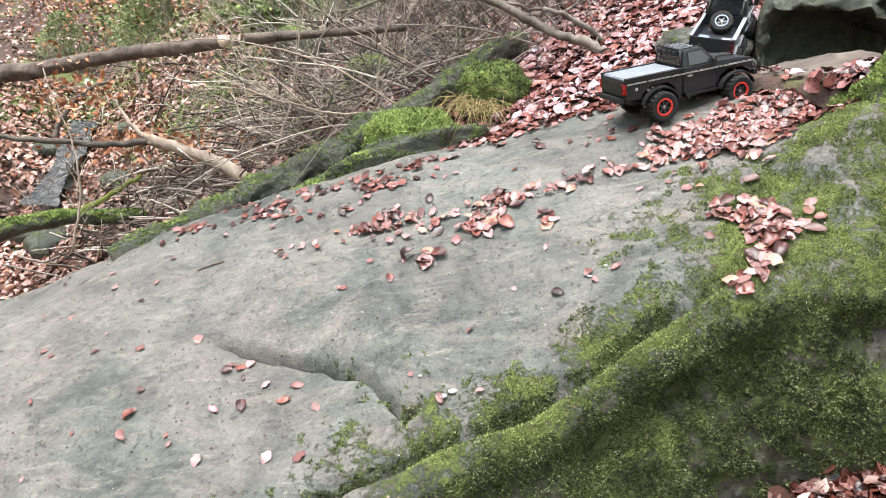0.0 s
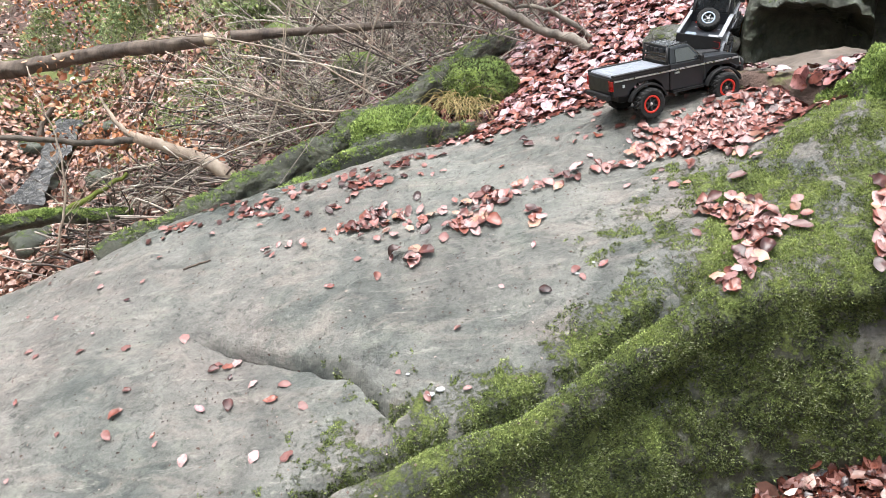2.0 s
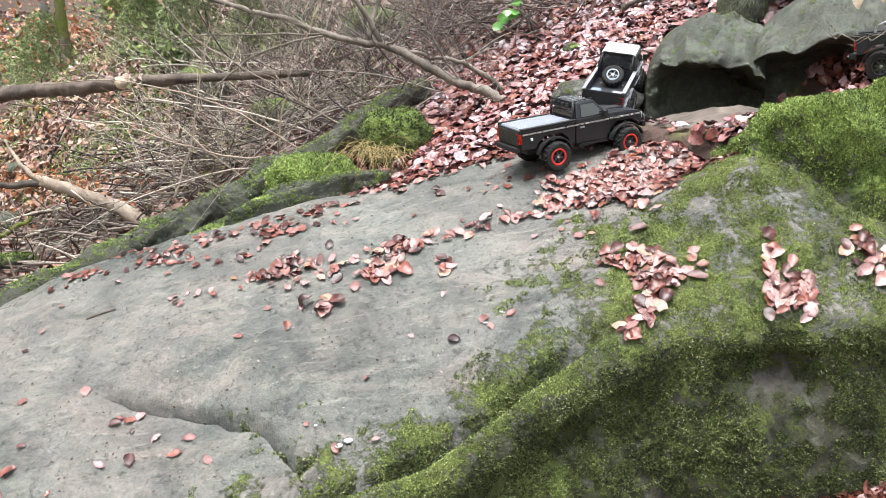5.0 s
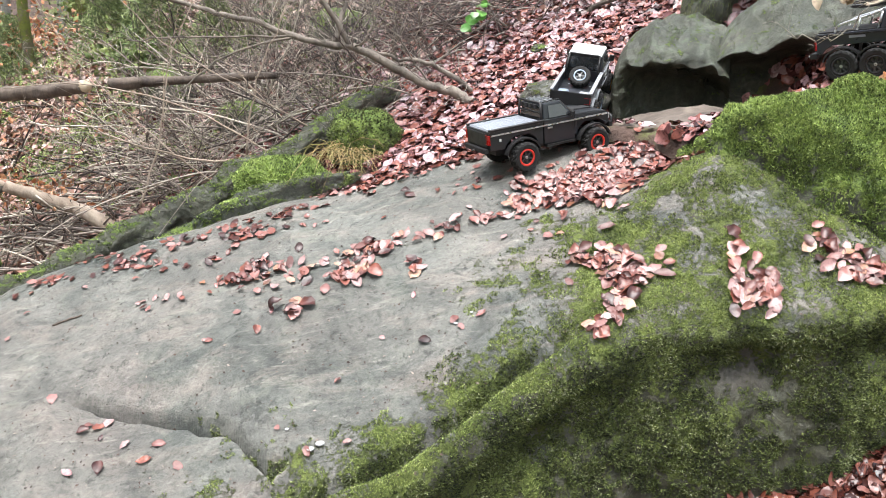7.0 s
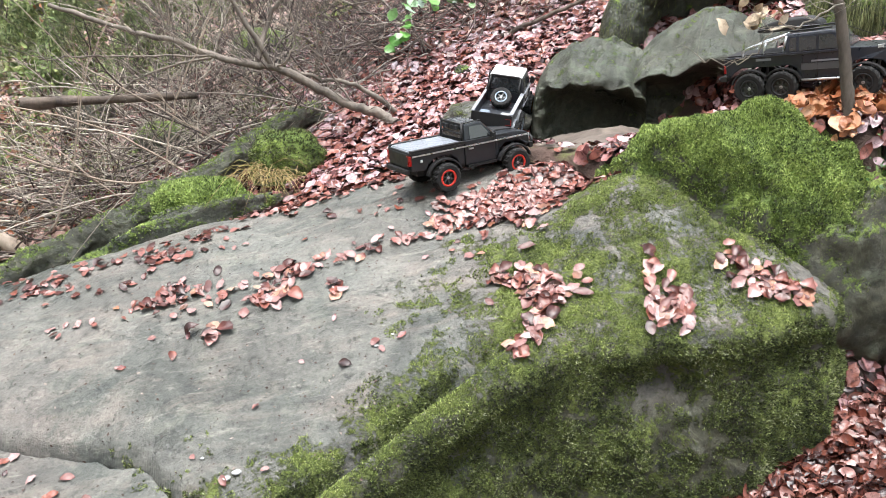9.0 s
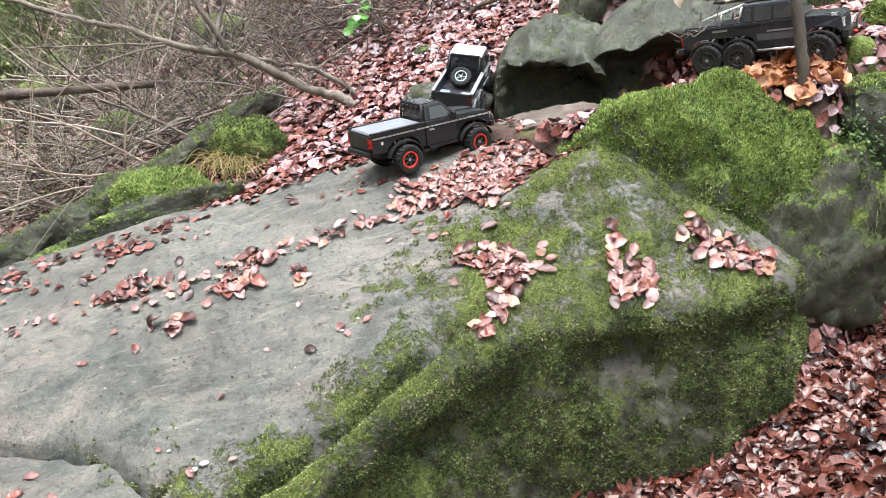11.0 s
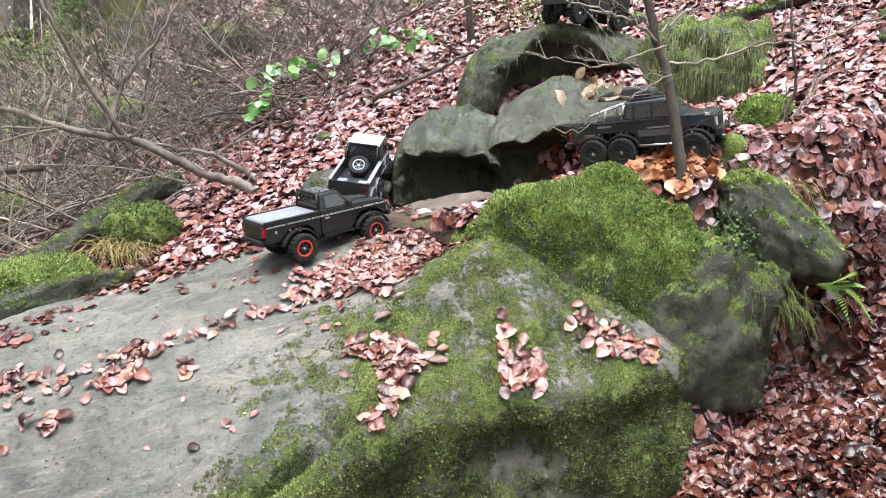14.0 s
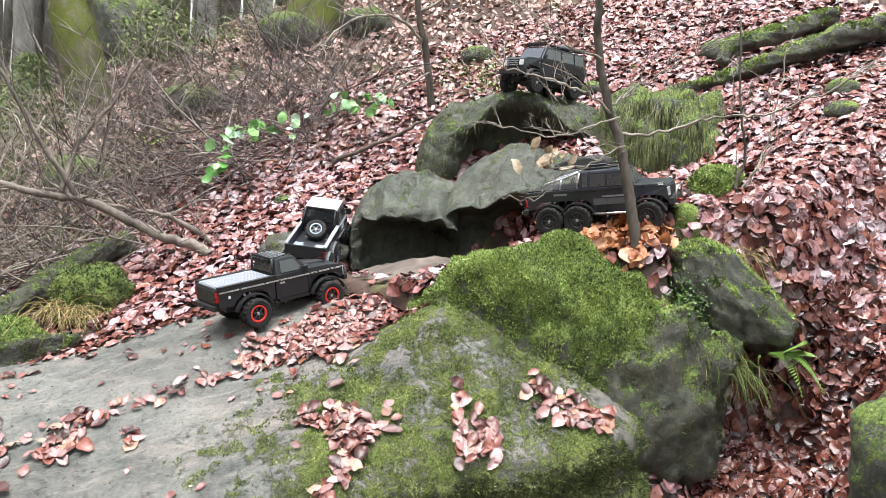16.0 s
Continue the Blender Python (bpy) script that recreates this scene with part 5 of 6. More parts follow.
# Steep parts get the darker moss, so the face's shade is in the colour.
tufts_on(slab, 110000, "moss_on_face", M_darktuft, "dark green moss on the slab's steep face, shade in its colour", (0.006, 0.017), 0.38, (-0.8, 2.4, 1.5, 2.7), steep=True)
tufts_on(moss_boulder, 125000, "moss_on_boulder", M_tuft, "dense bright moss on the big boulder", (0.007, 0.016), 0.42, upright=0.8)
tufts_on(foot_rock, 14000, "moss_on_rock", M_darktuft, "dark moss on the shaded rock", (0.007, 0.016), 0.6)
tufts_on(low_boulder2, 7000, "moss_on_rock", M_darktuft, "thin moss on the whaleback rock", (0.006, 0.012), 0.62)
tufts_on(top_boulder, 12000, "moss_on_rock", M_darktuft, "thin moss on the domed rock", (0.006, 0.013), 0.6)
tufts_on(peak_boulder, 9000, "moss_on_rock", M_tuft, "moss cap on the pointed rock", (0.008, 0.018), 0.7)
def moss_over(ob, base, gain):
    """Give a log the moss value that the rocks have: most on its upper side."""
    me = ob.data
    no = np.empty(len(me.vertices) * 3)
    me.vertices.foreach_get("normal", no)
    me.attributes.new("moss", "FLOAT", "POINT").data.foreach_set("value", (base + gain * no[2::3]).astype(np.float32))
    me.attributes.new("algae_shade", "FLOAT", "POINT").data.foreach_set("value", np.full(len(me.vertices), 0.9, np.float32))
    me.materials[0] = M_rock


moss_over(root_log, 0.16, 0.42)
moss_over(mosslog, 0.35, 0.55)
for log in (hill_log, hill_log2):
    moss_over(log, 0.28, 0.5)
    tufts_on(log, 9000, "moss_on_fallen_log", M_tuft, "yellow-green moss on the fallen trunk", (0.010, 0.022), 0.6)
tufts_on(root_log, 12000, "moss_on_root", M_tuft, "pale green moss on the thick root", (0.008, 0.016), 0.6)
tufts_on(mosslog, 9000, "moss_on_log", M_tuft, "yellow-green moss on the rotten log", (0.008, 0.018), 0.6)
tufts_on(rim_rock, 12000, "moss_on_rim", M_tuft, "pale green moss along the slab's rim", (0.007, 0.016), 0.6)
tufts_on(ledge_rock2, 5000, "moss_on_ledge", M_darktuft, "dark moss behind the dead grass", (0.010, 0.02), 0.6)
tufts_on(ledge_rock, 9000, "moss_on_ledge", M_tuft, "bright moss on the ledge rock", (0.010, 0.02), 0.6)
tufts_on(moss_ball, 4000, "moss_on_stone", M_tuft, "bright moss on the round stone", (0.010, 0.02), 0.6)
tufts_on(block_boulder, 9000, "moss_on_block", M_darktuft, "moss streaks on the upright rock", (0.006, 0.014), 0.7)


def hanging_moss(ob, count, length, label):
    """Thin strands that hang down a steep face."""
    me = ob.data
    steep = [v for v in me.vertices if abs(v.normal.z) < 0.75 and v.normal.y < 0.2]
    tb = Tubes()
    for i in rng.integers(0, len(steep), count):
        v = steep[i]
        if fbm(9 * v.co.x + 9 * v.co.y, 1.5 * v.co.z, 3.0) < -0.12:
            continue
        n, ln = np.array(v.normal), length * rng.uniform(0.3, 1.0)
        p = np.array(v.co) + n * 0.004
        side = rng.normal(0, 0.06, 3) * (1, 1, 0)
        pts = [p + n * 0.012 * math.sin(math.pi * k) + (side - (0, 0, 1.0)) * ln * k for k in (0, 0.35, 0.7, 1.0)]
        tb.add(pts, [0.0012, 0.0015, 0.0012, 0.0004], 3)
    return tagged(tb.make("hanging_moss", M_strand), label, "moss", kind="stuff")


M_strand = leaf_material("olive_moss_strands", [(0.0, (0.035, 0.045, 0.016)), (0.5, (0.095, 0.112, 0.038)), (1.0, (0.21, 0.225, 0.09))], 0.8)
hanging_moss(block_boulder, 9000, 0.17, "long olive moss strands hanging down the rock face")
hanging_moss(top_boulder, 1500, 0.07, "short moss strands on the flank of the dome")


# ---- small growth and crumbs ----
def sprigs(name, centre, spread, n, material, size, label, category, lift=0.6):
    P = np.array(centre) + rng.normal(size=(n, 3)) * spread
    N = rng.normal(0, 0.7, (n, 3)) + (0, -0.4, lift)
    return tagged(leaf_mesh(name, P, N / np.linalg.norm(N, axis=1)[:, None], material, size, 0.3, (0, 0.01), 0.4), label, category, kind="stuff")


sprigs("bilberry_sprigs", (2.52, 2.64, 1.08), (0.07, 0.05, 0.10), 2200, M_sprig, (0.009, 0.020), "small dark green sprigs in the gap between rocks", "shrub")
sprigs("withered_leaves", (1.97, 2.93, 1.73), (0.05, 0.02, 0.03), 16, M_wither, (0.04, 0.07), "pale withered leaves hanging on the young beech", "leaves", 0.0)
for cx, cy, cz, sx, sz, n in ((-1.5, 6.4, 0.75, 0.5, 0.06, 500), (-2.6, 7.5, 0.75, 0.8, 0.10, 700), (-0.9, 5.4, 0.62, 0.25, 0.05, 260), (-1.7, 5.9, 0.5, 0.35, 0.05, 350), (0.1, 5.6, 0.95, 0.22, 0.04, 220), (-2.9, 9.4, 1.3, 0.8, 0.3, 800), (-0.9, 8.6, 1.9, 0.7, 0.2, 500), (1.6, 8.2, 2.5, 0.6, 0.2, 450), (-0.3, 7.2, 1.5, 0.5, 0.08, 350), (2.9, 5.6, 2.15, 0.3, 0.05, 250)):
    P = np.array([(x, y, hill(x, y) + 0.03 + abs(rng.normal(0, sz))) for x, y in rng.normal((cx, cy), (sx * 0.6, 0.25), (n * 3, 2))])
    N = rng.normal(0, 0.6, (n * 3, 3)) + (0, -0.3, 0.8)
    tagged(leaf_mesh("green_undergrowth", P, N / np.linalg.norm(N, axis=1)[:, None], M_under, (0.012, 0.035), 0.3, (0, 0.02), 0.4, fine=False), "patch of low green moss and ivy on the woodland floor", "undergrowth", kind="stuff")

crumbs = on_slab([(rng.uniform(-2.0, 2.2), rng.uniform(2.1, 3.9)) for _ in range(2600)])
S, N = spots_on(slab_height, crumbs)
tagged(leaf_mesh("bark_crumbs", S, N, M_crumb, (0.004, 0.015), 0.2, (0.001, 0.003), 0.5, fine=False), "dark crumbs of bark and leaf strewn over the slab", "debris", kind="stuff")
for x, y, r in ((0.09, 2.44, 0.017), (0.06, 2.425, 0.014), (0.56, 2.75, 0.010), (-0.02, 2.52, 0.008), (0.62, 2.78, 0.008)):
    boulder("pebble", (x, y, slab_height(x, y) + 0.003), (r, r * 0.8, r * 0.35), rng.uniform(0, 90), "pale flat pebble lying on the slab", 50 + 100 * r, M_pebble, moss=0, top_moss=0, detail=2, category="pebble")


# ---- feathery green growth, moss mats and driftwood by the stream ----
M_feather = leaf_material("feathery_green", [(0.0, (0.10, 0.15, 0.06)), (0.5, (0.22, 0.29, 0.11)), (1.0, (0.40, 0.46, 0.22))], 0.8)
for cx, cy, rx, rz, n, label in ((-1.25, 7.0, 0.40, 0.36, 5200, "feathery pale green young spruce behind the fallen trunk"), (-1.75, 7.6, 0.36, 0.26, 3200, "low feathery green growth on the bank"), (-0.75, 6.7, 0.30, 0.22, 2600, "pale green feathery shrub in the brush"), (-2.9, 8.6, 0.55, 0.32, 3800, "soft green young spruce on the far bank"), (-0.2, 7.4, 0.4, 0.3, 3000, "pale green young spruce behind the thicket"), (0.9, 9.4, 0.6, 0.35, 3200, "soft yellow-green bush among the far trunks"), (-3.9, 8.9, 0.45, 0.25, 2200, "low green growth beside the stream")):
    a = rng.uniform(0, 2 * math.pi, n)
    lift = rng.random(n)
    out = rx * (1 - 0.75 * lift) * rng.random(n) ** 0.5
    P = np.stack([cx + out * np.cos(a), cy + 0.6 * out * np.sin(a), hill(cx, cy) + 2.1 * rz * lift - 0.35 * out + 0.05], 1)
    N = np.stack([-np.sin(a), np.cos(a), 0.8 * np.ones(n)], 1) + rng.normal(0, 0.5, (n, 3))
    tagged(leaf_mesh("feathery_bush", P, N / np.linalg.norm(N, axis=1)[:, None], M_feather, (0.03, 0.075), 0.3, (0, 0.02), 0.2, fine=False, width=0.16), label, "bush", kind="stuff")
for cx, cy, sx, sy, n in ((-1.9, 6.2, 0.35, 0.22, 2600), (-2.75, 7.6, 0.5, 0.3, 2600), (-1.3, 5.9, 0.3, 0.15, 1500), (-0.6, 5.6, 0.25, 0.12, 1100), (-2.3, 8.4, 0.6, 0.3, 2200), (0.5, 6.4, 0.4, 0.2, 1400)):
    P = np.array([(x, y, hill(x, y) + 0.02) for x, y in rng.normal((cx, cy), (0.75 * sx, 0.75 * sy), (2 * n, 2))])
    N = rng.normal(0, 0.4, P.shape) + (0, -0.2, 1.0)
    tagged(leaf_mesh("moss_mat", P, N / np.linalg.norm(N, axis=1)[:, None], M_slabmoss, (0.014, 0.03), 0.3, (0, 0.015), 0.3, fine=False), "mat of yellow-green moss on the stream bank", "moss", kind="stuff")
tb = Tubes()
for _ in range(420):
    x, y = rng.normal(-1.55, 0.42), rng.normal(5.0, 0.32)
    if not off_slab(x, y) or y < 4.1:
        continue
    ln, a = rng.uniform(0.12, 0.65), rng.normal(0.7, 0.55)
    d = np.array((math.cos(a), -0.5 * math.sin(a), 0.55 * math.sin(a) + 0.12 * rng.normal()))
    p = np.array((x, y, hill(x, y) + rng.uniform(0.01, 0.13)))
    r = rng.uniform(0.002, 0.009)
    pts = [p + d * ln * k + rng.normal(0, 0.012, 3) for k in (-0.5, -0.2, 0.2, 0.5)]
    tb.add(bend(pts, 3), np.linspace(r, 0.6 * r, 10), 5)
tagged(tb.make("driftwood_pile", M_twig), "heap of grey and brown sticks washed up beside the slab", "brushwood", kind="stuff")
for x, y, r in ((-3.0, 6.5, 0.10), (-2.75, 5.9, 0.12), (-3.3, 7.0, 0.09), (-2.6, 5.5, 0.14), (-3.05, 6.05, 0.08), (-2.2, 5.7, 0.10), (-2.45, 6.6, 0.09)):
    boulder("stream_stone", (x, y, hill(x, y) + 0.35 * r), (r * 1.4, r, r * 0.7), 50 * x, "dark wet stone in the shallow stream", 40 + 3 * x, moss=0.15, top_moss=0.3, rough=0.15, detail=3, category="stone")

# ---- soft bushes and withered young beeches on the far bank ----
for cx, cy, rx, rz, n, mt, label in ((-1.9, 8.6, 0.55, 0.30, 900, M_under, "low green bush on the far bank"), (-3.3, 9.6, 0.8, 0.40, 1100, M_under, "soft green bush among the far trunks"), (-0.7, 7.9, 0.45, 0.28, 800, M_under, "low green bush behind the thicket"), (0.9, 8.4, 0.5, 0.30, 800, M_under, "green bush beneath the leaning beech"),
                                (-2.7, 8.9, 0.7, 0.35, 420, M_dry, "young beech with withered orange leaves"), (-1.2, 9.3, 0.7, 0.35, 420, M_dry, "young beech still holding rusty leaves"), (-4.6, 11.0, 1.0, 0.45, 500, M_dry, "far young beech with faded orange leaves"), (-0.35, 6.5, 0.30, 0.16, 420, M_under, "clump of pale green moss and ivy in the brush"), (-1.35, 6.9, 0.35, 0.18, 500, M_under, "mossy green mound by the fallen trunk")):
    d = rng.normal(size=(n, 3))
    d *= (rng.random((n, 1)) ** 0.4) / np.linalg.norm(d, axis=1)[:, None]
    P = np.array((cx, cy, hill(cx, cy) + 0.7 * rz)) + d * (rx, rx * 0.6, rz) * (1 + 0.35 * rng.normal(size=(n, 1)))
    N = rng.normal(0, 0.7, (n, 3)) + (0, -0.4, 0.6)
    tagged(leaf_mesh("low_bush", P, N / np.linalg.norm(N, axis=1)[:, None], mt, (0.03, 0.07), 0.3, (0, 0.02), 0.5, fine="mid"), label, "bush", kind="stuff")


# ---- radio-controlled model cars ----
def plain(name, colour, rough, metal=0.0, spec=0.5, dirt=0.25, coat=0.0):
    m, nt, b = mat(name, rough, metal, spec)
    d = tuple(c * 0.55 + 0.03 for c in colour)
    nt.links.new(mixc(nt, math_node(nt, "MULTIPLY", ramp(nt, noise_tex(nt, 22.0, 6, 0.7), (0.45, (0, 0, 0)), (0.75, (1, 1, 1))), dirt), colour, d), b.inputs["Base Color"])
    r = ramp(nt, noise_tex(nt, 35.0, 5, 0.6), (0.35, (rough, rough, rough)), (0.75, (min(rough + 0.22, 1),) * 3))
    nt.links.new(r, b.inputs["Roughness"])
    b.inputs["Coat Weight"].default_value = coat
    b.inputs["Coat Roughness"].default_value = 0.12
    return m


C_charcoal = plain("charcoal_paint", (0.012, 0.015, 0.019), 0.34, dirt=0.08, coat=0.25)
C_slate = plain("slate_grey_paint", (0.020, 0.023, 0.029), 0.30, dirt=0.08, coat=0.6)
C_midnight = plain("blue_black_paint", (0.017, 0.021, 0.031), 0.26, dirt=0.06, coat=0.35)
C_silverblue = plain("grey_blue_roof", (0.20, 0.22, 0.25), 0.35, coat=0.4)
C_stripe = plain("dull_grey_film", (0.085, 0.090, 0.098), 0.4)
C_black = plain("black_plastic", (0.012, 0.012, 0.013), 0.5)
C_rubber = plain("tyre_rubber", (0.010, 0.010, 0.010), 0.85, dirt=0.5)
C_chrome = plain("chrome_trim", (0.70, 0.71, 0.73), 0.22, 0.9)
C_grey = plain("grey_plastic", (0.25, 0.26, 0.28), 0.45)
C_rim = plain("dark_rim", (0.09, 0.095, 0.10), 0.35, 0.6)
C_red = plain("red_beadlock", (0.62, 0.04, 0.025), 0.4)
C_gold = plain("gold_rim", (0.52, 0.27, 0.07), 0.4, 0.3)
C_bluegrey = plain("blue_grey_rim", (0.22, 0.27, 0.33), 0.4, 0.3)
C_white = plain("white_plastic", (0.66, 0.68, 0.68), 0.4)
C_cover = plain("brushed_silver", (0.46, 0.49, 0.54), 0.36, 0.4)
C_glass = plain("smoked_glass", (0.030, 0.034, 0.038), 0.08, spec=0.8, dirt=0.1, coat=0.8)
C_yellow = plain("yellow_strap", (0.70, 0.62, 0.05), 0.5)
C_lamp = plain("lamp_lens", (0.6, 0.62, 0.62), 0.12)
C_tail = plain("tail_lamp", (0.35, 0.01, 0.01), 0.2)


def prism(pts, bevel=0.004):
    """A closed body from a side outline of (x, z, half width)."""
    bm = bmesh.new()
    a = [bm.verts.new((x, -w, z)) for x, z, w in pts]
    b = [bm.verts.new((x, w, z)) for x, z, w in pts]
    n = len(pts)
    bm.faces.new(a)
    bm.faces.new(b[::-1])
    for i in range(n):
        bm.faces.new((a[i], b[i], b[(i + 1) % n], a[(i + 1) % n]))
    bmesh.ops.recalc_face_normals(bm, faces=bm.faces)
    if bevel:
        bmesh.ops.bevel(bm, geom=list(bm.edges), offset=bevel, segments=2, affect="EDGES", profile=0.6, clamp_overlap=True)
    return bm


def box(x0, x1, y0, y1, z0, z1, bevel=0.002):
    bm = bmesh.new()
    bmesh.ops.create_cube(bm, size=1.0)
    for v in bm.verts:
        v.co = Vector((x0 + (x1 - x0) * (v.co.x + 0.5), y0 + (y1 - y0) * (v.co.y + 0.5), z0 + (z1 - z0) * (v.co.z + 0.5)))
    if bevel:
        bmesh.ops.bevel(bm, geom=list(bm.edges), offset=min(bevel, 0.4 * min(abs(x1 - x0), abs(y1 - y0), abs(z1 - z0))), segments=2, affect="EDGES")
    return bm


def joined(bms):
    out = bmesh.new()
    for bm in bms:
        me = bpy.data.meshes.new("piece")
        bm.to_mesh(me)
        bm.free()
        out.from_mesh(me)
        bpy.data.meshes.remove(me)
    return out


def panel(corners, depth=0.003):
    """A thin plate over four corners."""
    bm = bmesh.new()
    c = [Vector(p) for p in corners]
    n = (c[1] - c[0]).cross(c[2] - c[0]).normalized() * depth
    a = [bm.verts.new(p + n) for p in c]
    b = [bm.verts.new(p - n) for p in c]
    bm.faces.new(a)
    bm.faces.new(b[::-1])
    for i in range(len(c)):
        bm.faces.new((a[i], b[i], b[(i + 1) % len(c)], a[(i + 1) % len(c)]))
    bmesh.ops.recalc_face_normals(bm, faces=bm.faces)
    return bm


def rod(name, pts, r, material, parent, label="", sides=8, smooth_steps=0):
    tb = Tubes()
    line = bend(pts, smooth_steps) if smooth_steps else np.array(pts, float)
    tb.add(line, [r] * len(line), sides)
    ob = tb.make(name, material)
    ob.parent = parent
    if label:
        tagged(ob, label)
    return ob


def revolve(profile, n=40, lug=0.0, lug_from=0.0):
    """Turn a profile of (radius, y) about the y axis; radii above lug_from step in and out as tread blocks."""
    bm = bmesh.new()
    rings = []
    for i in range(n):
        a = 2 * math.pi * i / n
        ring = []
        for j, (r, y) in enumerate(profile):
            cut = lug if r > lug_from and (i + (j % 2)) % 3 == 0 else 0.0
            ring.append(bm.verts.new(((r - cut) * math.cos(a), y, (r - cut) * math.sin(a))))
        rings.append(ring)
    for i in range(n):
        for j in range(len(profile) - 1):
            p, q = rings[i], rings[(i + 1) % n]
            bm.faces.new((p[j], q[j], q[j + 1], p[j + 1]))
    bmesh.ops.recalc_face_normals(bm, faces=bm.faces)
    return bm


def mesh_of(bm, name, material, smooth=False):
    me = bpy.data.meshes.new(name)
    bm.to_mesh(me)
    bm.free()
    me.materials.append(material)
    if smooth:
        me.shade_smooth()
    return me


def wheel_kit(r, w, rim, ring, spokes=6):
    """Meshes of one wheel whose outer side faces -y."""
    k = r * 0.56
    tyre = mesh_of(revolve([(k, -w * 0.40), (k + 0.006, -w * 0.5), (r * 0.86, -w * 0.52), (r * 0.97, -w * 0.46), (r, -w * 0.30), (r, -w * 0.1), (r, w * 0.1), (r, w * 0.30), (r * 0.97, w * 0.46), (r * 0.86, w * 0.52), (k, w * 0.45), (k - 0.004, 0), (k, -w * 0.40)], 54, 0.0055, r * 0.95), "tyre", C_rubber)
    parts = [revolve([(k, -w * 0.36), (k * 0.82, -w * 0.34), (k * 0.78, -w * 0.05), (0.003, 0.0), (0.003, w * 0.3), (k * 0.9, w * 0.35), (k, w * 0.35)], 28)]
    for i in range(spokes):
        a = 2 * math.pi * i / spokes
        bm = box(k * 0.12, k * 0.86, -w * 0.34, -w * 0.16, -k * 0.10, k * 0.10, 0.001)
        bmesh.ops.rotate(bm, verts=bm.verts, cent=(0, 0, 0), matrix=Matrix.Rotation(a, 3, "Y"))
        parts.append(bm)
    rim_me = mesh_of(joined(parts), "rim", rim)
    ring_me = mesh_of(revolve([(k * 1.06, -w * 0.40), (k * 1.05, -w * 0.47), (k * 0.82, -w * 0.45), (k * 0.80, -w * 0.38), (k * 1.06, -w * 0.40)], 32), "beadlock_ring", ring, True)
    cap_me = mesh_of(revolve([(0.001, -w * 0.40), (k * 0.15, -w * 0.40), (k * 0.2, -w * 0.34), (k * 0.2, -w * 0.1)], 10), "hub_cap", C_chrome)
    return tyre, rim_me, ring_me, cap_me


def put_wheel(kit, root, x, y, z, turn=0.0, steer=0.0):
    m = pose(x, y, z, 0, turn, steer if y < 0 else 180 + steer)
    wheel = new("wheel", kit[0])
    wheel.parent, wheel.matrix_local = root, m
    for name, me in zip(("rim", "beadlock_ring", "hub_cap"), kit[1:]):
        ob = new(name, me)
        ob.parent = wheel
    return wheel


def set_down(root, height, x, y, heading, sink=0.0, size=1.0):
    """Stand a car on its ground: heading in degrees from +x."""
    h = Vector((math.cos(radians(heading)), math.sin(radians(heading)), 0))
    s = Vector((-h.y, h.x, 0))
    def at(a, b):
        p = Vector((x, y, 0)) + h * a + s * b
        return Vector((p.x, p.y, height(p.x, p.y)))
    fwd = (at(0.46, 0) - at(0.0, 0)).normalized()
    left = (at(0.2, 0.12) - at(0.2, -0.12)).normalized()
    up = fwd.cross(left).normalized()
    left = up.cross(fwd)
    base = (at(0, 0) + at(0, 0.12) + at(0, -0.12)) / 3
    root.matrix_world = Matrix.Translation(base + up * sink) @ Matrix((fwd, left, up)).transposed().to_4x4() @ Matrix.Diagonal((size, size, size, 1))


def underbody(root, axles, r, half, x0, x1):
    part("chassis", box(x0, x1, -0.035, 0.035, r + 0.005, r + 0.035), C_black, root)
    for x in axles:
        rod("axle", [(x, -half, r), (x, half, r)], 0.010, C_black, root)
        part("differential", revolve([(0.001, -0.03), (0.02, -0.02), (0.024, 0), (0.02, 0.02), (0.001, 0.03)], 12), C_black, root, smooth=True).location = (x, 0.02, r)
        for s in (-1, 1):
            rod("shock_absorber", [(x + 0.012, s * half * 0.62, r), (x + 0.03, s * half * 0.5, r + 0.085)], 0.007, C_grey, root)


def flare(root, x, z, rad, y, material, a0=0, a1=180, width=0.022):
    """Wheel-arch flare on both sides."""
    for s in (-1, 1):
        bm = bmesh.new()
        rows = []
        for i in range(13):
            a = radians(a0 + (a1 - a0) * i / 12)
            rows.append([bm.verts.new((x + (rad + d) * math.cos(a), s * (y + o), z + (rad + d) * math.sin(a) * 0.92)) for d, o in ((0, 0), (0.010, 0), (0.007, width), (0, width))])
        for p, q in zip(rows, rows[1:]):
            for j in range(4):
                bm.faces.new((p[j], q[j], q[(j + 1) % 4], p[(j + 1) % 4]))
        bm.faces.new(rows[0])
        bm.faces.new(rows[-1][::-1])
        bmesh.ops.recalc_face_normals(bm, faces=bm.faces)
        part("wheel_arch_flare", bm, material, root)


def side_panels(name, x0, z0, x1, z1, y_low, y_high, material, root, slant=(0.0, 0.0), label=""):
    """A flat pane on each side, between two heights where the body's half width differs."""
    for s in (-1, 1):
        c = [(x0, s * y_low, z0), (x1, s * y_low, z0), (x1 - slant[1], s * y_high, z1), (x0 + slant[0], s * y_high, z1)]
        part(name, panel(c), material, root, label)


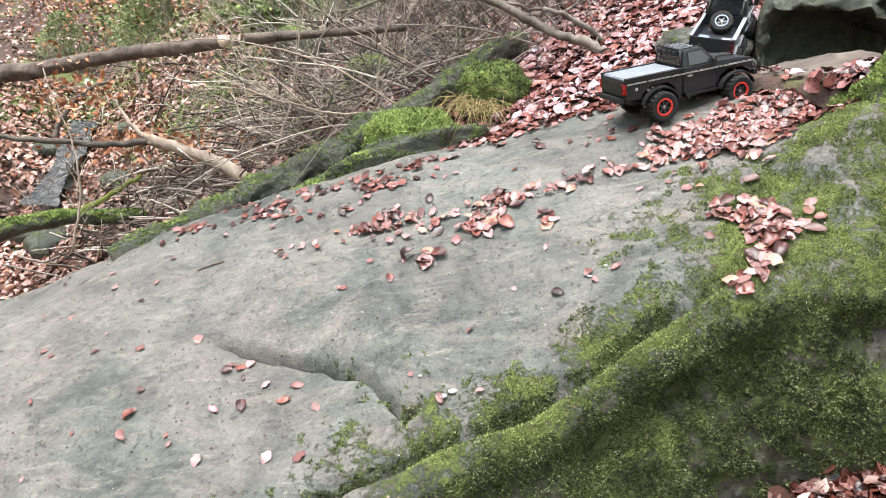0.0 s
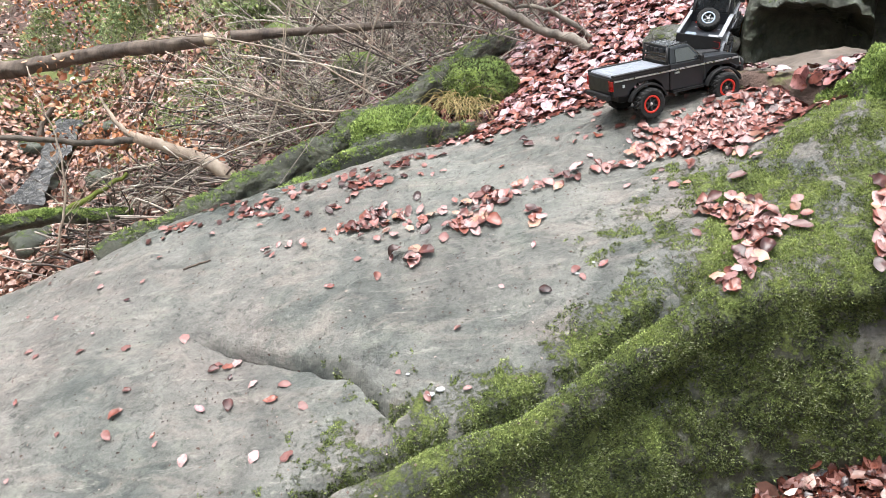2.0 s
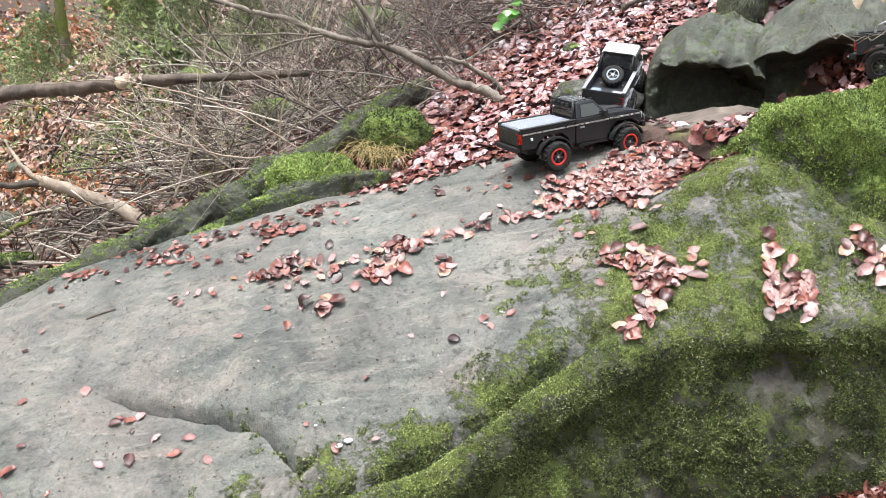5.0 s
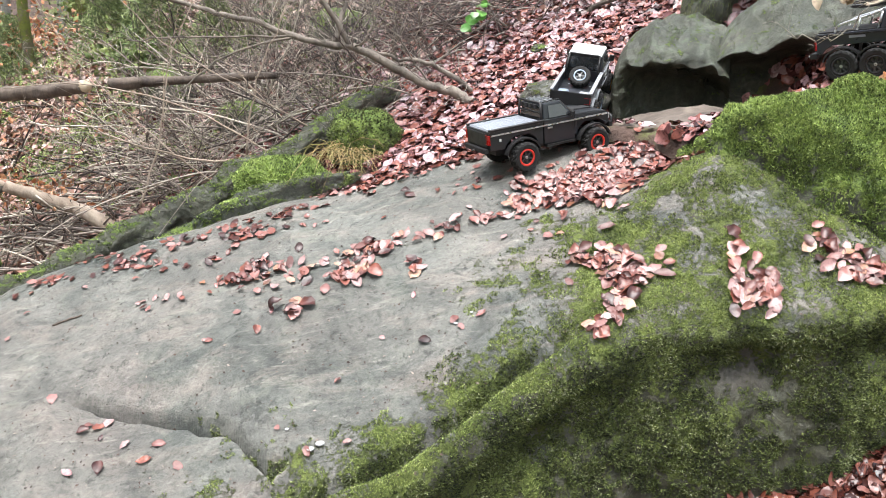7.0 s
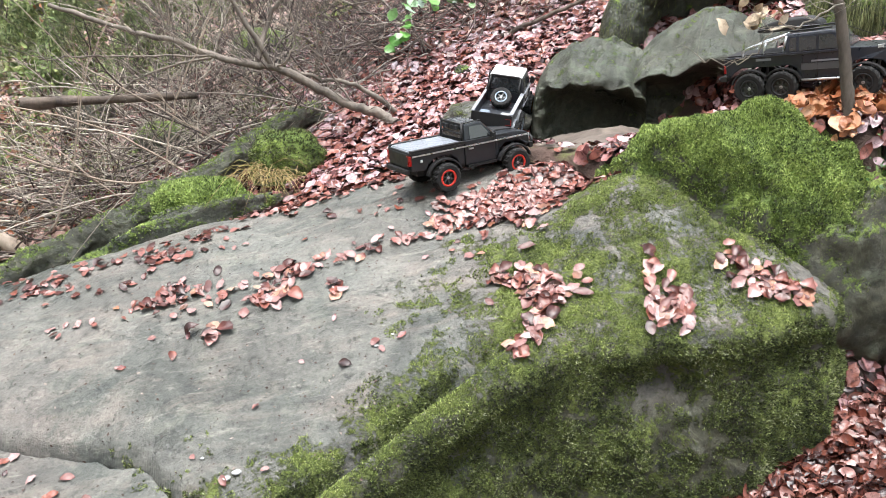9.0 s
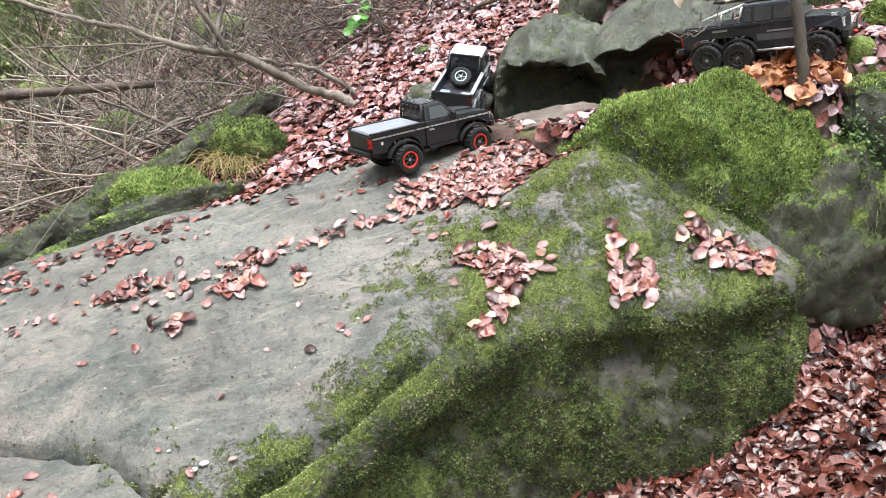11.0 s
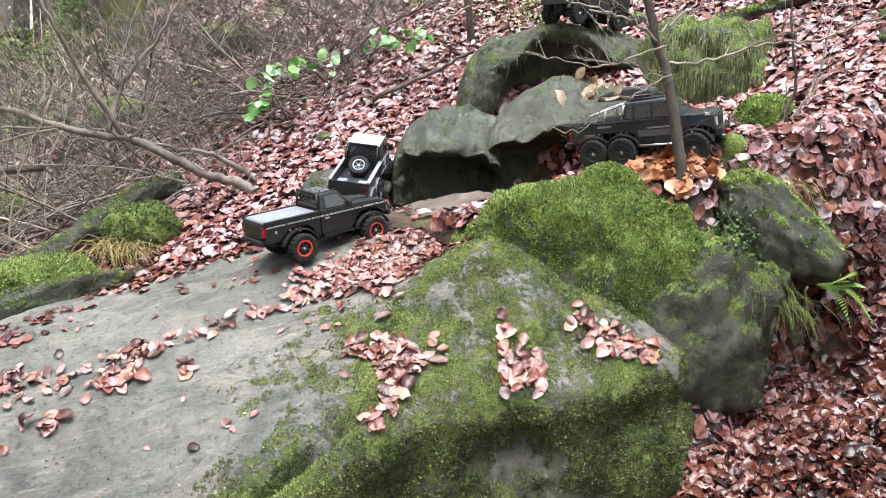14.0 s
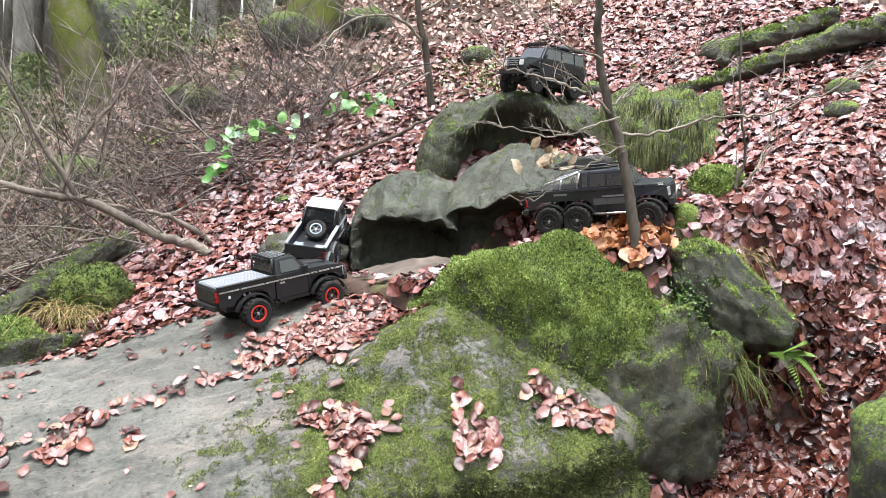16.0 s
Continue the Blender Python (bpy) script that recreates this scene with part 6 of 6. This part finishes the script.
def pickup():
    """Long-bed pickup with a ribbed bed cover."""
    root = new("model_pickup")
    r, half = 0.068, 0.122
    underbody(root, (0.0, 0.39), r, half, -0.10, 0.46)
    part("bed", prism([(-.165, .120, .108), (-.168, .205, .112), (.115, .205, .112), (.115, .105, .108), (.090, .105, .108), (.075, .140, .108), (.040, .166, .108), (-.040, .166, .108), (-.078, .140, .108), (-.092, .115, .108)]), C_charcoal, root)
    part("cab", prism([(.120, .100, .108), (.120, .214, .112), (.285, .214, .112), (.290, .100, .108)]), C_charcoal, root)
    part("roof", prism([(.122, .212, .106), (.134, .283, .088), (.222, .287, .088), (.288, .212, .104)], 0.006), C_charcoal, root)
    part("bonnet", prism([(.290, .120, .106), (.290, .216, .108), (.400, .212, .104), (.478, .200, .098), (.492, .185, .096), (.492, .140, .096), (.470, .128, .096), (.462, .145, .1), (.430, .166, .1), (.350, .166, .1), (.315, .140, .1), (.303, .110, .104)], 0.005), C_charcoal, root)
    part("bonnet_scoop", prism([(.33, .214, .035), (.34, .222, .032), (.43, .216, .030), (.44, .208, .03)], 0.002), C_black, root)
    cover = part("bed_cover", box(-.158, .110, -.098, .098, .200, .2075, 0.001), C_cover, root, "ribbed silver bed cover")
    slat = mesh_of(box(0, .0055, -.094, .094, .205, .2125, 0.001), "slat", C_cover)
    for i in range(28):
        ob = new("slat", slat)
        ob.parent, ob.location = cover, (-.155 + i * .0094, 0, 0)
    for s in (-1, 1):
        part("bed_rail", box(-.166, .118, s * .098, s * .116, .203, .215), C_black, root)
        part("trim_strip", box(-.160, .470, s * .109, s * .1145, .186, .192, 0.001), C_chrome, root, "bright side strip")
        part("door_handle", box(.138, .160, s * .111, s * .118, .172, .178, 0.001), C_chrome, root)
        part("side_marker", box(-.120, -.112, s * .110, s * .116, .158, .168, 0.001), C_white, root)
        part("door_gap", box(.1165, .1195, s * .105, s * .1135, .105, .205, 0.0005), C_black, root)
        part("sill_step", box(.13, .285, s * .085, s * .115, .088, .098), C_black, root)
        part("wing_mirror", box(.262, .278, s * .112, s * .130, .214, .232), C_black, root)
        part("headlamp", box(.488, .496, s * .055, s * .090, .160, .184), C_lamp, root)
        part("tail_lamp", box(-.174, -.166, s * .085, s * .110, .150, .190), C_tail, root)
        rod("roll_bar_leg", [(.112, s * .098, .205), (.118, s * .090, .290)], 0.0055, C_black, root)
        rod("grab_rail", [(.134, s * .08, .290), (.225, s * .08, .293)], 0.0025, C_black, root)
    side_panels("side_window", .150, .218, .268, .272, .1055, .0925, C_glass, root, (0.004, 0.045))
    part("windscreen", panel([(.292, -.095, .218), (.292, .095, .218), (.232, .080, .280), (.232, -.080, .280)]), C_glass, root)
    part("rear_window", panel([(.119, -.085, .222), (.119, .085, .222), (.129, .076, .272), (.129, -.076, .272)]), C_glass, root)
    rod("roll_bar_top", [(.118, -.090, .290), (.118, .090, .290)], 0.0055, C_black, root)
    rod("roll_bar_cross", [(.115, -.093, .245), (.115, .093, .245)], 0.004, C_black, root)
    for i in range(4):
        part("spot_lamp", box(.104, .116, -.07 + i * .038, -.044 + i * .038, .262, .282), C_black, root)
    for i in range(5):
        part("roof_rib", box(.140, .218, -.072 + i * .0345, -.066 + i * .0345, .284, .291, 0.001), C_chrome, root)
    part("front_bumper", box(.492, .512, -.10, .10, .118, .142), C_black, root)
    rod("bull_bar", [(.510, -.085, .130), (.520, -.075, .165), (.522, 0, .172), (.520, .075, .165), (.510, .085, .130)], 0.006, C_black, root, smooth_steps=4)
    part("grille", box(.490, .497, -.05, .05, .150, .186), C_black, root)
    part("rear_bumper", box(-.190, -.168, -.095, .095, .108, .128), C_black, root)
    rod("tow_hook", [(-.19, 0, .115), (-.205, 0, .112)], 0.004, C_black, root)
    part("tailgate", box(-.174, -.167, -.095, .095, .135, .198), C_charcoal, root)
    flare(root, 0.0, r, 0.088, 0.104, C_black, 15, 165)
    flare(root, 0.39, r, 0.088, 0.104, C_black, 15, 165)
    kit = wheel_kit(r, 0.056, C_rim, C_red, 6)
    for x in (0.0, 0.39):
        for s in (-1, 1):
            put_wheel(kit, root, x, s * half, r, rng.uniform(0, 60))
    return tagged(root, "charcoal model pickup with red wheel rings and ribbed silver bed cover", "model car", "model cars")


def crew_truck():
    """Six-wheeled crew-cab truck with an open bed and a spare wheel."""
    root = new("model_six_wheel_truck")
    r, half = 0.066, 0.115
    ax = (0.0, 0.150, 0.49)
    underbody(root, ax, r, half, -0.06, 0.54)
    part("bed_floor", box(-.10, .262, -.10, .10, .140, .150), C_slate, root)
    for s in (-1, 1):
        part("bed_side", box(-.10, .262, s * .100, s * .110, .140, .205), C_slate, root)
        part("bed_rail", box(-.10, .262, s * .097, s * .113, .205, .211), C_grey, root)
        part("waist_strip", box(.27, .545, s * .1125, s * .117, .205, .210, 0.001), C_grey, root, "pale waist strip")
        part("sill_strip", box(.27, .43, s * .1115, s * .116, .130, .134, 0.001), C_grey, root)
        part("door_sign", box(.325, .395, s * .113, s * .1155, .165, .192, 0.0005), C_white, root, "small white sign on the door")
        for k in (0, 1):
            part("sign_line", box(.333, .387 - .012 * k, s * .1154, s * .1163, .182 - .009 * k, .1845 - .009 * k, 0), C_grey, root)
        rod("roof_stay", [(.265, s * .085, .298), (.205, s * .09, .212)], 0.004, C_black, root)
        rod("roll_hoop_leg", [(.262, s * .088, .205), (.262, s * .082, .300)], 0.005, C_black, root)
        part("headlamp", box(.592, .600, s * .05, s * .08, .158, .185), C_lamp, root)
        part("tail_lamp", box(-.107, -.10, s * .08, s * .108, .155, .185), C_tail, root)
        part("wing_mirror", box(.47, .482, s * .113, s * .135, .215, .245), C_black, root)
        part("door_gap", box(.366, .369, s * .108, s * .1135, .12, .205, 0.0005), C_black, root)
        part("fuel_tank", box(.215, .26, s * .07, s * .105, .09, .135), C_black, root)
    rod("roll_hoop_top", [(.262, -.082, .300), (.262, .082, .300)], 0.005, C_black, root)
    part("tailgate", box(-.108, -.10, -.108, .108, .135, .208), C_black, root)
    part("front_wall", box(.262, .268, -.11, .11, .14, .21), C_slate, root)
    part("cab", prism([(.268, .112, .110), (.268, .212, .113), (.490, .212, .113), (.500, .175, .110), (.470, .172, .11), (.430, .160, .11), (.415, .130, .11), (.405, .112, .11)]), C_slate, root)
    part("greenhouse", prism([(.268, .210, .108), (.272, .296, .092), (.440, .298, .092), (.494, .210, .106)], 0.005), C_slate, root)
    part("roof", prism([(.264, .294, .094), (.268, .305, .088), (.436, .307, .088), (.448, .296, .094)], 0.004), C_white, root, "pale grey-white roof")
    part("bonnet", prism([(.490, .165, .108), (.488, .213, .108), (.570, .200, .098), (.594, .188, .094), (.598, .140, .092), (.575, .135, .092), (.560, .150, .1), (.535, .160, .105)], 0.005), C_slate, root)
    side_panels("rear_side_window", .285, .216, .360, .284, .1070, .0955, C_glass, root, (0.003, 0.003))
    side_panels("front_side_window", .372, .216, .468, .284, .1070, .0955, C_glass, root, (0.003, 0.038))
    part("windscreen", panel([(.496, -.096, .216), (.496, .096, .216), (.449, .084, .288), (.449, -.084, .288)]), C_glass, root)
    part("rear_window", panel([(.266, -.088, .218), (.266, .088, .218), (.269, .08, .285), (.269, -.08, .285)]), C_glass, root)
    part("front_bumper", box(.594, .614, -.10, .10, .110, .138), C_black, root)
    part("grille", box(.594, .602, -.045, .045, .148, .182), C_black, root)
    part("rear_bumper", box(-.125, -.108, -.09, .09, .105, .122), C_black, root)
    for x in (0.0, 0.150):
        flare(root, x, r, 0.082, 0.100, C_grey, 25, 155)
    flare(root, 0.49, r, 0.085, 0.100, C_black, 15, 165)
    gold, grey = wheel_kit(r, 0.05, C_gold, C_gold, 5), wheel_kit(r, 0.05, C_bluegrey, C_bluegrey, 5)
    for x, kit in zip(ax, (gold, grey, gold)):
        for s in (-1, 1):
            put_wheel(kit, root, x, s * half, r, rng.uniform(0, 60))
    spare_kit = wheel_kit(0.060, 0.045, C_rim, C_bluegrey, 5)
    spare = new("spare_wheel", spare_kit[0])
    spare.parent, spare.matrix_local = root, pose(.170, 0.0, .200, 0, 0, -90) @ pose(0, 0, 0, -48, 0, 0)
    for name, me in zip(("rim", "beadlock_ring", "hub_cap"), spare_kit[1:]):
        ob = new(name, me)
        ob.parent = spare
    part("tool_box", box(-.07, .03, .03, .085, .150, .175, 0.004), C_bluegrey, root)
    part("tool_box", box(-.07, .03, -.085, -.03, .150, .172, 0.004), C_grey, root)
    rod("tow_rope", [(.21, -.05, .16), (.235, 0, .2), (.23, .04, .18), (.22, .07, .158)], 0.004, C_red, root, smooth_steps=4)
    return tagged(root, "dark grey six-wheeled model truck with gold wheels and spare wheel", "model car", "model cars")


def six_wheel_wagon():
    """Six-wheeled off-road wagon with a roll bar and a roof box."""
    root = new("model_six_wheel_wagon")
    r, half = 0.073, 0.118
    ax = (0.0, 0.148, 0.50)
    underbody(root, ax, r, half, -0.08, 0.56)
    part("rear_body", prism([(-.115, .128, .108), (-.118, .222, .112), (.165, .226, .112), (.240, .226, .112), (.240, .105, .108), (.232, .105, .108), (.215, .150, .108), (.185, .168, .108), (-.045, .168, .108), (-.080, .145, .108), (-.092, .128, .108)]), C_midnight, root)
    part("door_panel", prism([(.240, .105, .108), (.240, .226, .113), (.420, .226, .113), (.420, .130, .108), (.405, .105, .108)]), C_midnight, root)
    part("greenhouse", prism([(.160, .224, .107), (.172, .300, .092), (.375, .305, .092), (.432, .224, .104)], 0.005), C_midnight, root)
    part("roof", prism([(.168, .300, .092), (.174, .309, .086), (.366, .313, .086), (.380, .303, .092)], 0.003), C_midnight, root)
    part("bonnet", prism([(.420, .150, .108), (.420, .228, .106), (.560, .222, .098), (.592, .212, .096), (.598, .150, .096), (.585, .140, .096), (.570, .160, .1), (.530, .170, .105), (.470, .170, .105), (.435, .145, .106)], 0.005), C_midnight, root)
    side_panels("quarter_window", .182, .231, .212, .290, .1062, .0958, C_glass, root, (0.003, 0.0))
    side_panels("rear_door_window", .226, .231, .300, .292, .1062, .0955, C_glass, root)
    side_panels("front_door_window", .312, .231, .412, .292, .1060, .0950, C_glass, root, (0.0, 0.042))
    part("windscreen", panel([(.436, -.094, .230), (.436, .094, .230), (.386, .084, .297), (.386, -.084, .297)]), C_glass, root)
    part("rear_window", panel([(.158, -.09, .232), (.158, .09, .232), (.169, .08, .292), (.169, -.08, .292)]), C_glass, root)
    for s in (-1, 1):
        rod("roll_bar", [(.165, s * .088, .306), (.100, s * .09, .285), (-.02, s * .095, .255), (-.035, s * .096, .222)], 0.006, C_chrome, root, "silver roll bar", smooth_steps=3)
        rod("roll_bar_brace", [(.168, s * .088, .300), (.150, s * .094, .228)], 0.006, C_chrome, root)
        rod("roll_bar_brace", [(.075, s * .092, .278), (.060, s * .096, .226)], 0.005, C_chrome, root)
        part("door_stripe", box(.235, .430, s * .110, s * .1145, .142, .172, 0.001), C_stripe, root, "grey lower door stripe")
        part("stripe_line", box(.28, .40, s * .1145, s * .1150, .178, .186, 0), C_silverblue, root)
        part("side_badge", box(.03, .10, s * .1115, s * .1130, .197, .208, 0), C_silverblue, root)
        part("belt_line", box(-.11, .43, s * .1115, s * .115, .212, .217, 0.001), C_black, root)
        rod("side_step", [(.225, s * .118, .098), (.425, s * .118, .098)], 0.006, C_chrome, root, "chrome side step")
        part("headlamp", box(.592, .600, s * .055, s * .085, .165, .200), C_lamp, root)
        part("indicator", box(.555, .575, s * .085, s * .10, .216, .228), C_lamp, root)
        part("tail_lamp", box(-.124, -.116, s * .085, s * .110, .150, .185), C_tail, root)
        part("wing_mirror", box(.405, .422, s * .112, s * .135, .226, .250), C_black, root)
        rod("roof_rail", [(.18, s * .08, .318), (.365, s * .08, .322)], 0.004, C_black, root)
        rod("limb_riser", [(.59, s * .085, .215), (.385, s * .082, .306)], 0.0015, C_black, root)
        part("door_gap", box(.304, .307, s * .108, s * .1142, .115, .222, 0.0005), C_black, root)
    part("roof_box", prism([(.02, .325, .060), (.035, .350, .055), (.12, .372, .048), (.25, .372, .046), (.30, .352, .05), (.31, .330, .055), (.28, .322, .06), (.06, .318, .062)], 0.008), C_black, root, "black roof box", smooth=False)
    part("roof_box_lid_line", box(.03, .305, -.061, .061, .334, .337, 0.001), C_grey, root)
    part("bed_cover", box(-.11, .155, -.10, .10, .222, .229), C_black, root)
    part("tailgate", box(-.126, -.117, -.10, .10, .140, .215), C_midnight, root)
    part("yellow_strap", box(-.132, -.126, .035, .048, .130, .222, 0.001), C_yellow, root, "yellow strap over the tailgate")
    part("rear_bumper", box(-.150, -.118, -.105, .105, .108, .132), C_black, root)
    rod("bumper_tube", [(-.155, -.10, .122), (-.155, .10, .122)], 0.004, C_grey, root)
    part("front_bumper", box(.596, .622, -.10, .10, .118, .148), C_black, root)
    rod("bull_bar", [(.622, -.06, .14), (.632, -.058, .195), (.632, .058, .195), (.622, .06, .14)], 0.005, C_chrome, root)
    part("grille", box(.594, .602, -.05, .05, .160, .205), C_black, root)
    rod("winch_hook", [(.62, 0, .128), (.64, 0, .124)], 0.006, C_red, root)
    for x in (0.0, 0.148, 0.50):
        flare(root, x, r, 0.086, 0.104, C_black, 15, 165)
    kit = wheel_kit(r, 0.054, C_rim, C_black, 8)
    for x in ax:
        for s in (-1, 1):
            put_wheel(kit, root, x, s * half, r, rng.uniform(0, 60))
    return tagged(root, "blue-black six-wheeled model wagon with silver roll bar and roof box", "model car", "model cars")


def rack_wagon():
    """Short off-road wagon with a loaded roof rack."""
    root = new("model_off_road_wagon")
    r, half = 0.066, 0.112
    underbody(root, (0.0, 0.38), r, half, -0.08, 0.44)
    part("body", prism([(-.125, .130, .105), (-.128, .225, .108), (.325, .225, .108), (.325, .150, .105), (.300, .120, .105), (.090, .120, .105), (.075, .150, .105), (.040, .170, .105), (-.040, .170, .105), (-.080, .145, .105)]), C_charcoal, root)
    part("greenhouse", prism([(-.120, .223, .103), (-.112, .305, .090), (.270, .308, .090), (.320, .223, .100)], 0.005), C_charcoal, root)
    part("bonnet", prism([(.325, .150, .104), (.325, .226, .102), (.440, .220, .094), (.468, .205, .092), (.472, .145, .092), (.455, .140, .092), (.430, .168, .1), (.350, .168, .1)], 0.005), C_charcoal, root)
    for x0, x1, sl in ((-.10, -.01, 0.0), (.005, .12, 0.0), (.135, .30, 0.04)):
        side_panels("side_window", x0, .230, x1, .294, .1022, .0930, C_glass, root, (0.003, sl))
    part("windscreen", panel([(.324, -.090, .229), (.324, .090, .229), (.278, .082, .300), (.278, -.082, .300)]), C_glass, root)
    for s in (-1, 1):
        part("headlamp", box(.468, .476, s * .05, s * .085, .165, .198), C_lamp, root)
        rod("rack_rail", [(-.11, s * .088, .322), (.27, s * .088, .322)], 0.004, C_black, root)
        rod("rock_slider", [(.08, s * .115, .098), (.30, s * .115, .098)], 0.006, C_grey, root)
        part("wing_mirror", box(.30, .315, s * .108, s * .13, .228, .25), C_black, root)
        part("fog_lamp", box(.482, .495, s * .06, s * .08, .120, .140), C_tail, root)
    for i in range(7):
        rod("rack_bar", [(-.10 + i * .06, -.088, .322), (-.10 + i * .06, .088, .322)], 0.003, C_black, root)
    part("light_bar", box(.262, .276, -.08, .08, .322, .340), C_black, root)
    part("cargo_case", box(-.06, .06, -.06, .02, .326, .352, 0.005), C_black, root)
    part("cargo_roll", box(-.09, .10, .03, .07, .326, .350, 0.008), C_grey, root)
    part("front_bumper", box(.470, .500, -.10, .10, .108, .140), C_black, root)
    part("grille", box(.468, .476, -.045, .045, .155, .202), C_black, root)
    for i in range(3):
        part("grille_bar", box(.476, .480, -.044, .044, .163 + i * .013, .168 + i * .013, 0.0005), C_grey, root)
    part("rear_bumper", box(-.150, -.126, -.10, .10, .110, .135), C_black, root)
    for x in (0.0, 0.38):
        flare(root, x, r, 0.086, 0.100, C_black, 15, 165)
    kit = wheel_kit(r, 0.052, C_rim, C_black, 8)
    for x in (0.0, 0.38):
        for s in (-1, 1):
            put_wheel(kit, root, x, s * half, r, rng.uniform(0, 60))
    return tagged(root, "dark model off-road wagon with roof rack on top of the boulder", "model car", "model cars")


car = pickup()
set_down(car, slab_height, 0.913, 3.612, 18.5, 0.002, 0.95)


def trail(x, y):
    """The leaf-filled shelf beside the rock, trodden nearly level across."""
    along = 0.629 * (x - 2.28) - 0.777 * (y - 3.33)
    return ground_height(2.28 + 0.629 * along, 3.33 - 0.777 * along) + 0.4 * (ground_height(x, y) - ground_height(2.28 + 0.629 * along, 3.33 - 0.777 * along))


car = six_wheel_wagon()
set_down(car, trail, 2.28, 3.33, -51.0, 0.0, 0.89)
car = crew_truck()
set_down(car, ground_height, 1.255, 3.93, 64.0, 0.012, 0.88)


def boulder_top(x, y):
    """The upper boulder's crown where the car stands, taken as level."""
    return max(top_boulder.ray_cast(Vector((2.62 + a, 4.22 + b, 6.0)), Vector((0, 0, -1)))[1].z for a in (-0.15, 0, 0.15) for b in (-0.08, 0.08))


car = rack_wagon()
set_down(car, boulder_top, 2.80, 4.36, 200.0, -0.01, 0.88)
